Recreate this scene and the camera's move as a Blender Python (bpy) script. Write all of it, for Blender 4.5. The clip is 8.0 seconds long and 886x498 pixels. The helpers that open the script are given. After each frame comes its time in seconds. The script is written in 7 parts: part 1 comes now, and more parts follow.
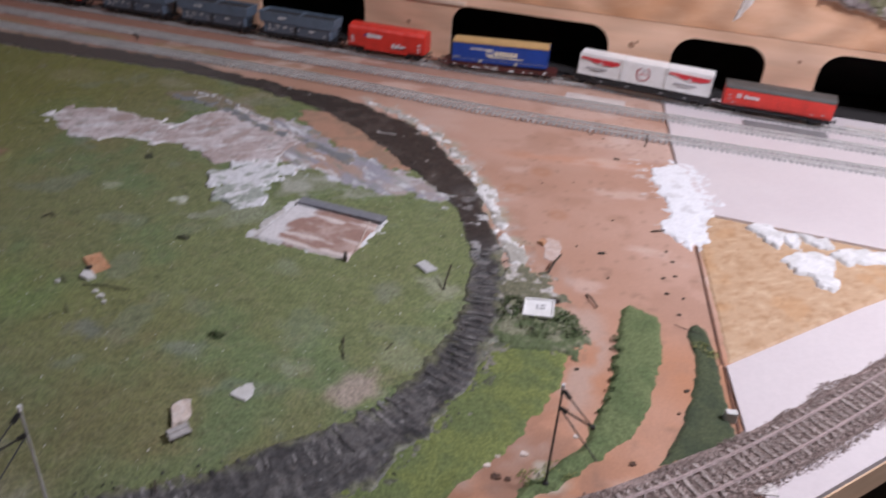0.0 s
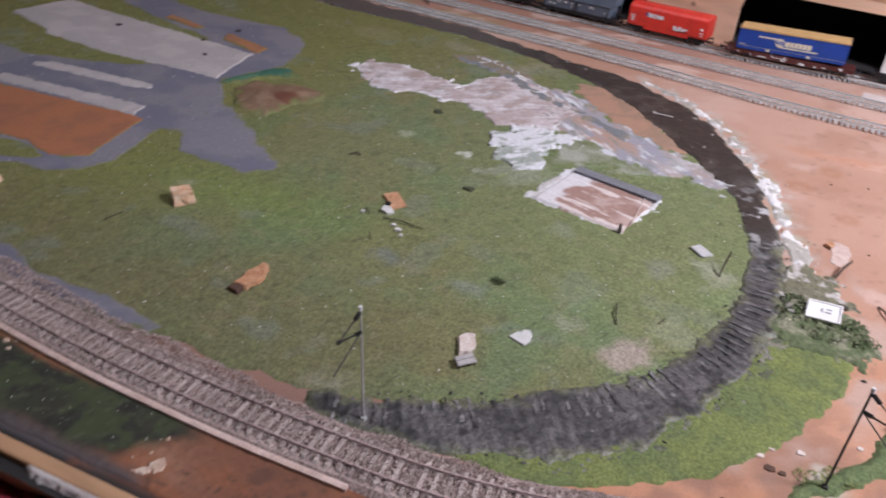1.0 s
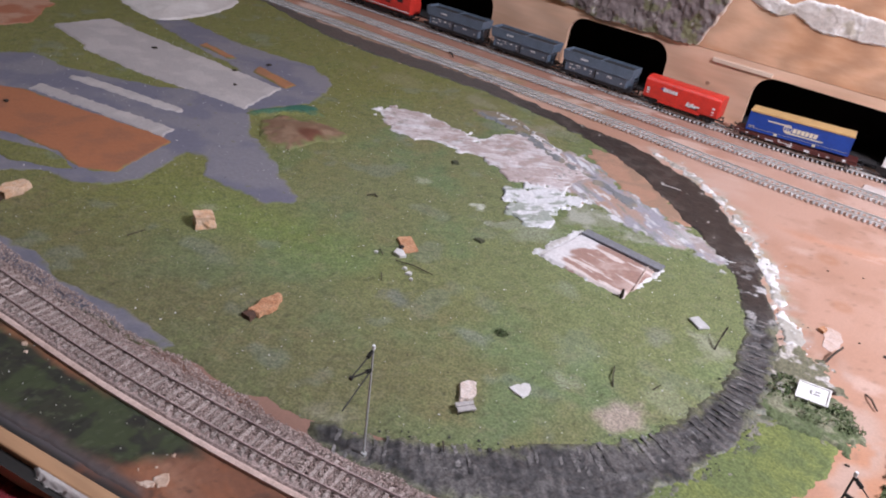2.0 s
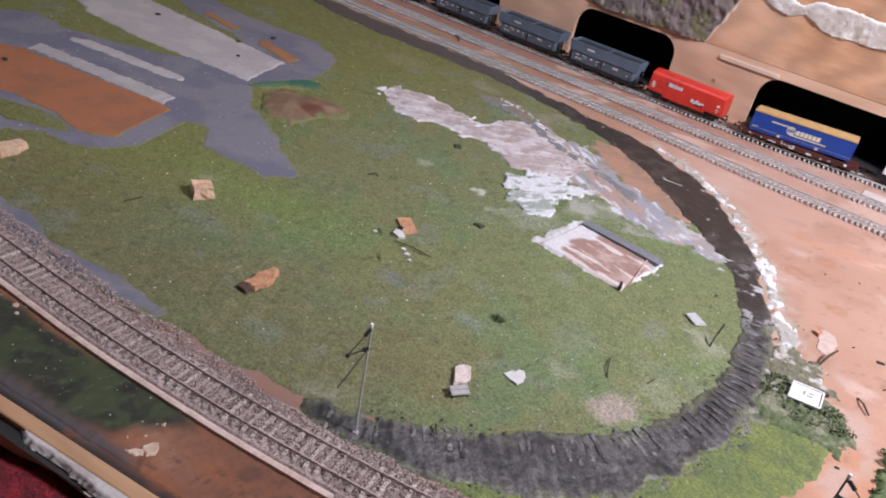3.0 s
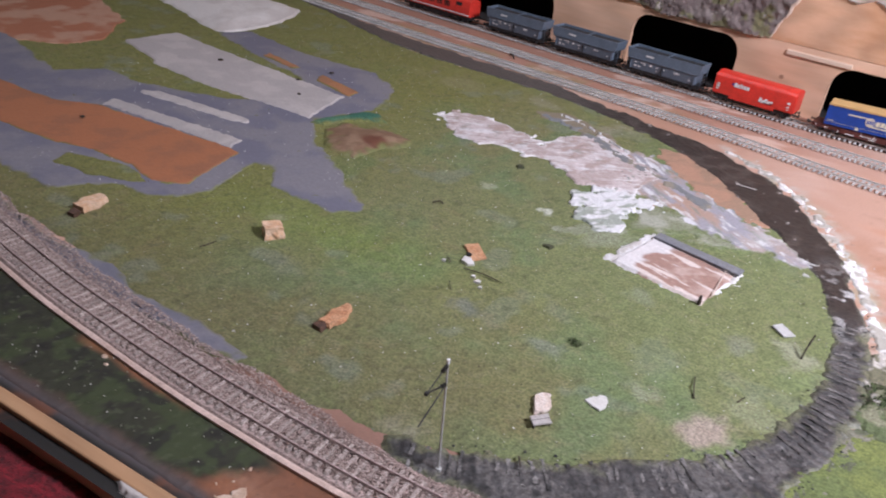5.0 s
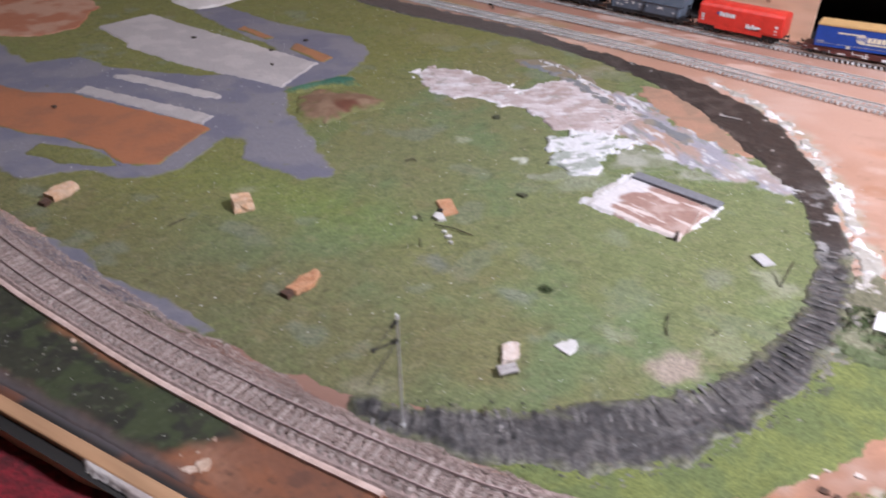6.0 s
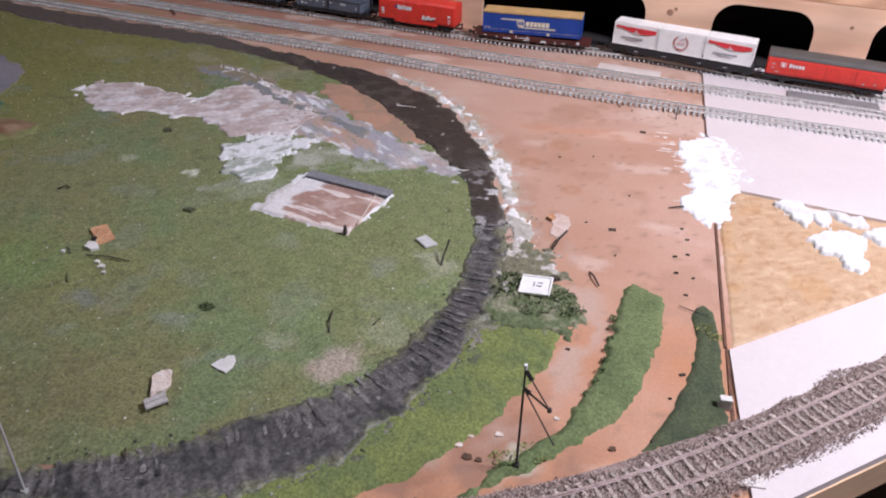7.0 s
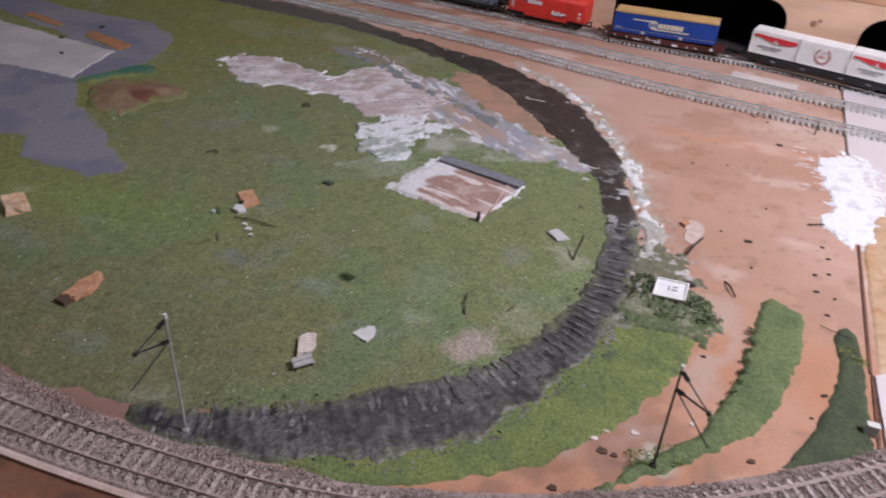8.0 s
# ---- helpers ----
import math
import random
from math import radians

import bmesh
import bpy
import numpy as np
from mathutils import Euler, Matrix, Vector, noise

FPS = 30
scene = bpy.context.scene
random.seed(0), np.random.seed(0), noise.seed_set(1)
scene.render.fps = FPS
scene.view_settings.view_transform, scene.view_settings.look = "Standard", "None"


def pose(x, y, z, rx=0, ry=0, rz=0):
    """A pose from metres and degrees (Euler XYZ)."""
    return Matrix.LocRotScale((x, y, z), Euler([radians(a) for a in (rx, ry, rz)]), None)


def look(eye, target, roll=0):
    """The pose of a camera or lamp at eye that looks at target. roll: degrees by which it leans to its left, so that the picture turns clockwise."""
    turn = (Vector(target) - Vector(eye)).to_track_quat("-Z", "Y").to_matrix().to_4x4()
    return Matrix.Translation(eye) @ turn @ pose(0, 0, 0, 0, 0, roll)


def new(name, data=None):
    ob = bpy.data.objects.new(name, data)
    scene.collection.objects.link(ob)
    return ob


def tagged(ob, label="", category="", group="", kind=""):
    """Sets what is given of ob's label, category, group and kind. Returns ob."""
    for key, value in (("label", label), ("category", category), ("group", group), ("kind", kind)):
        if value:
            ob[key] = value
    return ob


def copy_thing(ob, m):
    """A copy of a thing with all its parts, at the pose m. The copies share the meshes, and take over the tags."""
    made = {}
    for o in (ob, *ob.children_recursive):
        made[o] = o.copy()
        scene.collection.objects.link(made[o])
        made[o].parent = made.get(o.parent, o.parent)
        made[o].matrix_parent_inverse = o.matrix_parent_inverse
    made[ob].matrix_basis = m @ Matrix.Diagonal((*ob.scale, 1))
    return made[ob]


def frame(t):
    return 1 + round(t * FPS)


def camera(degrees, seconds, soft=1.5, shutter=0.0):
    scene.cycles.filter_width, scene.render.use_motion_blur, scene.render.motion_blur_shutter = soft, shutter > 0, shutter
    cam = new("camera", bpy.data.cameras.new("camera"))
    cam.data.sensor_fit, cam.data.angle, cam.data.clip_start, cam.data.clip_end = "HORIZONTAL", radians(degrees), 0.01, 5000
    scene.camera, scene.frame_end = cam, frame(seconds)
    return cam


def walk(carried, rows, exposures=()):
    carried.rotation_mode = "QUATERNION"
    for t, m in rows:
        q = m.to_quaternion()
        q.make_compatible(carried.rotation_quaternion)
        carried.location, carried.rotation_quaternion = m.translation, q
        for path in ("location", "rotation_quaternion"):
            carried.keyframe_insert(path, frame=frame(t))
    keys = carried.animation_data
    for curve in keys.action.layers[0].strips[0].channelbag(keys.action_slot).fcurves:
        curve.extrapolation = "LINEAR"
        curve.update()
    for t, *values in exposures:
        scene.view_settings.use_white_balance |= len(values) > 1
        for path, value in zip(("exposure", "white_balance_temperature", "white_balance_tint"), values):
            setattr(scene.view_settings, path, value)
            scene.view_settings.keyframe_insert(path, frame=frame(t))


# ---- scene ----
cam = camera(62.3, 8.0, soft=1.9, shutter=0.5)
PATH = [
    (0, (-0.03, 0.237, 0.345), (-0.129, 1.948, -0.686), 4.6),
    (0.3, (-0.046, 0.236, 0.339), (-0.223, 1.907, -0.747), 5.4),
    (0.5, (-0.067, 0.227, 0.338), (-0.327, 1.909, -0.712), 5.2),
    (0.6, (-0.063, 0.227, 0.342), (-0.517, 1.829, -0.765), 1.1),
    (0.7, (-0.066, 0.222, 0.346), (-0.544, 1.818, -0.761), 1.7),
    (0.8, (-0.068, 0.212, 0.345), (-0.613, 1.796, -0.748), 1.6),
    (1, (-0.08, 0.198, 0.34), (-0.707, 1.743, -0.765), 3.5),
    (1.5, (-0.084, 0.185, 0.348), (-0.721, 1.75, -0.722), 6.2),
    (2, (-0.086, 0.177, 0.353), (-0.736, 1.781, -0.65), 9.2),
    (3.5, (-0.094, 0.177, 0.344), (-0.699, 1.777, -0.692), 13.1),
    (4, (-0.092, 0.182, 0.347), (-0.724, 1.778, -0.68), 11.1),
    (4.5, (-0.098, 0.181, 0.347), (-0.784, 1.766, -0.662), 9.5),
    (4.7, (-0.1, 0.182, 0.352), (-0.829, 1.744, -0.664), 8.1),
    (5.8, (-0.088, 0.193, 0.348), (-0.924, 1.662, -0.721), 0.7),
    (6, (-0.06, 0.21, 0.344), (-0.877, 1.663, -0.76), -0.2),
    (6.2, (-0.04, 0.211, 0.337), (-0.782, 1.695, -0.78), 2.7),
    (6.5, (-0.02, 0.232, 0.333), (-0.661, 1.738, -0.817), 2.1),
    (6.7, (0.012, 0.247, 0.337), (-0.436, 1.852, -0.768), 2.2),
    (6.8, (0.023, 0.254, 0.333), (-0.353, 1.864, -0.792), 1.2),
    (7, (0.024, 0.255, 0.34), (-0.243, 1.907, -0.754), 2.1),
    (7.2, (0.018, 0.249, 0.341), (-0.278, 1.901, -0.747), 1.8),
    (7.5, (0.002, 0.237, 0.344), (-0.371, 1.857, -0.768), 1.9),
    (8, (-0.02, 0.235, 0.337), (-0.483, 1.83, -0.777), 3.8),
]
walk(cam, [(t, look(eye, target, roll)) for t, eye, target, roll in PATH],
     exposures=[(t, stops, 5920, 18) for t, stops in ((0, -0.32), (0.7, -0.03), (1.5, 0.34), (4.5, 0.42), (5.8, 0.58), (6.0, 0.6), (6.6, 0.33), (7.0, 0.03), (7.5, -0.23), (8.0, -0.17))])

# ---------------------------------------------------------------- light
world = bpy.data.worlds.new("room_world")
scene.world = world
world.use_nodes = True
world.node_tree.nodes["Background"].inputs[0].default_value = (1.0, 0.9, 0.8, 1)
world.node_tree.nodes["Background"].inputs[1].default_value = 0.25


def area_lamp(name, eye, target, size, watts, colour):
    data = bpy.data.lights.new(name, "AREA")
    data.shape, data.size, data.energy, data.color = "DISK", size, watts, colour
    ob = new(name, data)
    ob.matrix_world = look(eye, target)
    return ob


LAMP = (0.68, 0.66, 1.02)
area_lamp("pendant_light_bulb", LAMP, (0.1, 1.0, 0), 0.30, 34, (1.0, 0.965, 0.965))
# added fill without a lamp of its own, lifts the west side
area_lamp("west_fill_light", (-0.7, 0.80, 1.4), (-0.6, 1.0, 0), 0.6, 4, (1.0, 0.96, 0.95))


# ---------------------------------------------------------------- noise
def lattice(ix, iy, seed):
    n = (ix.astype(np.int64) * 374761393 + iy.astype(np.int64) * 668265263 + seed * 2147483647) & 0xFFFFFFFF
    n = ((n ^ (n >> 13)) * 1274126177) & 0xFFFFFFFF
    return ((n ^ (n >> 16)) & 0xFFFF) / 65535.0


def vnoise(x, y, size, seed=0):
    x, y = x / size, y / size
    ix, iy = np.floor(x), np.floor(y)
    fx, fy = x - ix, y - iy
    fx, fy = fx * fx * (3 - 2 * fx), fy * fy * (3 - 2 * fy)
    a, b = lattice(ix, iy, seed), lattice(ix + 1, iy, seed)
    c, d = lattice(ix, iy + 1, seed), lattice(ix + 1, iy + 1, seed)
    return (a * (1 - fx) + b * fx) * (1 - fy) + (c * (1 - fx) + d * fx) * fy


def fbm(x, y, size, seed=0, octaves=4):
    """Fractal noise about 0, within -1 and 1."""
    total, amp, norm = 0, 1.0, 0
    for k in range(octaves):
        total = total + amp * (vnoise(x + 7.1 * k, y - 3.3 * k, size / 2 ** k, seed + 17 * k) * 2 - 1)
        norm += amp
        amp *= 0.55
    return total / norm * 1.5


def sstep(lo, hi, v):
    v = np.clip((v - lo) / (hi - lo), 0, 1)
    return v * v * (3 - 2 * v)


def mixc(a, b, k):
    return a * (1 - k[:, None]) + np.asarray(b) * k[:, None]


# ---------------------------------------------------------------- materials
def nodes_of(name):
    m = bpy.data.materials.new(name)
    m.use_nodes = True
    return m, m.node_tree.nodes, m.node_tree.links


def noise_node(nt, lk, pos, size, detail=4.0, rough=0.6):
    n = nt.new("ShaderNodeTexNoise")
    n.inputs["Scale"].default_value = 1.0 / size
    n.inputs["Detail"].default_value = detail
    n.inputs["Roughness"].default_value = rough
    lk.new(pos, n.inputs["Vector"])
    return n.outputs["Fac"]


def mixer(nt, lk, a, b, fac, kind="MIX"):
    n = nt.new("ShaderNodeMix")
    n.data_type, n.blend_type = "RGBA", kind
    for value, slot in ((fac, 0), (a, 6), (b, 7)):
        if isinstance(value, bpy.types.NodeSocket):
            lk.new(value, n.inputs[slot])
        elif isinstance(value, float):
            n.inputs[slot].default_value = value
        else:
            n.inputs[slot].default_value = (*value, 1)
    return n.outputs[2]


def ramp(nt, lk, fac, lo, hi):
    n = nt.new("ShaderNodeMapRange")
    n.interpolation_type = "SMOOTHSTEP"
    n.inputs["From Min"].default_value, n.inputs["From Max"].default_value = lo, hi
    lk.new(fac, n.inputs["Value"])
    return n.outputs["Result"]


def surface(name, c1, c2=None, size=0.03, grain=0.0015, amount=0.25, rough=0.75, metal=0.0, bump=0.3, depth=0.0004,
            spots=None, spot_size=0.008, spot_at=0.66, paint=False, local=False, stretch=None, vary=0.0):
    """A worn matt surface: two tones at one scale, grain at another, spots of a third tone."""
    m, nt, lk = nodes_of(name)
    b = nt["Principled BSDF"]
    if local:
        pos = nt.new("ShaderNodeTexCoord").outputs["Object"]
    else:
        pos = nt.new("ShaderNodeNewGeometry").outputs["Position"]
    if stretch:
        mp = nt.new("ShaderNodeMapping")
        mp.inputs["Rotation"].default_value = (0, 0, radians(stretch[0]))
        mp.inputs["Scale"].default_value = stretch[1]
        lk.new(pos, mp.inputs["Vector"])
        pos = mp.outputs[0]
    if paint:
        at = nt.new("ShaderNodeAttribute")
        at.attribute_name = "paint"
        col = at.outputs["Color"]
    else:
        col = mixer(nt, lk, c1, c2 or c1, ramp(nt, lk, noise_node(nt, lk, pos, size, 5), 0.35, 0.65))
    fine = noise_node(nt, lk, pos, grain, 3, 0.7)
    dark = mixer(nt, lk, (1.0 - amount,) * 3, (1.0 + amount,) * 3, ramp(nt, lk, fine, 0.3, 0.7))
    col = mixer(nt, lk, col, dark, 1.0, "MULTIPLY")
    if spots:
        col = mixer(nt, lk, col, spots, ramp(nt, lk, noise_node(nt, lk, pos, spot_size, 4), spot_at, spot_at + 0.06))
    if vary:
        info = nt.new("ShaderNodeObjectInfo")
        col = mixer(nt, lk, col, mixer(nt, lk, (1.0 - vary,) * 3, (1.0 + vary,) * 3, info.outputs["Random"]), 1.0, "MULTIPLY")
    lk.new(col, b.inputs["Base Color"])
    b.inputs["Metallic"].default_value = metal
    rr = nt.new("ShaderNodeMapRange")
    rr.inputs["To Min"].default_value, rr.inputs["To Max"].default_value = max(0.05, rough - 0.12), min(1, rough + 0.1)
    lk.new(fine, rr.inputs["Value"])
    lk.new(rr.outputs[0], b.inputs["Roughness"])
    if bump:
        bp = nt.new("ShaderNodeBump")
        bp.inputs["Strength"].default_value, bp.inputs["Distance"].default_value = bump, depth
        lk.new(fine, bp.inputs["Height"])
        lk.new(bp.outputs[0], b.inputs["Normal"])
    return m


def wood(name, c1, c2, turn=0.0, along=(2.0, 26.0, 26.0), rough=0.55, local=False, amount=0.2):
    m, nt, lk = nodes_of(name)
    b = nt["Principled BSDF"]
    pos = nt.new("ShaderNodeTexCoord").outputs["Object"] if local else nt.new("ShaderNodeNewGeometry").outputs["Position"]
    mp = nt.new("ShaderNodeMapping")
    mp.inputs["Rotation"].default_value = (0, 0, radians(turn))
    mp.inputs["Scale"].default_value = along
    lk.new(pos, mp.inputs["Vector"])
    g = noise_node(nt, lk, mp.outputs[0], 1.0, 6, 0.65)
    w = nt.new("ShaderNodeTexWave")
    w.inputs["Scale"].default_value, w.inputs["Distortion"].default_value = 0.9, 9.0
    w.inputs["Detail"].default_value, w.inputs["Detail Scale"].default_value = 3, 0.8
    lk.new(mp.outputs[0], w.inputs["Vector"])
    col = mixer(nt, lk, c1, c2, ramp(nt, lk, g, 0.3, 0.7))
    col = mixer(nt, lk, col, mixer(nt, lk, (1.0 - amount,) * 3, (1.06,) * 3, w.outputs["Fac"]), 0.6, "MULTIPLY")
    blot = noise_node(nt, lk, pos, 0.09, 4)
    col = mixer(nt, lk, col, mixer(nt, lk, (0.86, 0.8, 0.76), (1.1, 1.08, 1.05), blot), 0.8, "MULTIPLY")
    lk.new(col, b.inputs["Base Color"])
    b.inputs["Roughness"].default_value = rough
    bp = nt.new("ShaderNodeBump")
    bp.inputs["Strength"].default_value, bp.inputs["Distance"].default_value = 0.2, 0.0004
    lk.new(g, bp.inputs["Height"])
    lk.new(bp.outputs[0], b.inputs["Normal"])
    return m


def gloss(name, colour, rough=0.4, metal=0.0, amount=0.12, grain=0.002):
    return surface(name, colour, tuple(c * 0.85 for c in colour), 0.02, grain, amount, rough, metal, 0.1, 0.0001, local=True)


M_BOARD = surface("stained_board", (0, 0, 0), grain=0.002, amount=0.08, rough=0.6, bump=0.12, depth=0.0002, paint=True)
M_FLOCK = surface("flock_grass", (0, 0, 0), grain=0.0021, amount=0.36, rough=0.95, bump=0.9, depth=0.0010, paint=True)
M_PAINT = surface("brushed_paint", (0, 0, 0), grain=0.003, amount=0.1, rough=0.7, bump=0.3, depth=0.0003, paint=True)
M_PLASTER = surface("dry_plaster", (0, 0, 0), grain=0.003, amount=0.1, rough=0.85, bump=0.6, depth=0.0007, paint=True)
M_BED = surface("black_trackbed", (0, 0, 0), grain=0.0022, amount=0.5, rough=0.52, bump=0.8, depth=0.0007, paint=True)
M_WHITEBOARD = surface("white_sheet", (0.55, 0.49, 0.495), (0.58, 0.525, 0.525), 0.2, 0.004, 0.03, 0.6, bump=0.08, depth=0.0002)
M_PLY = wood("plywood", (0.66, 0.42, 0.28), (0.76, 0.53, 0.39), 0, (3, 3, 30), 0.55)
M_PLYTOP = wood("mottled_plywood", (0.56, 0.30, 0.16), (0.76, 0.50, 0.34), 0, (5, 4, 17), 0.5, amount=0.35)
M_PLYPALE = wood("raw_plywood", (0.62, 0.42, 0.27), (0.72, 0.52, 0.36), 0, (3, 3, 30), 0.7)
M_PINE = wood("pine_strip", (0.36, 0.21, 0.11), (0.46, 0.30, 0.17), 0, (3, 60, 60), 0.6)
# near black for the added box that darkens the wall openings
M_VOID = surface("opening_darkness", (0.014, 0.012, 0.012), (0.018, 0.015, 0.015), rough=1.0, bump=0)
M_RAIL_OLD = surface("rusty_rail", (0.33, 0.25, 0.235), (0.39, 0.30, 0.285), 0.03, 0.002, 0.3, 0.6, 0.2, 0.1)
M_RAIL = surface("nickel_rail", (0.62, 0.61, 0.59), (0.70, 0.69, 0.67), 0.05, 0.002, 0.12, 0.42, 0.55, 0.1)
M_SLEEPER = surface("grey_sleeper", (0.36, 0.355, 0.35), (0.44, 0.435, 0.425), 0.01, 0.001, 0.2, 0.7, vary=0.2, bump=0.3)
M_SLEEPER_OLD = surface("weathered_sleeper", (0.325, 0.272, 0.248), (0.41, 0.348, 0.318), 0.006, 0.0012, 0.35, 0.85, vary=0.25, bump=0.4)
M_WHITE = surface("white_plastic", (0.78, 0.77, 0.76), (0.7, 0.69, 0.67), 0.02, 0.002, 0.05, 0.5, bump=0.05, local=True)
M_BLACK = gloss("black_plastic", (0.018, 0.018, 0.02), 0.5)
M_DARK = gloss("dark_metal", (0.03, 0.028, 0.027), 0.45, 0.2)
M_WALL = surface("room_wall_paint", (0.55, 0.5, 0.44), (0.58, 0.53, 0.47), 0.4, 0.01, 0.04, 0.9, bump=0.1)
M_FLOOR = surface("dark_floor", (0.05, 0.03, 0.02), (0.08, 0.05, 0.035), 0.2, 0.01, 0.2, 0.6, bump=0.1)
M_CARPET = surface("red_carpet_pile", (0.20, 0.008, 0.016), (0.08, 0.004, 0.008), 0.012, 0.003, 0.6, 1.0, bump=1.0, depth=0.003)


# ---------------------------------------------------------------- mesh helpers
def link_mesh(name, bm, material, parent=None, smooth=False):
    me = bpy.data.meshes.new(name)
    bm.to_mesh(me)
    bm.free()
    for p in me.polygons:
        p.use_smooth = smooth
    if material:
        me.materials.append(material)
    ob = new(name, me)
    if parent:
        ob.parent = parent
    return ob


def part(name, bm, material, parent, label="", smooth=False):
    ob = link_mesh(name, bm, material, parent, smooth)
    return tagged(ob, label) if label else ob


def empty(name, m, label, category, group=""):
    ob = new(name)
    ob.matrix_world = m
    ob.empty_display_size = 0.01
    return tagged(ob, label, category, group)


def add_box(bm, c, size, bevel=0.0, m=None, taper=1.0):
    made = bmesh.ops.create_cube(bm, size=1)["verts"]
    for v in made:
        k = taper if v.co.z > 0 else 1.0
        v.co = Vector((v.co.x * size[0] * k, v.co.y * size[1] * k, v.co.z * size[2]))
    if bevel:
        edges = list({e for v in made for e in v.link_edges})
        r = bmesh.ops.bevel(bm, geom=edges, offset=bevel, segments=2, affect="EDGES", profile=0.5)
        made = list({v for f in r["faces"] for v in f.verts} | {v for v in made if v.is_valid})
    for v in made:
        v.co += Vector(c)
        if m:
            v.co = m @ v.co
    return made


def box(c, size, bevel=0.0, m=None, taper=1.0):
    bm = bmesh.new()
    add_box(bm, c, size, bevel, m, taper)
    return bm


def add_rod(bm, a, b, r, sides=8, r2=None):
    a, b = Vector(a), Vector(b)
    d = b - a
    m = Matrix.Translation((a + b) / 2) @ d.to_track_quat("Z", "Y").to_matrix().to_4x4()
    bmesh.ops.create_cone(bm, cap_ends=True, segments=sides, radius1=r, radius2=r if r2 is None else r2, depth=d.length, matrix=m)


def rod(a, b, r, sides=8, r2=None):
    bm = bmesh.new()
    add_rod(bm, a, b, r, sides, r2)
    return bm


def prism(profile, x0, x1, axis="x", bevel=0.0):
    """A closed profile drawn out along an axis."""
    bm = bmesh.new()
    ends = []
    for x in (x0, x1):
        ends.append([bm.verts.new((x, u, v) if axis == "x" else (u, x, v) if axis == "y" else (u, v, x)) for u, v in profile])
    n = len(profile)
    for k in range(n):
        bm.faces.new((ends[0][k], ends[0][(k + 1) % n], ends[1][(k + 1) % n], ends[1][k]))
    bm.faces.new(ends[0][::-1])
    bm.faces.new(ends[1])
    bmesh.ops.recalc_face_normals(bm, faces=bm.faces)
    if bevel:
        bmesh.ops.bevel(bm, geom=bm.edges[:], offset=bevel, segments=2, affect="EDGES", profile=0.5)
    return bm


def resample(points, step):
    """A smooth line through plan points, at even steps: places and unit tangents."""
    p = np.array(points, float)
    p = np.vstack([2 * p[0] - p[1], p, 2 * p[-1] - p[-2]])
    out = []
    for k in range(1, len(p) - 2):
        t = np.linspace(0, 1, 24, endpoint=False)[:, None]
        a, b, c, d = p[k - 1], p[k], p[k + 1], p[k + 2]
        out.append(0.5 * (2 * b + (c - a) * t + (2 * a - 5 * b + 4 * c - d) * t ** 2 + (3 * b - a - 3 * c + d) * t ** 3))
    q = np.vstack(out + [p[-2][None]])
    s = np.concatenate([[0], np.cumsum(np.linalg.norm(np.diff(q, axis=0), axis=1))])
    at = np.arange(0, s[-1], step)
    xy = np.c_[np.interp(at, s, q[:, 0]), np.interp(at, s, q[:, 1])]
    tan = np.gradient(xy, axis=0)
    return xy, tan / np.linalg.norm(tan, axis=1)[:, None]


def sweep(xy, tan, profile, name, material, parent, smooth=False):
    """A profile (offset to the left, height) drawn along a plan line."""
    nrm = np.c_[-tan[:, 1], tan[:, 0]]
    n, k = len(xy), len(profile)
    verts = [(x + nx * u, y + ny * u, v) for (x, y), (nx, ny) in zip(xy, nrm) for u, v in profile]
    faces = [(i * k + j, i * k + (j + 1) % k, (i + 1) * k + (j + 1) % k, (i + 1) * k + j) for i in range(n - 1) for j in range(k)]
    faces += [tuple(range(k))[::-1], tuple((n - 1) * k + j for j in range(k))]
    me = bpy.data.meshes.new(name)
    me.from_pydata(verts, [], faces)
    me.materials.append(material)
    for p in me.polygons:
        p.use_smooth = smooth
    ob = new(name, me)
    ob.parent = parent
    return ob


def side(px, py, poly):
    """Signed distance to a closed outline, positive inside."""
    d2 = np.full(px.shape, 1e9)
    inside = np.zeros(px.shape, bool)
    n = len(poly)
    for k in range(n):
        (ax, ay), (bx, by) = poly[k], poly[(k + 1) % n]
        ex, ey = bx - ax, by - ay
        t = np.clip(((px - ax) * ex + (py - ay) * ey) / max(ex * ex + ey * ey, 1e-12), 0, 1)
        d2 = np.minimum(d2, (px - ax - t * ex) ** 2 + (py - ay - t * ey) ** 2)
        if ay != by:
            inside ^= ((ay > py) != (by > py)) & (px < ex * (py - ay) / (by - ay) + ax)
    return np.where(inside, 1, -1) * np.sqrt(d2)


def along(px, py, line):
    """Distance from an open line, and the way along it."""
    best, s_at, s0 = np.full(px.shape, 1e9), np.zeros(px.shape), 0.0
    for (ax, ay), (bx, by) in zip(line[:-1], line[1:]):
        ex, ey = bx - ax, by - ay
        l = math.hypot(ex, ey)
        t = np.clip(((px - ax) * ex + (py - ay) * ey) / (l * l), 0, 1)
        d = np.hypot(px - ax - t * ex, py - ay - t * ey)
        s_at = np.where(d < best, s0 + t * l, s_at)
        best = np.minimum(best, d)
        s0 += l
    return best, s_at


def relief(x, y):
    """The gentle unevenness of the scenery."""
    return 0.0009 + 0.0005 * fbm(x, y, 0.09, 5, 3)


def band(line, width):
    """An outline round an open line, width to each side."""
    xy, tan = resample(line, 0.006)
    nrm = np.c_[-tan[:, 1], tan[:, 0]]
    return np.vstack([xy + nrm * width, (xy - nrm * width)[::-1]]).tolist()


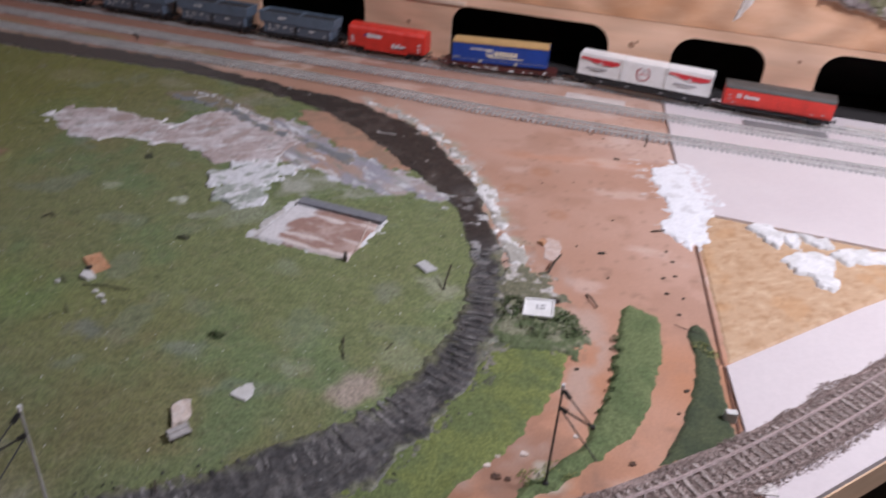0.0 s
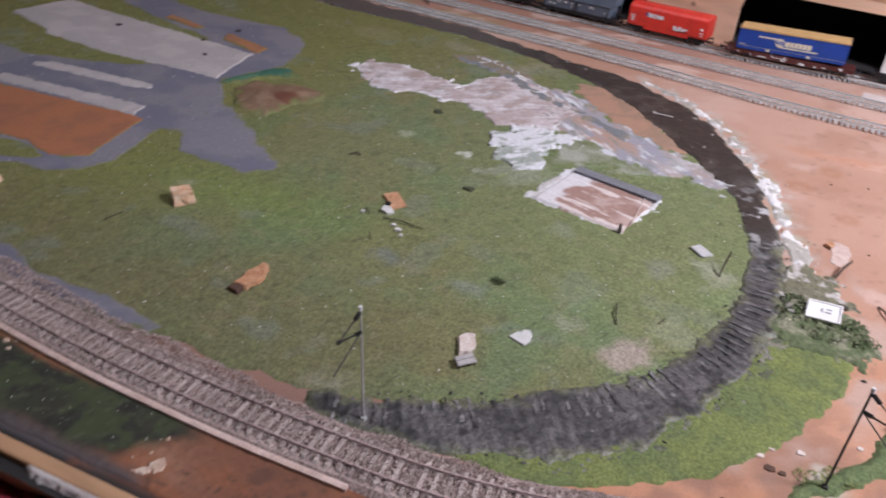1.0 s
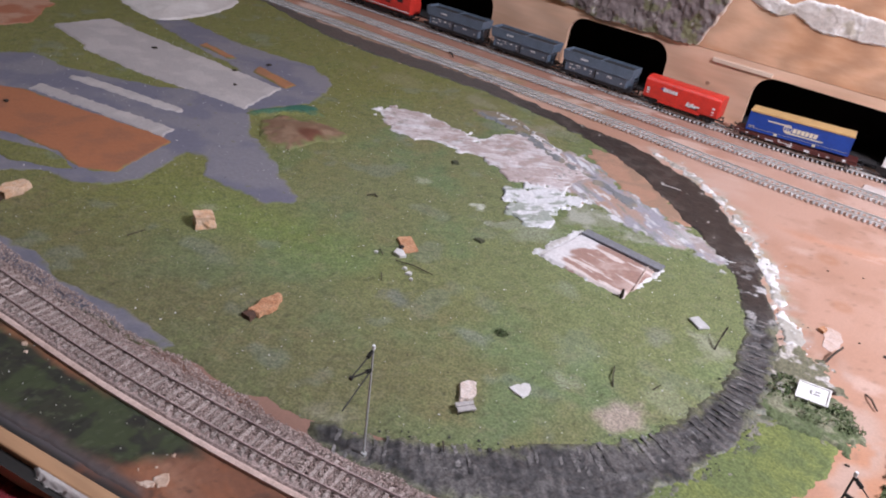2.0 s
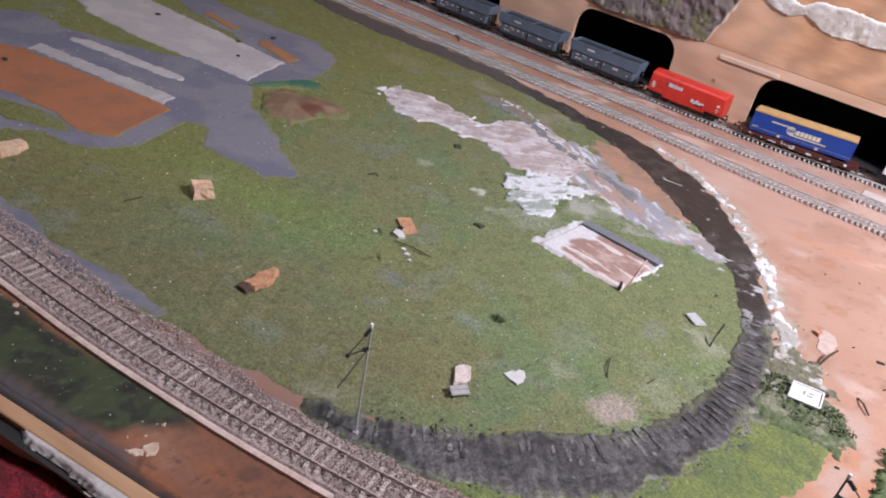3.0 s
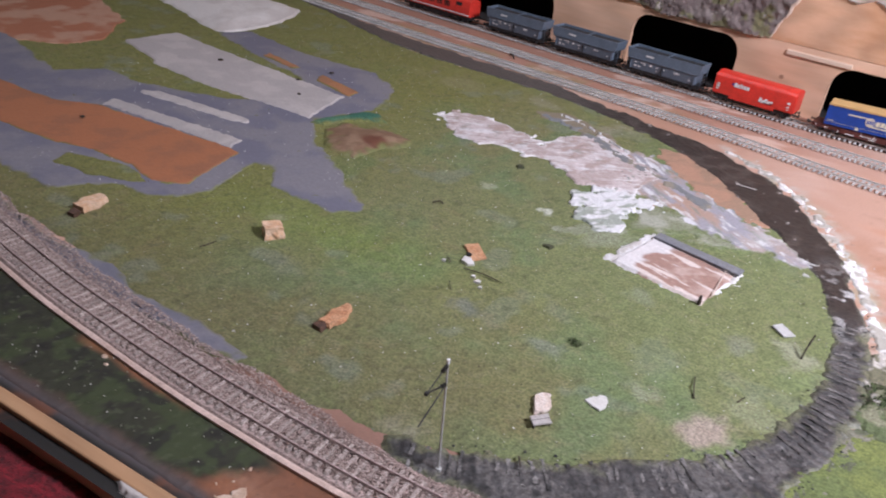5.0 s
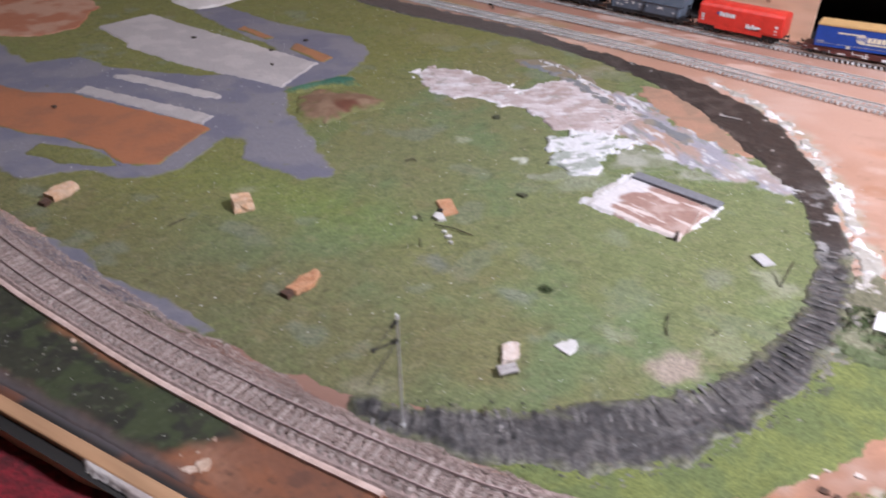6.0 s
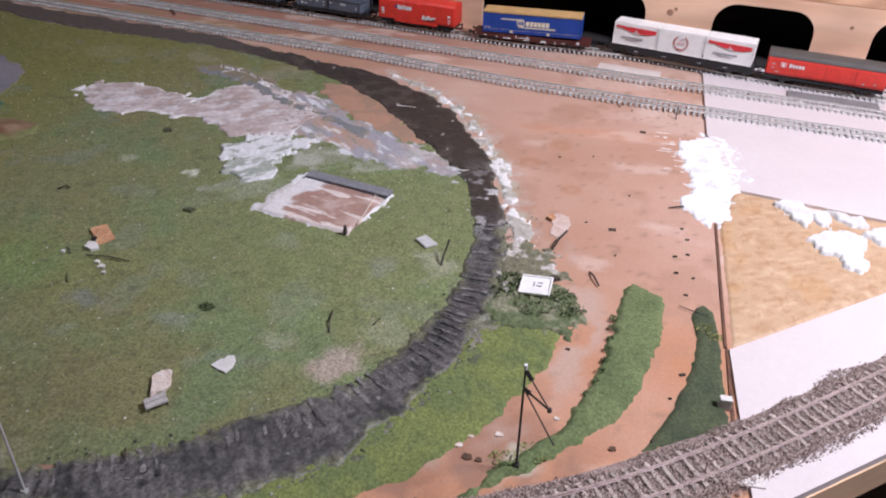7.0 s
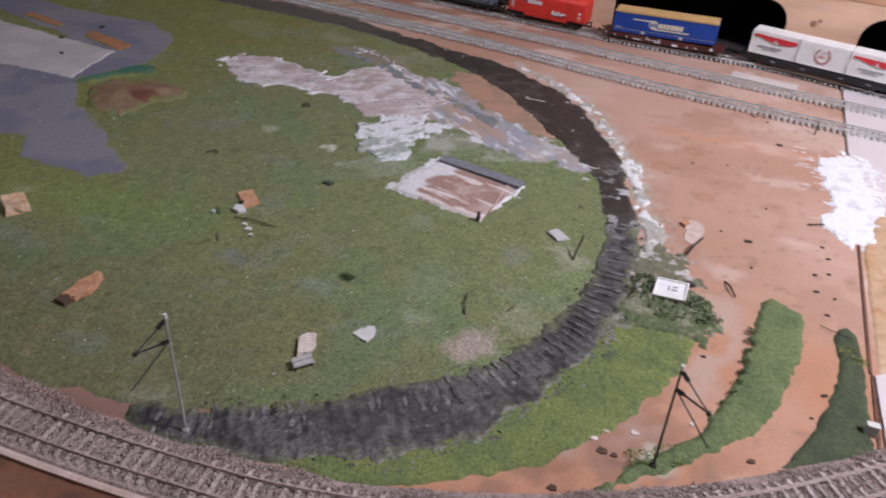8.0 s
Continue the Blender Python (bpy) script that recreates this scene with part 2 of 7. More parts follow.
def layer(name, poly, lift, colour, material, cell=0.002, ragged=0.003, coarse=0.02, soft=0.003, rough=0.0002, bumps=None,
          label="", category="", kind="", flat=False, smooth=True, holes=None):
    """A thin coat on the board: its outline, made ragged, and its own relief; it dips under the board at its edge.
    colour(x, y, inside) gives the paint."""
    poly = np.array(poly)
    x0, y0 = poly.min(0) - 0.012
    x1, y1 = poly.max(0) + 0.012
    gx, gy = np.meshgrid(np.arange(x0, x1, cell), np.arange(y0, y1, cell))
    ny, nx = gx.shape
    x, y = gx.ravel(), gy.ravel()
    seed = sum(ord(c) for c in name) % 97
    sd = side(x, y, poly) + ragged * fbm(x, y, coarse, seed, 4)
    if holes is not None:
        sd = np.minimum(sd, holes(x, y))
    body = (0 if flat else relief(x, y)) + lift + rough * fbm(x, y, 0.004, seed + 3, 2)
    if bumps:
        body = body + bumps(x, y, sd)
    k = sstep(-soft, soft, sd)
    z = -0.0012 * (1 - k) + body * k
    keep = (sd > -soft - 2 * cell).reshape(ny, nx)
    quad = keep[:-1, :-1] & keep[1:, :-1] & keep[:-1, 1:] & keep[1:, 1:]
    idx = np.arange(nx * ny).reshape(ny, nx)
    faces = np.stack([idx[:-1, :-1][quad], idx[:-1, 1:][quad], idx[1:, 1:][quad], idx[1:, :-1][quad]], 1)
    used, flat_faces = np.unique(faces, return_inverse=True)
    faces = flat_faces.reshape(-1, 4)
    me = bpy.data.meshes.new(name)
    me.from_pydata(np.c_[x, y, z][used].tolist(), [], faces.tolist())
    me.materials.append(material)
    rgb = colour(x[used], y[used], sd[used])
    at = me.attributes.new("paint", "FLOAT_COLOR", "POINT")
    at.data.foreach_set("color", np.c_[np.clip(rgb, 0, 1), np.ones(len(used))].astype(np.float32).ravel())
    me.polygons.foreach_set("use_smooth", [smooth] * len(me.polygons))
    return tagged(new(name, me), label, category, "", kind)


def tone(c, other=None, size=0.03, lo=-0.3, hi=0.4, seed=1):
    """A paint that drifts from one tone to another."""
    def paint(x, y, sd):
        base = np.tile(np.array(c, float), (len(x), 1))
        if other is not None:
            base = mixc(base, other, sstep(lo, hi, fbm(x, y, size, seed, 4)))
        return base
    return paint


# ---------------------------------------------------------------- room and table
def slab(name, outline, z0, z1, material, label, category="", kind="structure"):
    bm = prism(outline, z0, z1, "z")
    return tagged(link_mesh(name, bm, material), label, category, "", kind)


tagged(link_mesh("floor", box((0, 0.4, -0.86), (6.0, 5.0, 0.1)), M_FLOOR), "dark brown floor under the layout table", "floor", kind="structure")
tagged(link_mesh("ceiling", box((0, 0.4, 1.5), (6.0, 5.0, 0.1)), M_WALL), "plain pale ceiling of the room", "ceiling", kind="structure")
for nm, c, sz in (("wall_north", (0, 2.85, 0.32), (6.0, 0.1, 2.26)), ("wall_south", (0, -2.05, 0.32), (6.0, 0.1, 2.26)),
                  ("wall_east", (2.95, 0.4, 0.32), (0.1, 4.8, 2.26)), ("wall_west", (-2.95, 0.4, 0.32), (0.1, 4.8, 2.26))):
    tagged(link_mesh(nm, box(c, sz), M_WALL), "plain cream painted room wall", "wall", kind="structure")

lamp_shade = empty("pendant_lamp", pose(LAMP[0], LAMP[1], LAMP[2]), "round white pendant lamp hanging above the layout", "lamp")
bm = bmesh.new()
bmesh.ops.create_cone(bm, cap_ends=True, segments=32, radius1=0.2, radius2=0.05, depth=0.08)
for v in bm.verts:
    v.co.z += 0.06
part("shade", bm, M_WHITE, lamp_shade)
part("cord", rod((0, 0, 0.10), (0, 0, 1.45 - LAMP[2]), 0.003, 8), M_BLACK, lamp_shade)
for c in ((-1.0, 0.5), (0.1, 0.5), (-1.0, 1.4), (0.6, 1.3)):
    tagged(link_mesh("table_leg", box((c[0], c[1], -0.42), (0.06, 0.06, 0.78), 0.004), M_PINE), "square pine leg under the layout table", "table leg", "table legs")


VERGE = [(-0.20, 1.168), (-0.155, 1.138), (-0.118, 1.098), (-0.085, 1.05), (-0.052, 0.985), (-0.03, 0.935), (-0.012, 0.87), (0.0, 0.82), (0.01, 0.785), (0.02, 0.755)]
PATH_LINE = [(-0.02, 0.545), (0.02, 0.585), (0.05, 0.64), (0.065, 0.69), (0.058, 0.75), (0.03, 0.80)]


LAWN = [(-1.4, 0.55), (-0.8, 0.475), (-0.551, 0.440), (-0.43, 0.433), (-0.37, 0.430), (-0.345, 0.42), (-0.385, 0.408), (-0.41, 0.39), (-0.8, 0.386), (-1.4, 0.386)]


def board_paint(x, y, sd):
    base = np.tile(np.array((0.455, 0.285, 0.215)), (len(x), 1))
    base = mixc(base, (0.40, 0.23, 0.16), sstep(-0.2, 0.6, fbm(x, y, 0.22, 3, 5)))
    base = mixc(base, (0.53, 0.385, 0.325), sstep(0.1, 0.8, fbm(x * 0.5, y, 0.1, 9, 5)) * 0.7)
    # red brown wash between the far tracks, with yellow green dust nearest the field
    t = y - (1.21 - 0.175 * x)
    red = sstep(-0.06, 0.03, t) * sstep(0.1, -0.25, x)
    base = mixc(base, (0.33, 0.165, 0.115), red * 0.8)
    green = np.exp(-((t + 0.005) / 0.028) ** 2) * sstep(-0.2, -0.45, x) * sstep(-0.35, 0.25, fbm(x, y, 0.06, 21, 4))
    base = mixc(base, (0.25, 0.235, 0.10), green * 0.75)
    pale = sstep(0.25, 0.5, fbm(x * 0.6, y * 1.6, 0.05, 31, 5)) * sstep(-0.07, -0.02, t) * sstep(0.0, -0.2, x)
    base = mixc(base, (0.6, 0.45, 0.38), pale * 0.7)
    # orange clay paint where the inner loop was lifted, and brown paint at the front
    clay = sstep(0.78, 0.66, y) * sstep(0.175, 0.165, x) * sstep(-0.16, -0.1, x)
    base = mixc(base, (0.41, 0.190, 0.098), np.clip(clay * (0.85 + 0.3 * fbm(x, y, 0.05, 41, 4)), 0, 1))
    base = mixc(base, (0.23, 0.125, 0.085), clay * sstep(0.66, 0.56, y) * sstep(0.1, 0.02, x) * sstep(-0.25, 0.35, fbm(x, y, 0.02, 42, 5)) * 0.75)
    front = sstep(0.462, 0.45, y) * sstep(-0.05, -0.2, x)
    base = mixc(base, (0.21, 0.115, 0.085), sstep(0.512, 0.497, y) * sstep(-0.15, -0.24, x) * 0.9)
    base = mixc(base, (0.095, 0.032, 0.016), np.clip(front * (0.95 + 0.2 * fbm(x, y, 0.04, 43, 4)), 0, 1))
    # front paint: dark green, orange and slate tones brushed into one another
    soft = 0.012 * fbm(x, y, 0.035, 57, 4)
    lawn = sstep(-0.010, 0.006, side(x, y, LAWN) + soft)
    base = mixc(base, (0.024, 0.028, 0.014), np.clip(lawn * (0.97 + 0.1 * fbm(x, y, 0.01, 58, 3)), 0, 1))
    base = mixc(base, (0.25, 0.105, 0.045), sstep(0.010, 0.0, np.abs(y - 0.4365 - 0.10 * (x + 0.46) ** 2) + soft * 0.4) * sstep(-0.53, -0.50, x) * sstep(-0.40, -0.43, x) * 0.9)
    base = mixc(base, (0.085, 0.085, 0.095), sstep(0.396, 0.388, y + soft * 0.6) * sstep(-0.33, -0.37, x) * 0.85)
    base = mixc(base, (0.012, 0.011, 0.010), sstep(0.379, 0.374, y) * sstep(-0.2, -0.3, x))
    base = mixc(base, (0.27, 0.14, 0.085), np.exp(-(((x + 0.345) / 0.035) ** 2 + ((y - 0.402) / 0.014) ** 2)) * front * 0.9)
    base = mixc(base, (0.16, 0.055, 0.022), front * sstep(0.1, 0.6, fbm(x, y, 0.03, 59, 4)) * (1 - lawn) * 0.6)
    far_left = sstep(-1.05, -1.12, x)
    base = mixc(base, (0.28, 0.13, 0.075), far_left)
    # smudges, a long orange stain, pale scuffs and fine dirt over the bare board
    bare = sstep(-0.05, 0.02, x)
    base = mixc(base, (0.33, 0.185, 0.125), bare * sstep(0.15, 0.6, fbm(x, y, 0.035, 45, 5)) * 0.45)
    base = mixc(base, (0.50, 0.24, 0.14), bare * np.exp(-((y - 1.045 + 0.05 * x + 0.006 * fbm(x, y, 0.03, 46, 3)) / 0.010) ** 2) * 0.55)
    base = mixc(base, (0.64, 0.53, 0.48), bare * sstep(0.4, 0.8, fbm(x * 0.8, y * 1.3, 0.05, 47, 6)) * 0.35)
    base = mixc(base, (0.22, 0.13, 0.09), bare * sstep(0.62, 0.8, fbm(x, y, 0.007, 48, 3)) * 0.5)
    # plaster dust beside the trackbed, grey dust on the inner path and round the mast foot
    d, s = along(x, y, VERGE)
    dust = sstep(0.024, 0.004, d + 0.010 * fbm(x, y, 0.016, 49, 4))
    base = mixc(base, (0.46, 0.42, 0.385), dust * sstep(-0.35, 0.3, fbm(x, y, 0.012, 50, 4)) * 0.85)
    base = mixc(base, (0.30, 0.29, 0.20), dust * sstep(0.1, 0.5, fbm(x, y, 0.02, 52, 4)) * 0.6)
    d, s = along(x, y, PATH_LINE)
    grey = sstep(0.022, 0.004, d) * sstep(-0.3, 0.4, fbm(x, y, 0.025, 54, 4))
    base = mixc(base, (0.42, 0.31, 0.255), grey * 0.75)
    foot = sstep(0.75, 0.2, np.hypot(x - 0.026, y - 0.55) / 0.026 + 0.4 * fbm(x, y, 0.012, 56, 4))
    base = mixc(base, (0.40, 0.40, 0.33), foot * 0.8)
    for cx, cy, r in ((0.0, 0.95, 0.013), (0.03, 1.0, 0.012), (0.045, 0.9, 0.01)):
        ring = np.exp(-((np.hypot(x - cx, y - cy) - r * 0.6) / (r * 0.4)) ** 2)
        base = mixc(base, (0.36, 0.17, 0.09), ring * 0.6)
    return base


EDGE = [(-1.8, 0.357), (0.153, 0.357), (0.153, 0.536)]
table_outline = EDGE + [(0.9, 1.075), (0.9, 2.0), (-1.8, 2.0)]
slab("table_base", table_outline, -0.030, -0.0035, M_PLYPALE, "plywood base of the layout table")
layer("layout_board", [(-1.6, 0.361), (0.16, 0.361), (0.185, 1.05), (0.21, 1.32), (0.24, 1.6), (-1.6, 1.8)], -0.0009 + 0.0012, board_paint, M_BOARD,
      cell=0.004, ragged=0.0, soft=0.0005, rough=0.00005, flat=True, label="stained brown plywood board of the model railway", category="board", kind="structure")


def sheet_edge(name, outline, z0, z1, material, label):
    return slab(name, outline, z0, z1, material, label, "board")


# white sheets and the bare particle board to the east, butted along a dark seam
SEAM_A, SEAM_B, SEAM_C = (0.1625, 0.684), (0.178, 0.862), (0.200, 0.936)
sheet_edge("white_board_upper", [(0.192, 1.07), (0.205, 0.9355), (0.345, 0.903), (0.9, 0.77), (0.9, 1.5), (0.226, 1.5), (0.213, 1.305)], -0.0034, 0.0022, M_WHITEBOARD,
           "smooth pinkish white sheet under the sidings")
sheet_edge("white_board_lower", [(0.157, 0.540), (0.163, 0.6825), (0.164, 0.683), (0.30, 0.7835), (0.62, 1.0), (0.9, 1.19), (0.9, 1.078)], -0.0034, 0.0026,
           M_WHITEBOARD, "white sheet along the table edge under the outer track")


def osb_paint(x, y, sd):
    base = np.tile(np.array((0.46, 0.31, 0.19)), (len(x), 1))
    chips = vnoise(x + 0.4 * y, y * 2.1 - x, 0.009, 51)
    base = mixc(base, (0.40, 0.25, 0.14), sstep(0.55, 0.9, chips))
    base = mixc(base, (0.52, 0.37, 0.24), sstep(0.3, 0.05, chips))
    base = mixc(base, (0.45, 0.25, 0.11), sstep(0.2, 0.7, fbm(x, y, 0.03, 53, 5)) * 0.5)
    base = mixc(base, (0.30, 0.15, 0.06), sstep(0.5, 0.7, fbm(x * 1.5, y, 0.006, 54, 3)) * 0.45)
    return base


layer("particle_board", [(0.166, 0.6875), (0.30, 0.7875), (0.62, 1.004), (0.62, 0.836), (0.345, 0.9005), (0.2035, 0.933), (0.181, 0.862)], 0.0011, osb_paint, M_BOARD,
      cell=0.0018, ragged=0.0004, soft=0.0006, rough=0.0002, flat=True, label="bare tan particle board between the white sheets", category="board", kind="structure")


# ---------------------------------------------------------------- back wall with arched openings
WALL_P, WALL_D = Vector((-0.3, 1.4365, 0)), Vector((0.9796, -0.2008, 0))
WALL_M = Matrix(((WALL_D.x, -WALL_D.y, 0, WALL_P.x), (WALL_D.y, WALL_D.x, 0, WALL_P.y), (0, 0, 1, 0), (0, 0, 0, 1)))
OPENINGS = [(-0.53, -0.305, 0.090), (-0.143, 0.046, 0.092), (0.190, 0.436, 0.0855), (0.528, 0.658, 0.086), (0.728, 0.93, 0.0915), (1.0, 1.12, 0.095)]


def wall_front(z_top):
    """The outline of the lower board: level top, openings with round corners cut from below."""
    pts, r = [(-1.35, -0.0034)], 0.03
    for a, b, top in OPENINGS:
        pts.append((a, -0.0034))
        for k in range(7):
            w = math.radians(180 - 15 * k)
            pts.append((a + r + r * math.cos(w), top - r + r * math.sin(w)))
        for k in range(7):
            w = math.radians(90 - 15 * k)
            pts.append((b - r + r * math.cos(w), top - r + r * math.sin(w)))
        pts.append((b, -0.0034))
    return pts + [(1.3, -0.0034), (1.3, z_top), (-1.35, z_top)]


bm = bmesh.new()
outline = wall_front(0.1005)
front = [bm.verts.new((u, 0.0, v)) for u, v in outline]
face = bm.faces.new(front)
r = bmesh.ops.extrude_face_region(bm, geom=[face])
for v in r["geom"]:
    if isinstance(v, bmesh.types.BMVert):
        v.co.y += 0.009
bmesh.ops.triangulate(bm, faces=[f for f in bm.faces if len(f.verts) > 4])
bmesh.ops.recalc_face_normals(bm, faces=bm.faces)
bm.transform(WALL_M)
panel = tagged(link_mesh("back_panel_lower", bm, M_PLY), "orange brown plywood panel with arched openings", "panel", kind="structure")
M_KNOT = surface("dark_knot", (0.26, 0.13, 0.08), (0.38, 0.22, 0.14), 0.006, 0.001, 0.3, 0.7)
for u, z, r in ((0.469, 0.064, 0.0055), (0.476, 0.069, 0.003), (0.121, 0.05, 0.004), (0.70, 0.074, 0.003)):
    bm = bmesh.new()
    add_rod(bm, (u, 0.001, z), (u, -0.0004, z), r, 14, r * 0.8)
    bm.transform(WALL_M)
    part("knot", bm, M_KNOT, panel, "dark knot in the plywood")
bm = bmesh.new()
add_box(bm, (-0.03, 0.0052, 0.245), (2.64, 0.009, 0.288), 0.0008, WALL_M)
tagged(link_mesh("back_panel_upper", bm, M_PLYTOP), "plain orange brown plywood panel above the openings", "panel", kind="structure")
# black box added behind the openings, its colour standing in for their darkness
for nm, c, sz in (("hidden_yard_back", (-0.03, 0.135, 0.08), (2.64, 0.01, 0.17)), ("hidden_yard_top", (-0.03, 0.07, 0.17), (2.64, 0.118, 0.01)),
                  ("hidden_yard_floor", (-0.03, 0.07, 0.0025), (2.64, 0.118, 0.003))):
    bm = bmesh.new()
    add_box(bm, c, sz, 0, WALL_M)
    tagged(link_mesh(nm, bm, M_VOID), "black box added behind the openings to make them dark", "lining", kind="structure")
bm = bmesh.new()
add_box(bm, (0.165, -0.0012, 0.0885), (0.095, 0.003, 0.007), 0.0008, WALL_M)
tagged(link_mesh("splintered_strip", bm, wood("pale_splinter", (0.68, 0.52, 0.40), (0.80, 0.68, 0.57), 0, (3, 3, 40), 0.7)), "pale splintered wood strip glued on the plywood panel", "strip")


def crumpled(name, outline, lift, amp, size, cell, colour, material, label, category):
    """A crumpled sheet on the wall: its outline along the wall and up."""
    poly = np.array(outline)
    x0, y0 = poly.min(0) - 0.006
    x1, y1 = poly.max(0) + 0.006
    gx, gy = np.meshgrid(np.arange(x0, x1, cell), np.arange(y0, y1, cell))
    ny, nx = gx.shape
    x, y = gx.ravel(), gy.ravel()
    sd = side(x, y, poly) + 0.004 * fbm(x, y, 0.02, 61, 4)
    ridge = 1 - np.abs(fbm(x, y, size, 63, 4))
    out = lift + amp * ridge + amp * 0.4 * fbm(x, y, size * 0.3, 67, 3)
    k = sstep(-0.001, 0.003, sd)
    depth = -(out * k) + 0.002 * (1 - k)
    keep = (sd > -0.004).reshape(ny, nx)
    quad = keep[:-1, :-1] & keep[1:, :-1] & keep[:-1, 1:] & keep[1:, 1:]
    idx = np.arange(nx * ny).reshape(ny, nx)
    faces = np.stack([idx[:-1, :-1][quad], idx[:-1, 1:][quad], idx[1:, 1:][quad], idx[1:, :-1][quad]], 1)
    used, ff = np.unique(faces, return_inverse=True)
    m = np.array(WALL_M)
    loc = np.c_[x, depth, y][used] @ m[:3, :3].T + m[:3, 3]
    me = bpy.data.meshes.new(name)
    me.from_pydata(loc.tolist(), [], ff.reshape(-1, 4).tolist())
    me.materials.append(material)
    at = me.attributes.new("paint", "FLOAT_COLOR", "POINT")
    at.data.foreach_set("color", np.c_[np.clip(colour(x[used], y[used], sd[used]), 0, 1), np.ones(len(used))].astype(np.float32).ravel())
    return tagged(new(name, me), label, category)


def rock_paint(x, y, sd):
    base = np.tile(np.array((0.165, 0.13, 0.125)), (len(x), 1))
    base = mixc(base, (0.215, 0.18, 0.17), sstep(-0.1, 0.5, fbm(x, y, 0.03, 71, 4)))
    base = mixc(base, (0.16, 0.16, 0.07), sstep(0.25, 0.6, fbm(x, y, 0.025, 73, 4)) * 0.8)
    base = mixc(base, (0.42, 0.38, 0.36), sstep(0.62, 0.8, fbm(x, y, 0.02, 75, 4)))
    return mixc(base, (0.62, 0.5, 0.4), sstep(0.004, 0.0, sd))


def paper_paint(x, y, sd):
    base = np.tile(np.array((0.56, 0.50, 0.45)), (len(x), 1))
    base = mixc(base, (0.70, 0.66, 0.62), sstep(-0.1, 0.4, fbm(x, y, 0.02, 77, 4)))
    base = mixc(base, (0.42, 0.36, 0.26), sstep(0.45, 0.7, fbm(x, y, 0.018, 79, 4)) * 0.7)
    return mixc(base, (0.74, 0.71, 0.68), sstep(0.004, 0.0, sd - 0.001 + 0.003 * fbm(x, y, 0.02, 81, 3)))


crumpled("rock_relief", [(-0.30, 0.142), (-0.22, 0.12), (-0.15, 0.106), (-0.08, 0.097), (0.0, 0.0965), (0.05, 0.099), (0.088, 0.101), (0.098, 0.13), (0.118, 0.175), (0.128, 0.26), (-0.33, 0.26)],
         0.002, 0.005, 0.045, 0.002, rock_paint, M_PLASTER, "grey brown crumpled rock relief on the plywood panel", "rock relief")
crumpled("torn_paper_strip", [(0.125, 0.188), (0.19, 0.172), (0.21, 0.181), (0.24, 0.166), (0.40, 0.166), (0.62, 0.166), (0.64, 0.191), (0.5, 0.201), (0.42, 0.192), (0.33, 0.201), (0.23, 0.206), (0.2, 0.194), (0.13, 0.206)],
         0.001, 0.0018, 0.035, 0.002, paper_paint, M_PLASTER, "torn grey white paper strip on the plywood panel", "paper")
crumpled("torn_paper_scrap", [(0.44, 0.20), (0.5, 0.19), (0.56, 0.2), (0.6, 0.23), (0.52, 0.24), (0.46, 0.23)],
         0.001, 0.0018, 0.035, 0.002, paper_paint, M_PLASTER, "torn white paper scrap on the plywood panel", "paper")
crumpled("torn_paper_sliver", [(0.600, 0.118), (0.607, 0.122), (0.617, 0.140), (0.622, 0.165), (0.612, 0.166), (0.606, 0.140)],
         0.001, 0.0012, 0.02, 0.0015, paper_paint, M_PLASTER, "thin white torn paper sliver on the plywood panel", "paper")
crumpled("rock_relief_east", [(0.70, 0.16), (0.78, 0.145), (1.0, 0.14), (1.0, 0.26), (0.72, 0.26)],
         0.002, 0.006, 0.03, 0.003, rock_paint, M_PLASTER, "grey crumpled rock relief with torn white edge", "rock relief")


# ---------------------------------------------------------------- scenery coats
# dust stains in the grass: middle, reach, tone, strength
DUST = [(-0.10, 0.610, 0.022, (0.40, 0.31, 0.28), 0.9), (-0.151, 0.623, 0.011, (0.30, 0.30, 0.23), 0.6), (-0.062, 0.745, 0.016, (0.34, 0.34, 0.27), 0.6), (-0.105, 0.73, 0.016, (0.22, 0.23, 0.21), 0.5),
        (-0.40, 0.86, 0.010, (0.36, 0.38, 0.28), 0.7), (-0.325, 0.845, 0.008, (0.60, 0.62, 0.55), 0.9), (-0.31, 0.64, 0.013, (0.15, 0.17, 0.19), 0.6), (-0.19, 0.75, 0.016, (0.24, 0.27, 0.20), 0.5),
        (-0.53, 0.66, 0.012, (0.34, 0.34, 0.24), 0.5), (-0.235, 0.63, 0.012, (0.20, 0.23, 0.22), 0.5), (-0.155, 0.66, 0.02, (0.2, 0.24, 0.16), 0.4), (-0.46, 0.60, 0.02, (0.2, 0.2, 0.16), 0.4),
        (-0.27, 0.49, 0.02, (0.26, 0.24, 0.2), 0.6), (-0.075, 0.65, 0.02, (0.30, 0.32, 0.22), 0.4), (-0.25, 0.83, 0.03, (0.30, 0.33, 0.26), 0.6), (-0.70, 0.70, 0.02, (0.3, 0.3, 0.22), 0.3),
        (-0.60, 1.15, 0.05, (0.26, 0.24, 0.14), 0.4), (-0.46, 1.16, 0.03, (0.28, 0.27, 0.2), 0.5), (-0.35, 1.13, 0.03, (0.3, 0.26, 0.22), 0.5)]


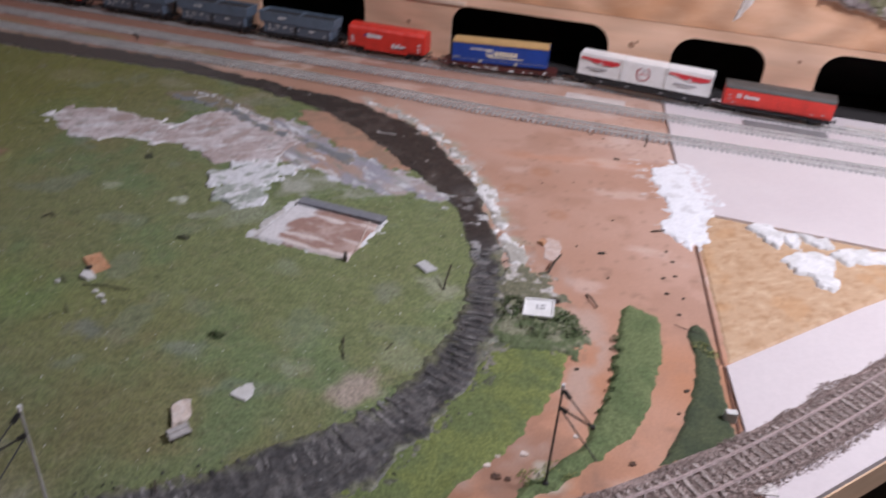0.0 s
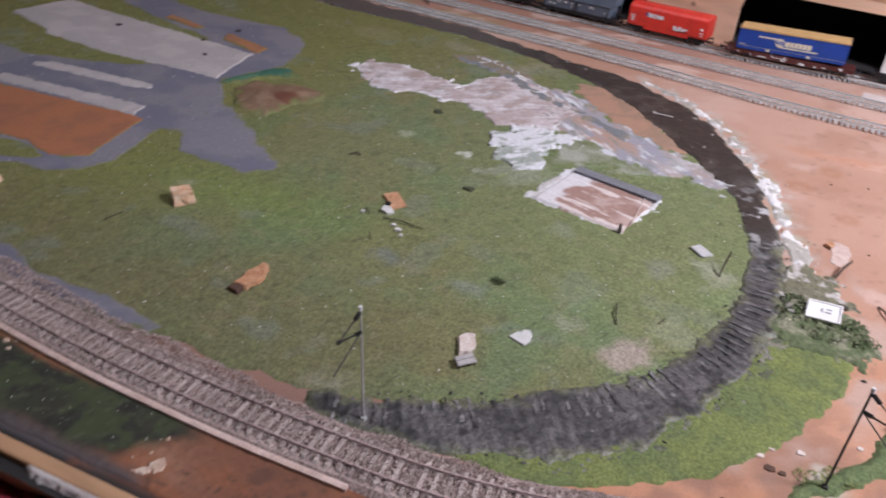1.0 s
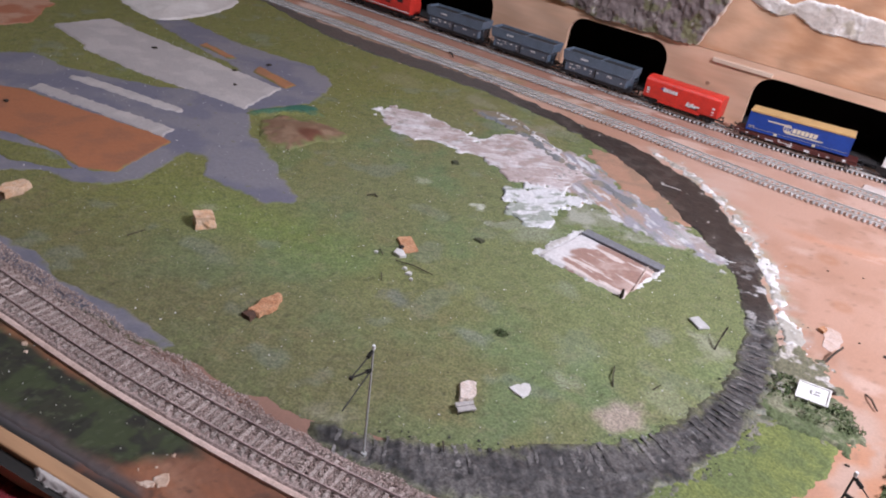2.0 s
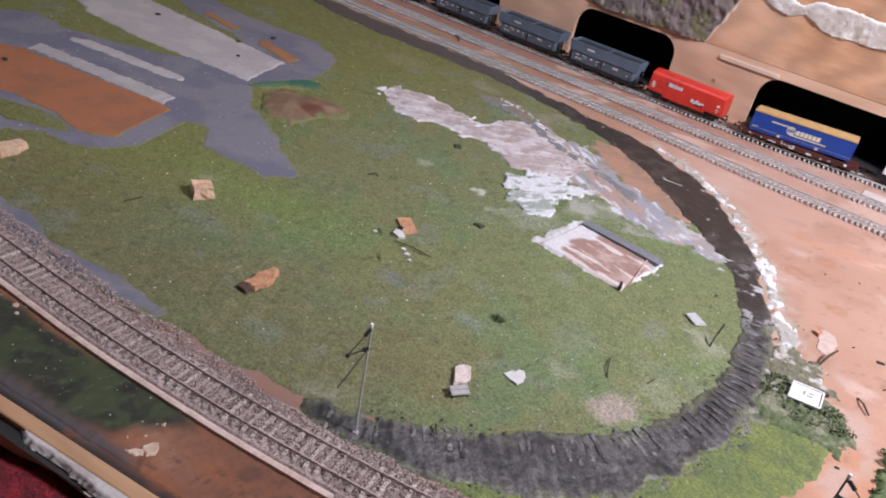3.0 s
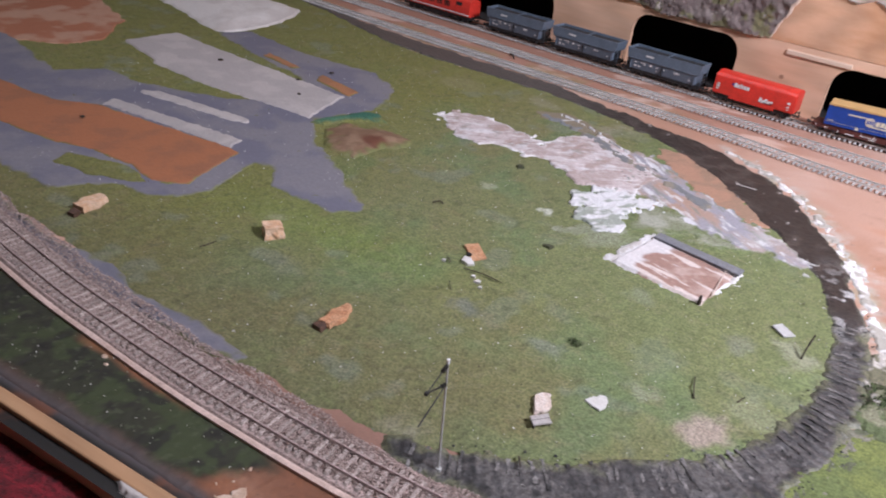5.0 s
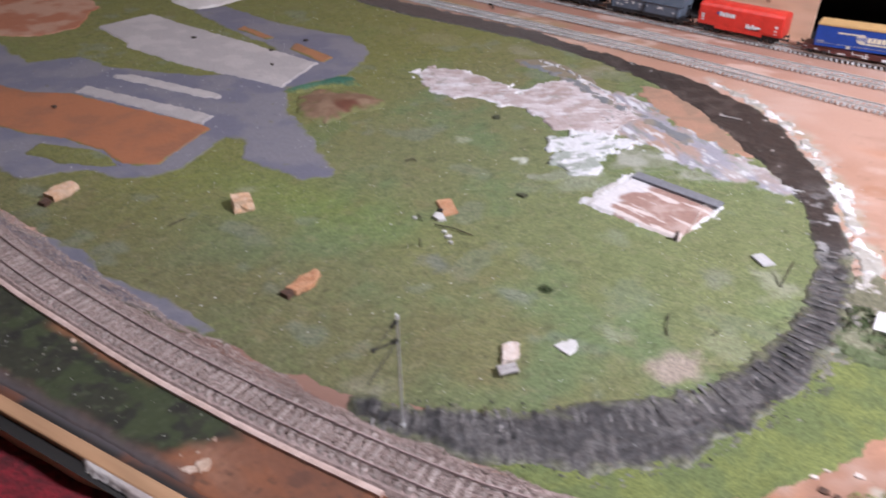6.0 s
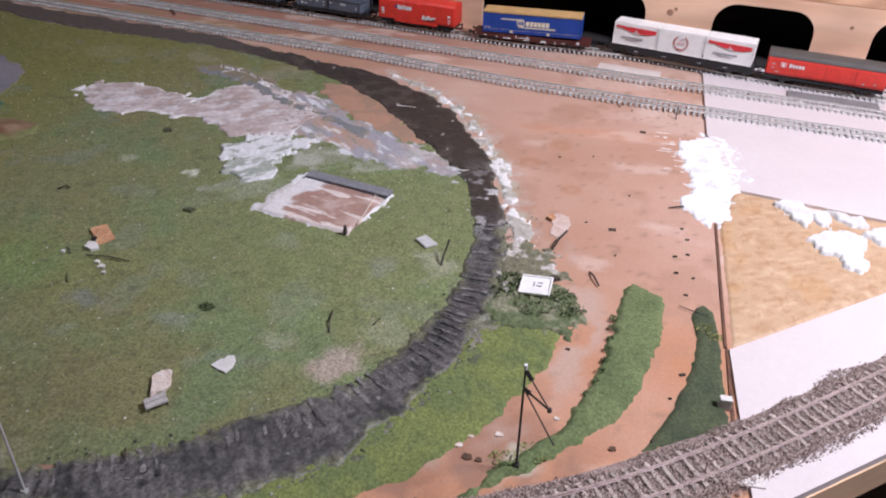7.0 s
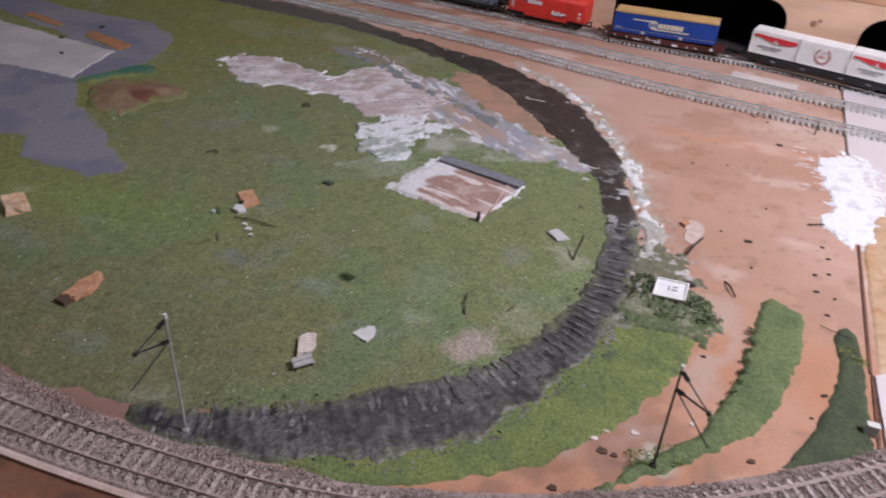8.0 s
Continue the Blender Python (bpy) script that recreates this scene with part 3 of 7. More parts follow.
def grass_paint(x, y, sd):
    base = np.tile(np.array((0.148, 0.160, 0.068)), (len(x), 1))
    base = mixc(base, (0.155, 0.155, 0.065), sstep(-0.2, 0.5, fbm(x, y, 0.11, 101, 4)))
    base = mixc(base, (0.122, 0.166, 0.072), sstep(0.0, 0.6, fbm(x, y, 0.08, 103, 4)))
    olive = sstep(-0.45, -0.62, x) * 0.75 + sstep(1.0, 1.15, y) * 0.35
    base = mixc(base, (0.150, 0.152, 0.036), np.clip(olive, 0, 0.8))
    base = mixc(base, (0.120, 0.114, 0.050), sstep(0.66, 0.50, y) * sstep(-0.12, -0.3, x) * 0.75)
    bright = np.exp(-(((x + 0.47) / 0.13) ** 2 + ((y - 0.67) / 0.04) ** 2))
    base = mixc(base, (0.15, 0.20, 0.04), bright * 0.6)
    blue = sstep(0.45, 0.75, fbm(x, y, 0.04, 107, 3))
    base = mixc(base, (0.17, 0.20, 0.17), blue * 0.35)
    base = mixc(base, (0.20, 0.15, 0.08), sstep(0.45, 0.7, fbm(x, y, 0.02, 109, 4)) * 0.22)
    # greener and lighter eastwards, the lamp side's brightness put into the colour
    base = mixc(base, (0.150, 0.190, 0.075), sstep(-0.45, -0.15, x) * sstep(0.55, 0.75, y) * 0.55)
    mottle = fbm(x, y, 0.009, 117, 4)
    base = base * (1 + 0.10 * mottle[:, None])
    base = mixc(base, (0.245, 0.225, 0.14), sstep(0.15, 0.75, fbm(x, y, 0.0055, 121, 4)) * 0.22)
    base = mixc(base, (0.17, 0.21, 0.075), sstep(0.25, 0.8, fbm(x + 0.3, y, 0.005, 123, 3)) * 0.28)
    base = mixc(base, (0.055, 0.065, 0.03), sstep(0.55, 0.8, fbm(x, y, 0.006, 119, 3)) * 0.45)
    for cx, cy, r, c, k in DUST:
        spot = np.exp(-((np.hypot((x - cx) / 1.3, y - cy) / r) ** 2) * 1.2) + 0.45 * fbm(x, y, r * 0.8, 111, 3)
        base = mixc(base, c, sstep(0.25, 0.95, spot) * k * 0.75 * (np.hypot(x - cx, y - cy) < 2.5 * r))
    return base


def brushed(paint, width):
    """A coat whose border is brushed out into the grass around it."""
    def mixed(x, y, sd):
        base = paint(x, y, sd)
        out = sstep(width, 0.0, sd + 0.6 * width * fbm(x, y, 0.010, 129, 4))
        return base * (1 - out[:, None]) + grass_paint(x, y, sd) * out[:, None]
    return mixed


FIELD = [(-1.6, 0.66), (-1.2, 0.59), (-0.9, 0.545), (-0.64, 0.512), (-0.53, 0.497), (-0.43, 0.482), (-0.36, 0.475), (-0.30, 0.481), (-0.25, 0.490), (-0.18, 0.514),
         (-0.13, 0.547), (-0.088, 0.582), (-0.058, 0.62), (-0.036, 0.665), (-0.028, 0.72), (-0.026, 0.78), (-0.033, 0.835), (-0.046, 0.888), (-0.07, 0.93),
         (-0.118, 0.97), (-0.15, 1.02), (-0.19, 1.07), (-0.26, 1.127), (-0.33, 1.164), (-0.39, 1.192), (-0.5, 1.218), (-0.6, 1.23), (-0.7, 1.236), (-0.8, 1.262),
         (-0.9, 1.304), (-1.0, 1.352), (-1.2, 1.42), (-1.6, 1.5)]
layer("grass_field", FIELD, 0.0006, grass_paint, M_FLOCK, cell=0.0022, ragged=0.005, rough=0.0005,
      label="worn olive green flock grass over the oval field", category="grass", kind="stuff")

BED_LINE = [(-0.272, 0.47), (-0.21, 0.492), (-0.15, 0.53), (-0.10, 0.565), (-0.062, 0.612), (-0.036, 0.66), (-0.023, 0.72), (-0.022, 0.78), (-0.03, 0.84), (-0.048, 0.91)]
BED = [(-1.3, 1.45), (-1.02, 1.355), (-0.905, 1.303), (-0.80, 1.26), (-0.693, 1.234), (-0.58, 1.224), (-0.476, 1.210), (-0.38, 1.182), (-0.273, 1.130), (-0.2, 1.068),
       (-0.15, 1.01), (-0.095, 0.94), (-0.058, 0.888), (-0.043, 0.832), (-0.036, 0.775), (-0.042, 0.702), (-0.062, 0.64), (-0.09, 0.592), (-0.142, 0.55), (-0.185, 0.52),
       (-0.235, 0.497), (-0.286, 0.482), (-0.27, 0.464), (-0.2, 0.468), (-0.113, 0.498), (-0.079, 0.526), (-0.056, 0.565), (-0.037, 0.6), (-0.02, 0.636), (-0.007, 0.69),
       (-0.005, 0.757), (-0.009, 0.82), (-0.025, 0.875), (-0.04, 0.935), (-0.068, 0.998), (-0.105, 1.07), (-0.142, 1.108), (-0.18, 1.135), (-0.235, 1.168),
       (-0.31, 1.194), (-0.402, 1.222), (-0.5, 1.262), (-0.6, 1.278), (-0.75, 1.302), (-0.9, 1.335), (-1.02, 1.385), (-1.3, 1.48)]


def bed_paint(x, y, sd):
    near = sstep(0.845, 0.80, y)
    base = np.tile(np.array((0.034, 0.027, 0.024)), (len(x), 1))
    base = mixc(base, (0.048, 0.046, 0.047), near)
    d, s = along(x, y, BED_LINE)
    grit = fbm(x, y, 0.005, 114, 4)
    lines = np.sin(s * 2 * math.pi / 0.0078 + 1.0 * fbm(x, y, 0.02, 113, 2))
    dust = near * sstep(-0.45, 0.55, 0.55 * fbm(x, y, 0.03, 115, 4) + 0.7 * grit + 0.30 * lines)
    base = mixc(base, (0.150, 0.140, 0.134), dust * 0.48)
    base = mixc(base, (0.020, 0.020, 0.021), near * sstep(0.15, 0.55, fbm(x, y, 0.014, 116, 4) + 0.25 * grit + 0.35 * np.exp(-((x + 0.26) / 0.07) ** 2)) * 0.85)
    base = mixc(base, (0.075, 0.062, 0.055), (1 - near) * sstep(0.0, 0.7, fbm(x, y, 0.015, 117, 5)) * 0.7)
    base = mixc(base, (0.4, 0.38, 0.36), (1 - near) * sstep(0.86, 0.95, fbm(x, y, 0.008, 118, 4)))
    west = sstep(-0.3, -0.5, x) * (1 - near)
    base = mixc(base, (0.085, 0.078, 0.074), west * 0.8)
    dusty = np.exp(-(((x + 0.03) / 0.03) ** 2 + ((y - 0.855) / 0.05) ** 2)) * sstep(0.0, 0.3, fbm(x, y, 0.012, 119, 4))
    base = mixc(base, (0.5, 0.5, 0.5), dusty * 0.9)
    # the near stretch fades into dusty green at its ragged edge
    fade = near * sstep(0.010, -0.001, sd + 0.006 * fbm(x, y, 0.008, 120, 4))
    base = mixc(base, (0.125, 0.13, 0.075), fade * 0.85)
    return mixc(base, (0.12, 0.125, 0.085), (1 - near) * sstep(0.003, -0.002, sd + 0.003 * grit) * 0.7)


def bed_bumps(x, y, sd):
    d, s = along(x, y, BED_LINE)
    ridge = sstep(-0.3, 0.5, np.sin(s * 2 * math.pi / 0.0078 + 1.2 * fbm(x, y, 0.02, 113, 2)))
    near = sstep(0.84, 0.79, y)
    return near * (0.0007 * ridge * sstep(0.0, 0.006, sd) * sstep(-0.5, 0.2, fbm(x, y, 0.03, 121, 3)) + 0.0006 * fbm(x, y, 0.006, 123, 2))


layer("old_trackbed", BED, 0.0016, bed_paint, M_BED, cell=0.0014, ragged=0.0055, coarse=0.016, rough=0.0003, soft=0.004, bumps=bed_bumps,
      label="black painted trackbed curve with lifted sleeper marks", category="trackbed")
old_trackbed = bpy.data.objects["old_trackbed"]

# town roads, paved strips and clay yards at the west of the field
layer("town_road", [(-1.4, 0.90), (-1.045, 0.792), (-1.0, 0.842), (-0.93, 0.835), (-0.80, 0.865), (-0.72, 0.93), (-0.78, 1.0), (-0.95, 1.05), (-1.04, 1.09), (-1.0, 1.135), (-0.911, 1.112),
                    (-0.809, 1.10), (-0.716, 1.10), (-0.654, 1.06), (-0.634, 1.01), (-0.626, 0.964), (-0.662, 0.886), (-0.622, 0.833), (-0.572, 0.806), (-0.526, 0.768),
                    (-0.473, 0.737), (-0.474, 0.722), (-0.493, 0.70), (-0.554, 0.703), (-0.578, 0.706), (-0.612, 0.742), (-0.63, 0.738), (-0.62, 0.698), (-0.617, 0.66),
                    (-0.633, 0.63), (-0.657, 0.611), (-0.689, 0.612), (-0.718, 0.594), (-0.74, 0.565), (-0.95, 0.575), (-1.4, 0.62)],
      0.0012, brushed(tone((0.14, 0.14, 0.185), (0.185, 0.18, 0.205), 0.05), 0.006), M_PAINT, ragged=0.004, label="blue grey painted town road on the field", category="road", kind="structure")
layer("clay_yard", [(-1.3, 0.72), (-0.945, 0.72), (-0.887, 0.744), (-0.678, 0.752), (-0.660, 0.747), (-0.643, 0.655), (-0.678, 0.638), (-0.723, 0.648), (-0.793, 0.648), (-0.832, 0.637), (-1.3, 0.62)],
      0.0020, brushed(tone((0.33, 0.13, 0.06), (0.27, 0.115, 0.06), 0.03), 0.004), M_PAINT, ragged=0.002, label="orange brown clay yard beside the road", category="yard", kind="structure")
layer("grass_wedge", [(-0.80, 0.630), (-0.762, 0.641), (-0.72, 0.648), (-0.681, 0.636), (-0.658, 0.648), (-0.689, 0.624), (-0.737, 0.608), (-0.79, 0.605)],
      0.0026, grass_paint, M_FLOCK, ragged=0.003, label="small green flock wedge between road and clay yard", category="grass")
for nm, pl in (("paved_strip", [(-1.092, 0.947), (-1.073, 1.036), (-0.993, 1.022), (-0.688, 0.979), (-0.673, 0.884), (-0.845, 0.886), (-0.978, 0.902), (-0.984, 0.913)]),
               ("paved_strip", [(-0.895, 0.813), (-0.875, 0.825), (-0.721, 0.829), (-0.713, 0.819), (-0.736, 0.811), (-0.888, 0.804)]),
               ("paved_strip", [(-0.889, 0.747), (-0.894, 0.767), (-0.683, 0.777), (-0.678, 0.751)])):
    layer(nm, pl, 0.0026, tone((0.37, 0.345, 0.34), (0.43, 0.40, 0.39), 0.03), M_PAINT, ragged=0.0026, coarse=0.008, soft=0.0012,
          label="pale grey paved strip painted on the road", category="pavement")
for pl in ([(-0.895, 1.042), (-0.895, 1.062), (-0.809, 1.039), (-0.819, 1.023)], [(-0.770, 1.035), (-0.681, 1.008), (-0.683, 0.982), (-0.760, 1.006)]):
    layer("clay_bed", pl, 0.0024, brushed(tone((0.33, 0.15, 0.07), (0.27, 0.13, 0.07)), 0.005), M_PAINT, ragged=0.002, label="small orange clay bed beside the pavement", category="clay bed")
layer("clay_flat", [(-1.6, 0.86), (-1.2, 0.84), (-1.13, 0.87), (-1.12, 0.93), (-1.19, 1.03), (-1.6, 1.2)], 0.0016, tone((0.33, 0.13, 0.07), (0.42, 0.25, 0.17), 0.04), M_PAINT,
      ragged=0.006, label="red brown clay flat at the far end of the field", category="clay bed")
layer("green_bank", [(-0.665, 0.868), (-0.660, 0.896), (-0.634, 0.95), (-0.612, 0.958), (-0.585, 0.938), (-0.615, 0.922), (-0.645, 0.879)], 0.0028,
      brushed(tone((0.03, 0.11, 0.075), (0.05, 0.13, 0.08)), 0.008), M_FLOCK, ragged=0.002, bumps=lambda x, y, sd: 0.003 * sstep(0, 0.012, sd), label="dark bluish green grass bank", category="bank")
layer("earth_mound", [(-0.638, 0.868), (-0.626, 0.90), (-0.584, 0.928), (-0.533, 0.906), (-0.528, 0.892), (-0.557, 0.824), (-0.589, 0.82), (-0.615, 0.84)], 0.0022,
      brushed(lambda x, y, sd: mixc(tone((0.23, 0.15, 0.095), (0.17, 0.10, 0.06), 0.02)(x, y, sd), (0.12, 0.045, 0.025), sstep(0.3, 0.8, np.exp(-(((x + 0.556) / 0.028) ** 2 + ((y - 0.868) / 0.018) ** 2)) + 0.2 * fbm(x, y, 0.012, 127, 4))), 0.016),
      M_PAINT, ragged=0.010, bumps=lambda x, y, sd: 0.005 * sstep(0, 0.03, sd), label="red brown earth mound on the grass", category="mound")
layer("kerb_road", [(-1.5, 0.65), (-0.95, 0.56), (-0.641, 0.506), (-0.616, 0.513), (-0.58, 0.511), (-0.531, 0.497), (-0.474, 0.50), (-0.433, 0.494), (-0.403, 0.488),
                    (-0.41, 0.475), (-0.5, 0.476), (-0.6, 0.478), (-0.95, 0.525), (-1.5, 0.6)], 0.0015, brushed(tone((0.13, 0.13, 0.165), (0.17, 0.165, 0.19), 0.04), 0.006), M_PAINT,
      ragged=0.003, label="blue grey painted lane beside the ballast", category="road", kind="structure")


# ---------------------------------------------------------------- plaster, washes and earth
def plaster_paint(x, y, sd):
    base = np.tile(np.array((0.40, 0.33, 0.315)), (len(x), 1))
    base = mixc(base, (0.50, 0.44, 0.44), sstep(-0.1, 0.4, fbm(x, y, 0.03, 131, 5)))
    base = mixc(base, (0.33, 0.25, 0.22), sstep(0.2, 0.6, fbm(x * 2, y, 0.03, 133, 5)) * 0.7)
    base = mixc(base, (0.57, 0.555, 0.575), sstep(0.15, 0.6, fbm(x * 1.1 + y * 0.4, (y - 0.5 * x) * 1.5, 0.03, 139, 6)) * 0.85)
    base = mixc(base, (0.26, 0.25, 0.22), sstep(0.45, 0.65, fbm(x, y, 0.012, 140, 4)) * 0.6)
    streak = fbm((x + 0.55 * y) * 0.7, (y - 0.55 * x) * 2.6, 0.016, 138, 6)
    base = mixc(base, (0.64, 0.625, 0.635), sstep(0.3, 0.7, streak) * 0.75)
    base = mixc(base, (0.30, 0.235, 0.21), sstep(-0.3, -0.7, streak) * 0.6)
    rim = sstep(0.007, 0.001, sd + 0.004 * fbm(x, y, 0.012, 135, 3)) * sstep(-0.1, 0.25, fbm(x, y, 0.05, 137, 2) + 3 * (y - 1.0))
    return mixc(base, (0.66, 0.65, 0.66), rim)


layer("plaster_patch", [(-0.558, 1.014), (-0.547, 1.040), (-0.508, 1.056), (-0.459, 1.038), (-0.42, 1.032), (-0.400, 1.014), (-0.386, 1.071), (-0.351, 1.094), (-0.303, 1.063), (-0.25, 1.005),
                        (-0.262, 0.944), (-0.312, 0.938), (-0.335, 0.94), (-0.377, 0.966), (-0.425, 0.97), (-0.468, 0.963), (-0.492, 0.965), (-0.517, 0.98)],
      0.0022, plaster_paint, M_PLASTER, cell=0.0013, ragged=0.010, coarse=0.014, rough=0.0006, soft=0.0014, label="flaking pinkish grey plaster patch with white rim", category="plaster")
def wash_paint(x, y, sd):
    u, v = (x + y) * 0.7071, (x - y) * 0.7071
    base = np.tile(np.array((0.33, 0.275, 0.255)), (len(x), 1))
    base = mixc(base, (0.36, 0.245, 0.19), sstep(-0.1, 0.4, fbm(x, y, 0.035, 141, 4)) * sstep(-0.12, -0.2, x))
    base = mixc(base, (0.28, 0.28, 0.325), sstep(-0.2, 0.45, fbm(u * 2.2, v * 0.7, 0.03, 142, 5)) * 0.9)
    base = mixc(base, (0.20, 0.22, 0.19), sstep(0.3, 0.6, fbm(u * 2.6, v * 0.8, 0.025, 144, 5)) * 0.7)
    base = mixc(base, (0.60, 0.61, 0.64), sstep(0.25, 0.55, fbm(u * 2.4, v * 0.7, 0.02, 143, 6)) * 0.85)
    base = mixc(base, (0.66, 0.665, 0.68), sstep(0.35, 0.7, fbm(u * 2.2, v * 0.8, 0.014, 146, 6)) * 0.7)
    return mixc(base, (0.55, 0.55, 0.57), sstep(-0.02, 0.05, x + 0.13) * sstep(-0.2, 0.4, fbm(x, y, 0.015, 145, 5)) * 0.8)


layer("plaster_wash", [(-0.325, 1.066), (-0.285, 1.082), (-0.25, 1.055), (-0.208, 1.012), (-0.164, 0.985), (-0.120, 0.960), (-0.085, 0.937), (-0.058, 0.905), (-0.07, 0.890), (-0.111, 0.904), (-0.139, 0.900),
                       (-0.173, 0.912), (-0.225, 0.935), (-0.263, 0.945), (-0.29, 0.99)], 0.0018, brushed(wash_paint, 0.006),
      M_PLASTER, cell=0.0014, ragged=0.010, coarse=0.013, rough=0.0003, label="streaked pink and bluish plaster wash beside the trackbed", category="plaster")
layer("plaster_flake", [(-0.318, 0.904), (-0.303, 0.936), (-0.269, 0.948), (-0.228, 0.950), (-0.229, 0.926), (-0.243, 0.901), (-0.244, 0.869), (-0.250, 0.845), (-0.277, 0.840), (-0.299, 0.868)],
      0.0030, lambda x, y, sd: mixc(np.tile(np.array((0.60, 0.605, 0.62)), (len(x), 1)), (0.30, 0.33, 0.29), sstep(-0.1, 0.35, fbm(x * 0.9 + y * 0.5, (y - x) * 1.6, 0.016, 147, 6) + 0.3 * (0.895 - y) / 0.04)),
      M_PLASTER, cell=0.0012, ragged=0.015, coarse=0.014, rough=0.0007, soft=0.0012, label="broken white plaster crust on the grass", category="plaster")
layer("grey_green_dust", [(-0.235, 0.935), (-0.2, 0.93), (-0.15, 0.905), (-0.12, 0.90), (-0.15, 0.885), (-0.21, 0.885), (-0.25, 0.86), (-0.29, 0.83), (-0.3, 0.815), (-0.26, 0.83), (-0.24, 0.85)], 0.0013,
      brushed(tone((0.20, 0.22, 0.14), (0.32, 0.33, 0.27), 0.02), 0.012), M_FLOCK, ragged=0.012, label="dusty grey green flock between plaster and foundation", category="dust")
layer("mud_streak", [(-0.47, 1.122), (-0.423, 1.145), (-0.36, 1.117), (-0.30, 1.07), (-0.35, 1.088), (-0.42, 1.10)], 0.0017,
      lambda x, y, sd: mixc(np.tile(np.array((0.20, 0.17, 0.12)), (len(x), 1)), (0.55, 0.55, 0.56), sstep(0.3, 0.5, fbm(x * 0.7 + y * 0.7, (y - x) * 2.2, 0.03, 151, 5))),
      M_PLASTER, ragged=0.008, label="muddy streak with white scrapes on the grass", category="mud")
layer("bare_earth", [(-0.285, 1.112), (-0.243, 1.115), (-0.195, 1.075), (-0.155, 1.02), (-0.118, 0.970), (-0.135, 0.955), (-0.18, 0.985), (-0.245, 1.04)], 0.0014, tone((0.37, 0.215, 0.145), (0.29, 0.19, 0.13), 0.02), M_PAINT,
      ragged=0.009, label="bare orange earth inside the trackbed curve", category="earth")
layer("white_verge", band([(-0.20, 1.168), (-0.155, 1.138), (-0.118, 1.098), (-0.085, 1.05), (-0.052, 0.985), (-0.03, 0.935), (-0.012, 0.87), (0.0, 0.82), (0.01, 0.785)], 0.0058), 0.0008,
      lambda x, y, sd: mixc(np.tile(np.array((0.36, 0.34, 0.30)), (len(x), 1)), (0.64, 0.63, 0.62), sstep(-0.3, 0.1, fbm(x, y, 0.012, 157, 4))),
      M_PLASTER, cell=0.0011, ragged=0.010, coarse=0.010, rough=0.0006, soft=0.003, label="crumbling white plaster verge along the trackbed", category="plaster")
layer("grey_rubble", [(0.004, 0.80), (0.018, 0.79), (0.036, 0.77), (0.045, 0.745), (0.03, 0.73), (0.0, 0.72), (-0.012, 0.74), (-0.01, 0.78)], 0.0018,
      lambda x, y, sd: mixc(np.tile(np.array((0.14, 0.135, 0.085)), (len(x), 1)), (0.46, 0.43, 0.40), sstep(0.0, 0.35, fbm(x, y, 0.012, 159, 4))),
      M_FLOCK, cell=0.0012, ragged=0.013, coarse=0.010, rough=0.0009, label="grey green rubble beside the trackbed", category="rubble")
# green strips and orange strips outside the trackbed
G1 = [(-0.178, 0.474), (-0.14, 0.472), (-0.11, 0.482), (-0.083, 0.497), (-0.054, 0.515), (-0.037, 0.528), (-0.012, 0.556), (0.012, 0.592), (0.038, 0.642), (0.044, 0.675),
      (0.035, 0.689), (-0.004, 0.682), (-0.026, 0.645), (-0.046, 0.605), (-0.067, 0.568), (-0.088, 0.532), (-0.12, 0.503), (-0.17, 0.486)]
layer("green_verge", G1, 0.0009, tone((0.145, 0.172, 0.050), (0.11, 0.14, 0.048), 0.016), M_FLOCK, ragged=0.003, coarse=0.012, rough=0.0006,
      label="bright green flock verge outside the trackbed", category="grass")
G2 = [(0.088, 0.728), (0.092, 0.742), (0.098, 0.748), (0.109, 0.746), (0.119, 0.737), (0.121, 0.718), (0.115, 0.686), (0.105, 0.655), (0.098, 0.630), (0.085, 0.605), (0.070, 0.586), (0.046, 0.562),
      (0.026, 0.543), (-0.004, 0.522), (-0.002, 0.515), (0.014, 0.548), (0.034, 0.566), (0.052, 0.588), (0.063, 0.618), (0.073, 0.643), (0.077, 0.665), (0.083, 0.693)]
layer("green_verge", G2, 0.0026, tone((0.122, 0.155, 0.062), (0.095, 0.13, 0.05), 0.02), M_FLOCK, ragged=0.0028, coarse=0.007, rough=0.0006,
      bumps=lambda x, y, sd: 0.0008 * sstep(0, 0.008, sd), label="raised green flock strip beside the orange path", category="grass")
layer("dark_green_verge", [(0.141, 0.715), (0.145, 0.729), (0.151, 0.733), (0.157, 0.725), (0.1585, 0.700), (0.1555, 0.672), (0.1535, 0.635), (0.152, 0.615), (0.152, 0.602), (0.12, 0.588), (0.098, 0.576), (0.110, 0.598), (0.119, 0.616), (0.130, 0.642), (0.138, 0.667), (0.143, 0.694)], 0.0016,
      tone((0.042, 0.056, 0.028), (0.06, 0.075, 0.035), 0.02), M_FLOCK, ragged=0.0014, coarse=0.008, label="dark green flock strip beside the seam", category="grass")
layer("bush_litter", [(0.0, 0.745), (0.05, 0.735), (0.066, 0.696), (0.052, 0.672), (0.02, 0.674), (-0.010, 0.68)], 0.0022, tone((0.09, 0.115, 0.05), (0.20, 0.20, 0.13), 0.012), M_FLOCK,
      cell=0.0012, ragged=0.014, coarse=0.012, rough=0.0010, label="dark green leafy litter round the fallen sign", category="foliage")

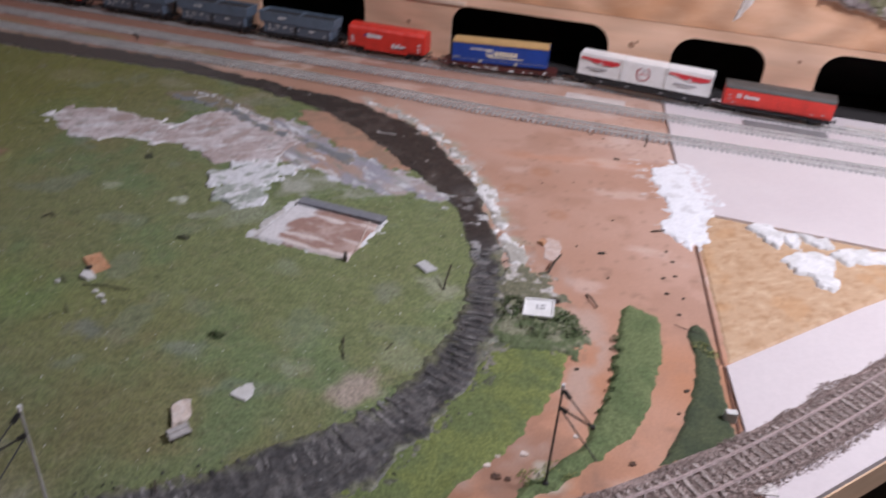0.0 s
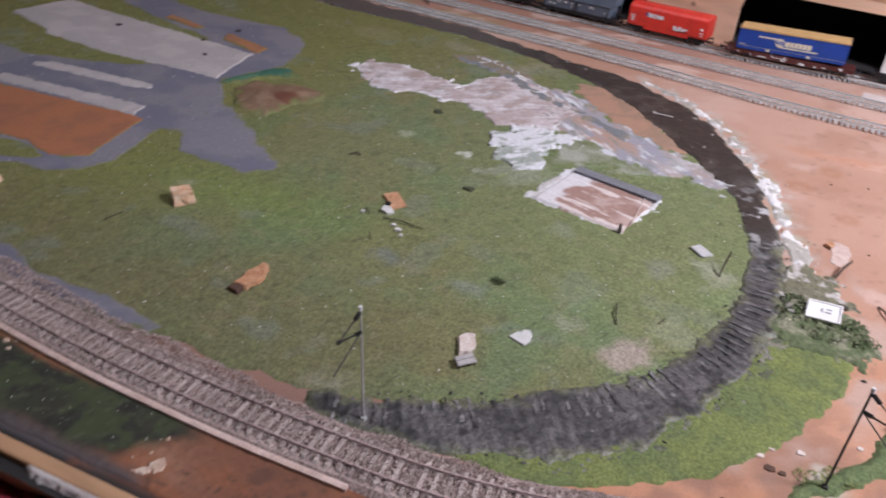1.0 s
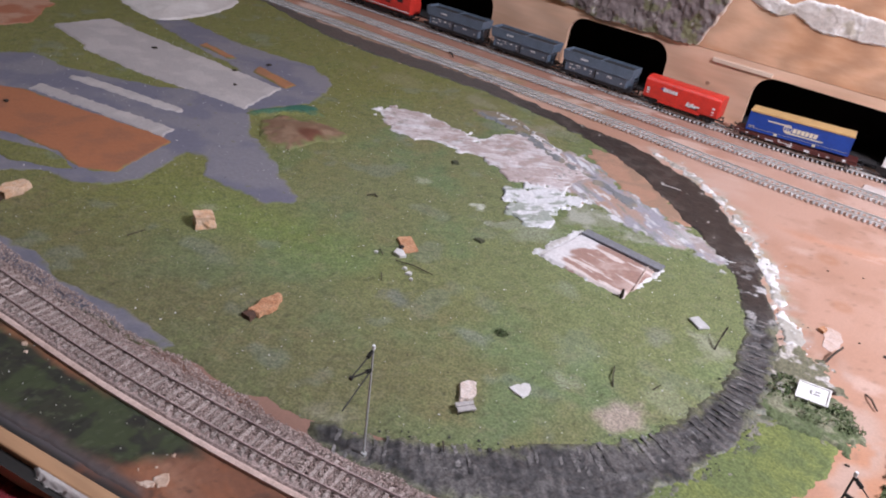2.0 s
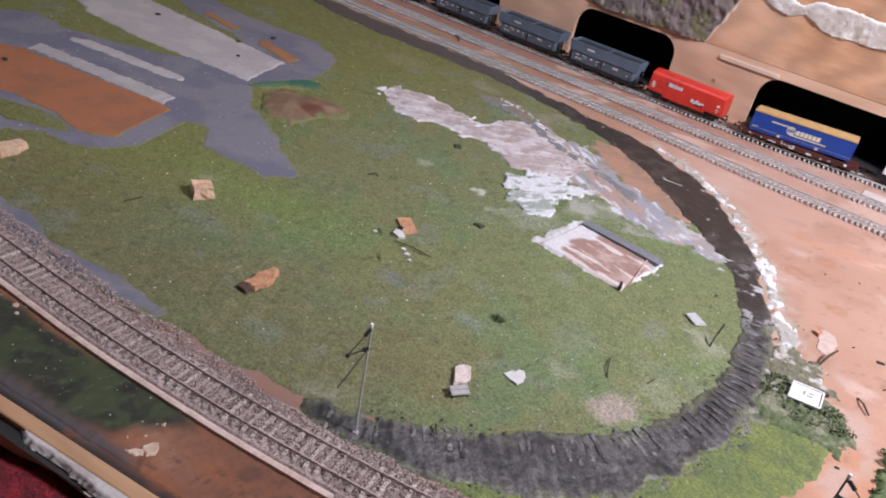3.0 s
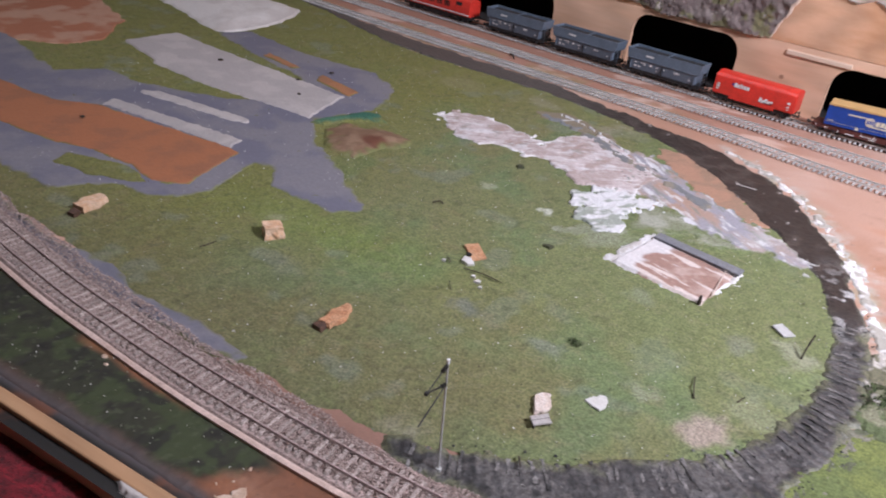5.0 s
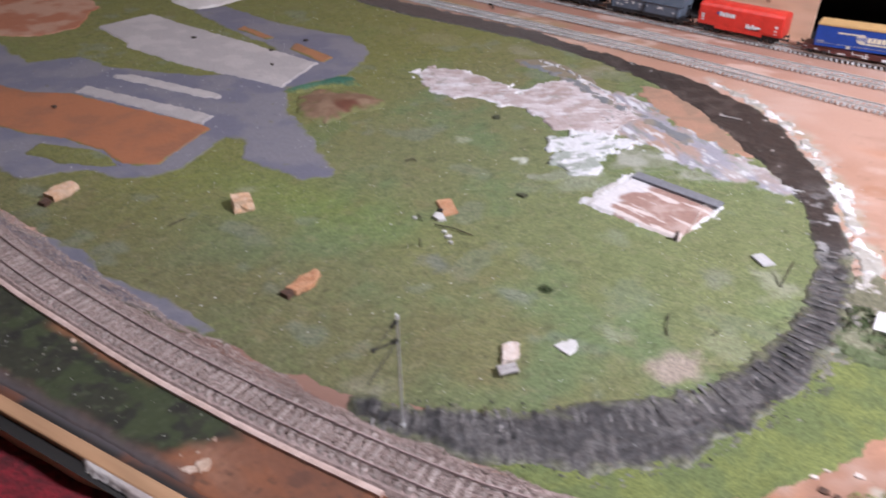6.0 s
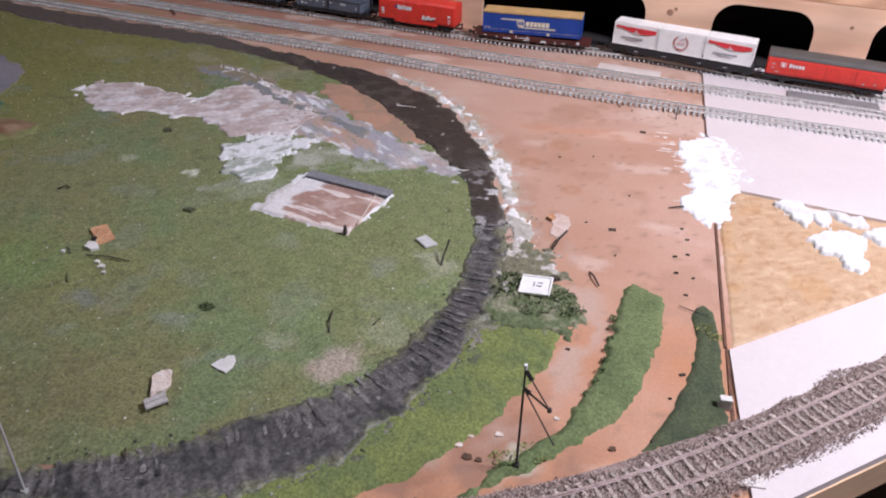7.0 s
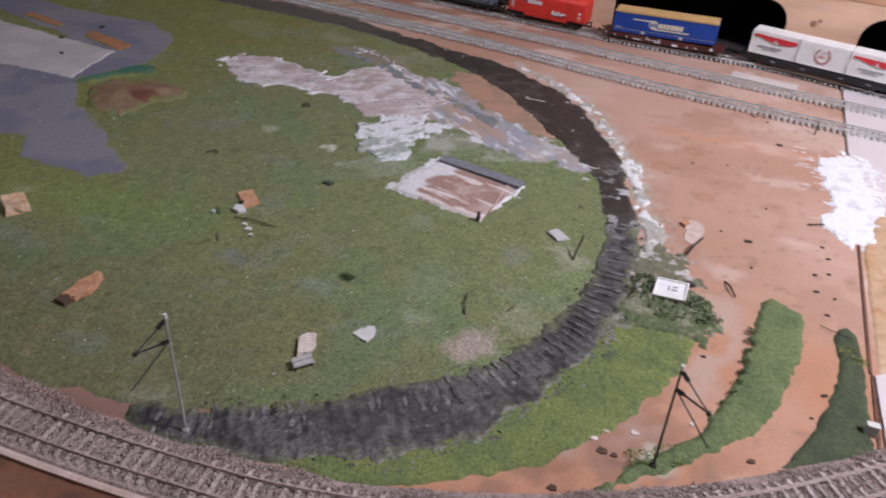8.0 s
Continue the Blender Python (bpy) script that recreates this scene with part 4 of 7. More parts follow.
layer("trackbed_dirt", band([(-0.150, 0.482), (-0.113, 0.499), (-0.079, 0.528), (-0.054, 0.566), (-0.035, 0.602), (-0.017, 0.638), (-0.003, 0.69), (-0.001, 0.735), (-0.002, 0.775)], 0.008), 0.0006,
      tone((0.085, 0.095, 0.055), (0.19, 0.18, 0.145), 0.012), M_FLOCK, cell=0.0014, ragged=0.008, coarse=0.012, rough=0.0006, label="grey green dirt between trackbed and verge", category="dirt")
layer("slate_streak", band([(-0.444, 1.116), (-0.395, 1.099), (-0.348, 1.074), (-0.295, 1.036), (-0.243, 1.010), (-0.209, 0.988), (-0.178, 0.967)], 0.0065), 0.0026,
      lambda x, y, sd: mixc(np.tile(np.array((0.165, 0.175, 0.185)), (len(x), 1)), (0.24, 0.215, 0.17), sstep(-0.1, 0.5, fbm(x, y, 0.018, 161, 4))),
      M_PLASTER, cell=0.0014, ragged=0.008, coarse=0.012, label="slate blue paint streak across the plaster wash", category="paint")
for ln in ([(-0.424, 1.131), (-0.39, 1.120), (-0.351, 1.097)], [(-0.334, 1.082), (-0.299, 1.058)], [(-0.287, 1.042), (-0.267, 1.036), (-0.243, 1.019)]):
    layer("plaster_scrape", band(ln, 0.0009), 0.0040, tone((0.60, 0.60, 0.61), (0.5, 0.5, 0.5), 0.01), M_PLASTER, cell=0.0008, ragged=0.0016, coarse=0.006, soft=0.0006,
          label="thin white scrape along the slate streak", category="plaster")
layer("white_paint_patch", [(0.187, 1.068), (0.205, 1.062), (0.222, 1.04), (0.226, 0.98), (0.21, 0.945), (0.207, 0.925), (0.19, 0.87), (0.175, 0.856), (0.155, 0.868), (0.143, 0.888), (0.162, 0.935), (0.164, 0.985), (0.166, 1.02), (0.172, 1.06)],
      0.0022, tone((0.70, 0.70, 0.72), (0.58, 0.57, 0.58), 0.012, 0.1, 0.6), M_PLASTER, cell=0.0012, ragged=0.017, coarse=0.020, rough=0.0004, soft=0.003, flat=True,
      label="thick bright white paint over the board joint", category="paint")
streak_rng = random.Random(12)
for k in range(18):
    cx, cy, half = streak_rng.uniform(0.138, 0.166), streak_rng.uniform(0.90, 1.065), streak_rng.uniform(0.004, 0.012)
    layer("paint_streak", [(cx - half, cy), (cx - half * 0.3, cy + 0.0011), (cx + half, cy + 0.0016), (cx + half, cy - 0.0014), (cx - half * 0.2, cy - 0.0009)], 0.0008,
          tone((0.68, 0.66, 0.66), (0.55, 0.47, 0.43), 0.006), M_PLASTER, cell=0.0008, ragged=0.0016, coarse=0.005, soft=0.0008, flat=True, label="dry brushed white paint streak on the board", category="paint")
for pl in ([(0.237, 0.915), (0.249, 0.922), (0.262, 0.919), (0.270, 0.904), (0.266, 0.893), (0.258, 0.876), (0.247, 0.892)],
           [(0.272, 0.907), (0.282, 0.905), (0.284, 0.888), (0.279, 0.876), (0.270, 0.880), (0.268, 0.893)],
           [(0.284, 0.911), (0.311, 0.902), (0.313, 0.890), (0.300, 0.884), (0.288, 0.893)],
           [(0.252, 0.852), (0.268, 0.868), (0.295, 0.873), (0.305, 0.862), (0.297, 0.836), (0.287, 0.807), (0.275, 0.806), (0.272, 0.828), (0.262, 0.835)],
           [(0.305, 0.875), (0.325, 0.888), (0.37, 0.888), (0.37, 0.868), (0.33, 0.862), (0.312, 0.858)]):
    layer("plaster_flake", pl, 0.0048, tone((0.66, 0.65, 0.65), (0.56, 0.55, 0.54), 0.012), M_PLASTER, cell=0.0012, ragged=0.004, coarse=0.008, rough=0.0006, soft=0.0008, flat=True,
          label="thick white plaster flake on the particle board", category="plaster")

# paint at the front, between the outer track and the table edge
TURF = [(-1.4, 0.55), (-0.8, 0.475), (-0.55, 0.447), (-0.5, 0.439), (-0.405, 0.431), (-0.365, 0.432), (-0.325, 0.424), (-0.32, 0.418), (-0.345, 0.40), (-0.356, 0.386), (-0.40, 0.383), (-0.8, 0.383), (-1.4, 0.386)]


def front_paint(x, y, sd):
    """Rust red and dark turf brushed into one another, with a clay streak and a slate edge."""
    soft = 0.005 * fbm(x, y, 0.02, 57, 5)
    base = np.tile(np.array((0.155, 0.062, 0.032)), (len(x), 1))
    base = mixc(base, (0.235, 0.115, 0.068), np.clip(np.exp(-(((x + 0.330) / 0.032) ** 2 + ((y - 0.397) / 0.017) ** 2)) * (1.0 + 0.7 * fbm(x, y, 0.012, 60, 4)), 0, 1))
    base = mixc(base, (0.075, 0.034, 0.022), sstep(0.1, 0.55, fbm(x, y, 0.018, 59, 5)) * 0.65)
    base = mixc(base, (0.21, 0.075, 0.03), sstep(0.15, 0.6, fbm(x * 0.7, y, 0.03, 61, 4)) * 0.6)
    base = mixc(base, (0.04, 0.024, 0.017), sstep(0.5, 0.7, fbm(x, y, 0.004, 62, 3)) * 0.5)
    turf = sstep(-0.009, 0.006, side(x, y, TURF) + soft)
    green = np.tile(np.array((0.024, 0.026, 0.014)), (len(x), 1))
    green = mixc(green, (0.034, 0.046, 0.017), sstep(-0.1, 0.4, fbm(x, y, 0.02, 63, 5)))
    green = mixc(green, (0.013, 0.012, 0.010), sstep(0.0, 0.5, fbm(x, y, 0.012, 64, 5)) * 0.8)
    green = mixc(green, (0.07, 0.085, 0.045), sstep(0.5, 0.75, fbm(x, y, 0.004, 65, 3)) * 0.5)
    base = mixc(base, green, turf)
    clay = sstep(0.012, 0.004, np.abs(y - 0.4365 + 0.07 * (x + 0.46)) + soft * 0.5) * sstep(-0.53, -0.50, x) * sstep(-0.395, -0.42, x)
    base = mixc(base, (0.25, 0.10, 0.045), clay * 0.9)
    return mixc(base, (0.052, 0.052, 0.056), sstep(0.389, 0.379, y + soft * 0.5) * sstep(-0.315, -0.335, x) * 0.85)


layer("front_scenery", [(-1.05, 0.377), (-0.19, 0.377), (-0.19, 0.452), (-0.45, 0.456), (-0.6, 0.47), (-0.8, 0.49), (-1.05, 0.53)], 0.0010, front_paint, M_PAINT, cell=0.0013, ragged=0.001, soft=0.001, rough=0.0003, flat=True,
      label="dark turf and rust red paint at the front", category="ground", kind="structure")
for cx, cy, rx, ry in ((-0.324, 0.393, 0.0060, 0.0050), (-0.320, 0.415, 0.0022, 0.0013), (-0.333, 0.398, 0.0016, 0.0013), (-0.335, 0.384, 0.0026, 0.0014), (-0.331, 0.410, 0.0022, 0.0012), (-0.328, 0.387, 0.003, 0.002),
                       (-0.487, 0.430, 0.0022, 0.0016), (-0.478, 0.425, 0.0020, 0.0012), (-0.342, 0.391, 0.0013, 0.0011)):
    layer("plaster_smear", [(cx - rx, cy - ry * 0.4), (cx - rx * 0.5, cy + ry), (cx + rx * 0.6, cy + ry * 0.7), (cx + rx, cy - ry * 0.1), (cx + rx * 0.2, cy - ry)], 0.0018, tone((0.42, 0.30, 0.22), (0.52, 0.41, 0.33), 0.006, 0.1, 0.4),
          M_PAINT, cell=0.0006, ragged=0.0022, coarse=0.005, flat=True, soft=0.0005, label="pale bare fleck in the rust red paint", category="plaster")
tagged(link_mesh("front_strip", box((-0.95, 0.3655, -0.009), (1.7, 0.0095, 0.026), 0.0012), M_PINE), "pale pine edging strip along the table front", "edging")
layer("torn_white_edge", [(-0.44, 0.3655), (-0.22, 0.3655), (-0.22, 0.3525), (-0.335, 0.3555), (-0.37, 0.3585)], 0.0034, tone((0.44, 0.41, 0.39), (0.36, 0.31, 0.29), 0.02), M_PLASTER, cell=0.0009, ragged=0.0022, coarse=0.02, flat=True, rough=0.0001, soft=0.0006,
      label="torn white paper edge below the front strip", category="paper")
bm = bmesh.new()
bmesh.ops.create_grid(bm, x_segments=160, y_segments=40, size=0.5)
for v in bm.verts:
    v.co = Vector((v.co.x * 1.6 - 0.9, v.co.y * 0.4 + 0.16, -0.014 + 0.006 * noise.noise(v.co * 40) + 0.02 * noise.noise(v.co * 6)))
tagged(link_mesh("red_cloth", bm, M_CARPET, smooth=True), "dark red fluffy cloth below the table edge", "cloth")
tagged(link_mesh("bench", box((-0.9, 0.145, -0.43), (1.5, 0.38, 0.76), 0.01), M_FLOOR), "dark bench beside the layout table", "bench")


# ---------------------------------------------------------------- tracks
def sleeper_mesh(name, material, length=0.030, width=0.0027, h=0.0018):
    """A sleeper with the four rail chairs."""
    bm = bmesh.new()
    add_box(bm, (0, 0, h / 2), (width, length, h), 0, None, 0.9)
    for sy in (-1, 1):
        for o in (-0.0019, 0.0019):
            add_box(bm, (0, sy * 0.00825 + o, h + 0.00025), (width * 0.6, 0.0013, 0.0006))
    me = bpy.data.meshes.new(name)
    bm.to_mesh(me)
    bm.free()
    me.materials.append(material)
    return me


def rail_profile(offset, z, h=0.0026):
    half = [(0.0009, 0), (0.0009, 0.0004), (0.0003, 0.0007), (0.0003, h - 0.0008), (0.00055, h - 0.0005), (0.00055, h)]
    return [(offset + u, z + v) for u, v in half] + [(offset - u, z + v) for u, v in half[::-1]]


def track(line, z, mesh, rail_material, label, rail_h=0.0026, step=0.0068, wobble=0.0, first=None, last=None):
    thing = empty("railway_track", Matrix.Identity(4), label, "track", "railway tracks")
    xy, tan = resample(line, 0.004)
    for o in (-0.00825, 0.00825):
        sweep(xy, tan, rail_profile(o, z + 0.0018, rail_h), "rail", rail_material, thing)
    xy, tan = resample(line, step)
    rng = random.Random(7)
    for (x, y), (tx, ty) in zip(xy, tan):
        if first is not None and (x < first or x > last):
            continue
        ob = new("sleeper", mesh)
        ob.parent = thing
        ob.matrix_world = pose(x, y, z + rng.uniform(-wobble, 0), 0, 0, math.degrees(math.atan2(ty, tx)) + rng.uniform(-1.5, 1.5))
    return thing


def far_line(a, b, c, x0=-1.42, x1=0.84, n=12):
    return [(x, a + b * x + c * x * x) for x in np.linspace(x0, x1, n)]


def train_line(x):
    """The siding under the train, which bows gently away from the field."""
    return 1.323 - 0.205 * x + 0.024 * math.exp(-((x - 0.12) / 0.13) ** 2)


SIDING = [[(x, train_line(x)) for x in np.linspace(-1.42, 0.84, 40)], far_line(1.252, -0.187, 0.012),
          [(x, y + 0.022 * float(sstep(0.02, -0.32, x))) for x, y in far_line(1.166, -0.166, 0.022, n=24)]]
SLEEPER_NEW = sleeper_mesh("sleeper", M_SLEEPER)
SLEEPER_OLD = sleeper_mesh("sleeper", M_SLEEPER_OLD)
for k, ln in enumerate(SIDING):
    track(ln, 0.0024, SLEEPER_NEW, M_RAIL, ("grey sleepered siding track carrying the goods train", "empty grey sleepered middle siding track", "empty grey sleepered siding track beside the grass field")[k],
          first=-1.15, last=0.72)

OUTER = [(-1.4, 0.625), (-1.0, 0.543), (-0.8, 0.505), (-0.6, 0.470), (-0.5, 0.4575), (-0.42, 0.450), (-0.35, 0.4465), (-0.29, 0.445), (-0.23, 0.4455), (-0.17, 0.4485), (-0.1, 0.461),
         (-0.03, 0.4835), (0.03, 0.5095), (0.08, 0.5355), (0.13, 0.5675), (0.18, 0.603), (0.22, 0.6335), (0.26, 0.665), (0.36, 0.745), (0.5, 0.860), (0.62, 0.96)]
ROADBED_Z = 0.0046
track(OUTER, ROADBED_Z - 0.0001, SLEEPER_OLD, M_RAIL_OLD, "ballasted outer track with brown weathered rails", rail_h=0.0016, step=0.0076, wobble=0.0006, first=-0.95, last=0.45)


def gravel_material():
    m, nt, lk = nodes_of("ballast_gravel")
    b = nt["Principled BSDF"]
    geo = nt.new("ShaderNodeNewGeometry")
    ra = nt.new("ShaderNodeValToRGB")
    ra.color_ramp.elements[0].color = (0.17, 0.12, 0.105, 1)
    ra.color_ramp.elements[1].color = (0.47, 0.395, 0.36, 1)
    e = ra.color_ramp.elements.new(0.55)
    e.color = (0.31, 0.235, 0.21, 1)
    lk.new(geo.outputs["Random Per Island"], ra.inputs[0])
    lk.new(ra.outputs[0], b.inputs["Base Color"])
    b.inputs["Roughness"].default_value = 0.9
    return m


M_GRAVEL = gravel_material()
ballast = empty("ballast", Matrix.Identity(4), "pinkish grey ballast along the outer track", "ballast")
ballast["kind"] = "stuff"
bx, bt = resample(OUTER, 0.004)
M_BALLASTBED = surface("ballast_bed", (0.28, 0.21, 0.19), (0.36, 0.28, 0.255), 0.01, 0.0016, 0.5, 0.95, bump=1.0, depth=0.001)
sweep(bx, bt, [(0.023, 0.0004), (0.0165, ROADBED_Z - 0.0002), (-0.0165, ROADBED_Z - 0.0002), (-0.020, 0.0004)], "bed", M_BALLASTBED, ballast)


def stones(count, seed):
    """Loose chips, joined: small uneven octahedra."""
    rng = np.random.RandomState(seed)
    xy, tan = resample(OUTER, 0.002)
    ok = (xy[:, 0] > -0.85) & (xy[:, 0] < 0.42)
    xy, tan = xy[ok], tan[ok]
    i = rng.randint(0, len(xy), count)
    nrm = np.c_[-tan[:, 1], tan[:, 0]][i]
    inner = 0.022 + 0.0045 * fbm(xy[i, 0], xy[i, 1], 0.03, 201, 3) + 0.011 * sstep(-0.22, -0.42, xy[i, 0])
    outer = 0.0175 + 0.002 * fbm(xy[i, 0], xy[i, 1], 0.02, 203, 3) + 0.006 * (xy[i, 0] > 0.0)
    u = rng.uniform(-1, 1, count)
    o = np.where(u > 0, u * inner, u * outer)
    p = xy[i] + nrm * o[:, None] + rng.normal(0, 0.0007, (count, 2))
    top = np.clip((np.where(u > 0, inner, outer) - np.abs(o)) / 0.006, 0, 1)
    z = 0.0012 + (ROADBED_Z - 0.0001) * top + rng.uniform(-0.0004, 0.0006, count)
    r = rng.uniform(0.0004, 0.00085, count)
    base = np.array([(1, 0, 0), (0, 1, 0), (-1, 0, 0), (0, -1, 0), (0, 0, 1), (0, 0, -1)], float)
    v = base[None] * rng.uniform(0.6, 1.3, (count, 6, 1))
    a = rng.uniform(0, 6.28, count)
    ca, sa = np.cos(a)[:, None], np.sin(a)[:, None]
    vx, vy = v[..., 0] * ca - v[..., 1] * sa, v[..., 0] * sa + v[..., 1] * ca
    verts = np.stack([vx, vy, v[..., 2] * 0.8], -1) * r[:, None, None] + np.c_[p, z][:, None]
    tri = np.array([(0, 1, 4), (1, 2, 4), (2, 3, 4), (3, 0, 4), (1, 0, 5), (2, 1, 5), (3, 2, 5), (0, 3, 5)])
    faces = (tri[None] + (np.arange(count) * 6)[:, None, None]).reshape(-1, 3)
    me = bpy.data.meshes.new("gravel")
    me.from_pydata(verts.reshape(-1, 3).tolist(), [], faces.tolist())
    me.materials.append(M_GRAVEL)
    ob = new("gravel", me)
    ob.parent = ballast
    tagged(ob, "loose pinkish grey gravel chips", kind="stuff")


stones(72000, 3)
edge_xy, edge_t = resample([(-1.1, 0.5375), (-0.9, 0.500), (-0.8, 0.4825), (-0.6, 0.4485), (-0.5, 0.437), (-0.42, 0.4295), (-0.35, 0.426), (-0.29, 0.4245), (-0.22, 0.425)], 0.004)
strip = sweep(edge_xy, edge_t, [(0.0025, 0.0), (0.0025, 0.0034), (0.0008, 0.0040), (-0.0016, 0.0036), (-0.0018, 0.0)], "roadbed_edge", surface("pale_roadbed", (0.55, 0.42, 0.37), (0.45, 0.33, 0.28), 0.02, 0.003, 0.15, 0.8), None)
tagged(strip, "pale pinkish edge of the outer track's roadbed", "roadbed edge")


# ---------------------------------------------------------------- goods train
RAIL_TOP = 0.0024 + 0.0044


def on_siding(x, k=1.0):
    slope = (train_line(x + 0.06) - train_line(x - 0.06)) / 0.12
    return pose(x, (train_line(x - 0.06) + train_line(x + 0.06)) / 2, RAIL_TOP, 0, 0, math.degrees(math.atan(slope))) @ Matrix.Diagonal((k, 1, 1, 1))


def wheelset(parent, x, r=0.0055):
    ws = part("wheelset", rod((x, -0.0085, r), (x, 0.0085, r), 0.0011, 8), M_DARK, parent)
    for sy in (-1, 1):
        bm = bmesh.new()
        add_rod(bm, (x, sy * 0.0070, r), (x, sy * 0.0094, r), r, 20)
        add_rod(bm, (x, sy * 0.0063, r), (x, sy * 0.0071, r), r * 1.1, 20)
        part("wheel", bm, M_DARK, ws)
    return ws


def running_gear(parent, length, axles, frame_mat, deck_z=0.0115, width=0.030):
    """Frame, axle guards, buffers and couplings."""
    bm = bmesh.new()
    add_box(bm, (0, 0, deck_z - 0.0015), (length, width * 0.86, 0.003), 0.0004)
    for sy in (-1, 1):
        add_box(bm, (0, sy * width * 0.42, deck_z - 0.0025), (length, 0.0015, 0.005), 0.0003)
    part("underframe", bm, frame_mat, parent)
    for x in axles:
        wheelset(parent, x)
        for sy in (-1, 1):
            bm = bmesh.new()
            add_box(bm, (x, sy * 0.0125, 0.0062), (0.006, 0.0016, 0.008), 0.0004)
            add_box(bm, (x, sy * 0.0134, 0.0055), (0.0036, 0.0022, 0.0032), 0.0005)
            add_box(bm, (x, sy * 0.0130, 0.0088), (0.014, 0.0012, 0.0010), 0.0002)
            part("axle_guard", bm, M_BLACK, parent)
    for sx in (-1, 1):
        for sy in (-1, 1):
            bm = bmesh.new()
            add_rod(bm, (sx * length / 2, sy * 0.0098, deck_z - 0.0015), (sx * (length / 2 + 0.005), sy * 0.0098, deck_z - 0.0015), 0.0011, 10)
            add_rod(bm, (sx * (length / 2 + 0.0046), sy * 0.0098, deck_z - 0.0015), (sx * (length / 2 + 0.0056), sy * 0.0098, deck_z - 0.0015), 0.0026, 14)
            part("buffer", bm, M_BLACK, parent)
        bm = bmesh.new()
        add_box(bm, (sx * (length / 2 + 0.004), 0, 0.0065), (0.010, 0.0026, 0.0018), 0.0003)
        add_box(bm, (sx * (length / 2 + 0.008), 0, 0.0075), (0.002, 0.0070, 0.0036), 0.0004)
        part("coupling", bm, M_BLACK, parent)


def mark(parent, x, z, w, h, y, material, name="marking", slant=0.0, both=False):
    """A raised printed bar on the side that faces the field."""
    bm = bmesh.new()
    pts = [(x - w / 2, z - h / 2), (x + w / 2, z - h / 2), (x + w / 2 + slant, z + h / 2), (x - w / 2 + slant, z + h / 2)]
    a = [bm.verts.new((u, y, v)) for u, v in pts]
    b = [bm.verts.new((u, y + 0.0003, v)) for u, v in pts]
    bm.faces.new(a)
    bm.faces.new(b[::-1])
    for k in range(4):
        bm.faces.new((a[k], b[k], b[(k + 1) % 4], a[(k + 1) % 4]))
    bmesh.ops.recalc_face_normals(bm, faces=bm.faces)
    return part(name, bm, material, parent)


M_PRINT = gloss("white_print", (0.72, 0.73, 0.74), 0.5)
M_PRINTRED = gloss("red_print", (0.62, 0.035, 0.045), 0.5)
M_PRINTGREY = gloss("grey_print", (0.38, 0.37, 0.38), 0.5)
M_PRINTCREAM = gloss("cream_print", (0.68, 0.62, 0.48), 0.5)
M_HOPPER = gloss("blue_grey_plastic", (0.125, 0.165, 0.22), 0.45)
M_HOPPERIN = gloss("dark_load", (0.022, 0.023, 0.026), 0.8)
M_RED = gloss("bright_red_plastic", (0.66, 0.042, 0.026), 0.38)
M_REDCARGO = gloss("traffic_red_plastic", (0.66, 0.045, 0.03), 0.35)
M_BLUE = gloss("deep_blue_plastic", (0.012, 0.055, 0.30), 0.4)
M_OCHRE = gloss("ochre_roof", (0.55, 0.36, 0.15), 0.55)
M_MAROON = gloss("maroon_frame", (0.085, 0.022, 0.018), 0.5)
M_ROOF = gloss("grey_brown_roof", (0.075, 0.068, 0.062), 0.55)


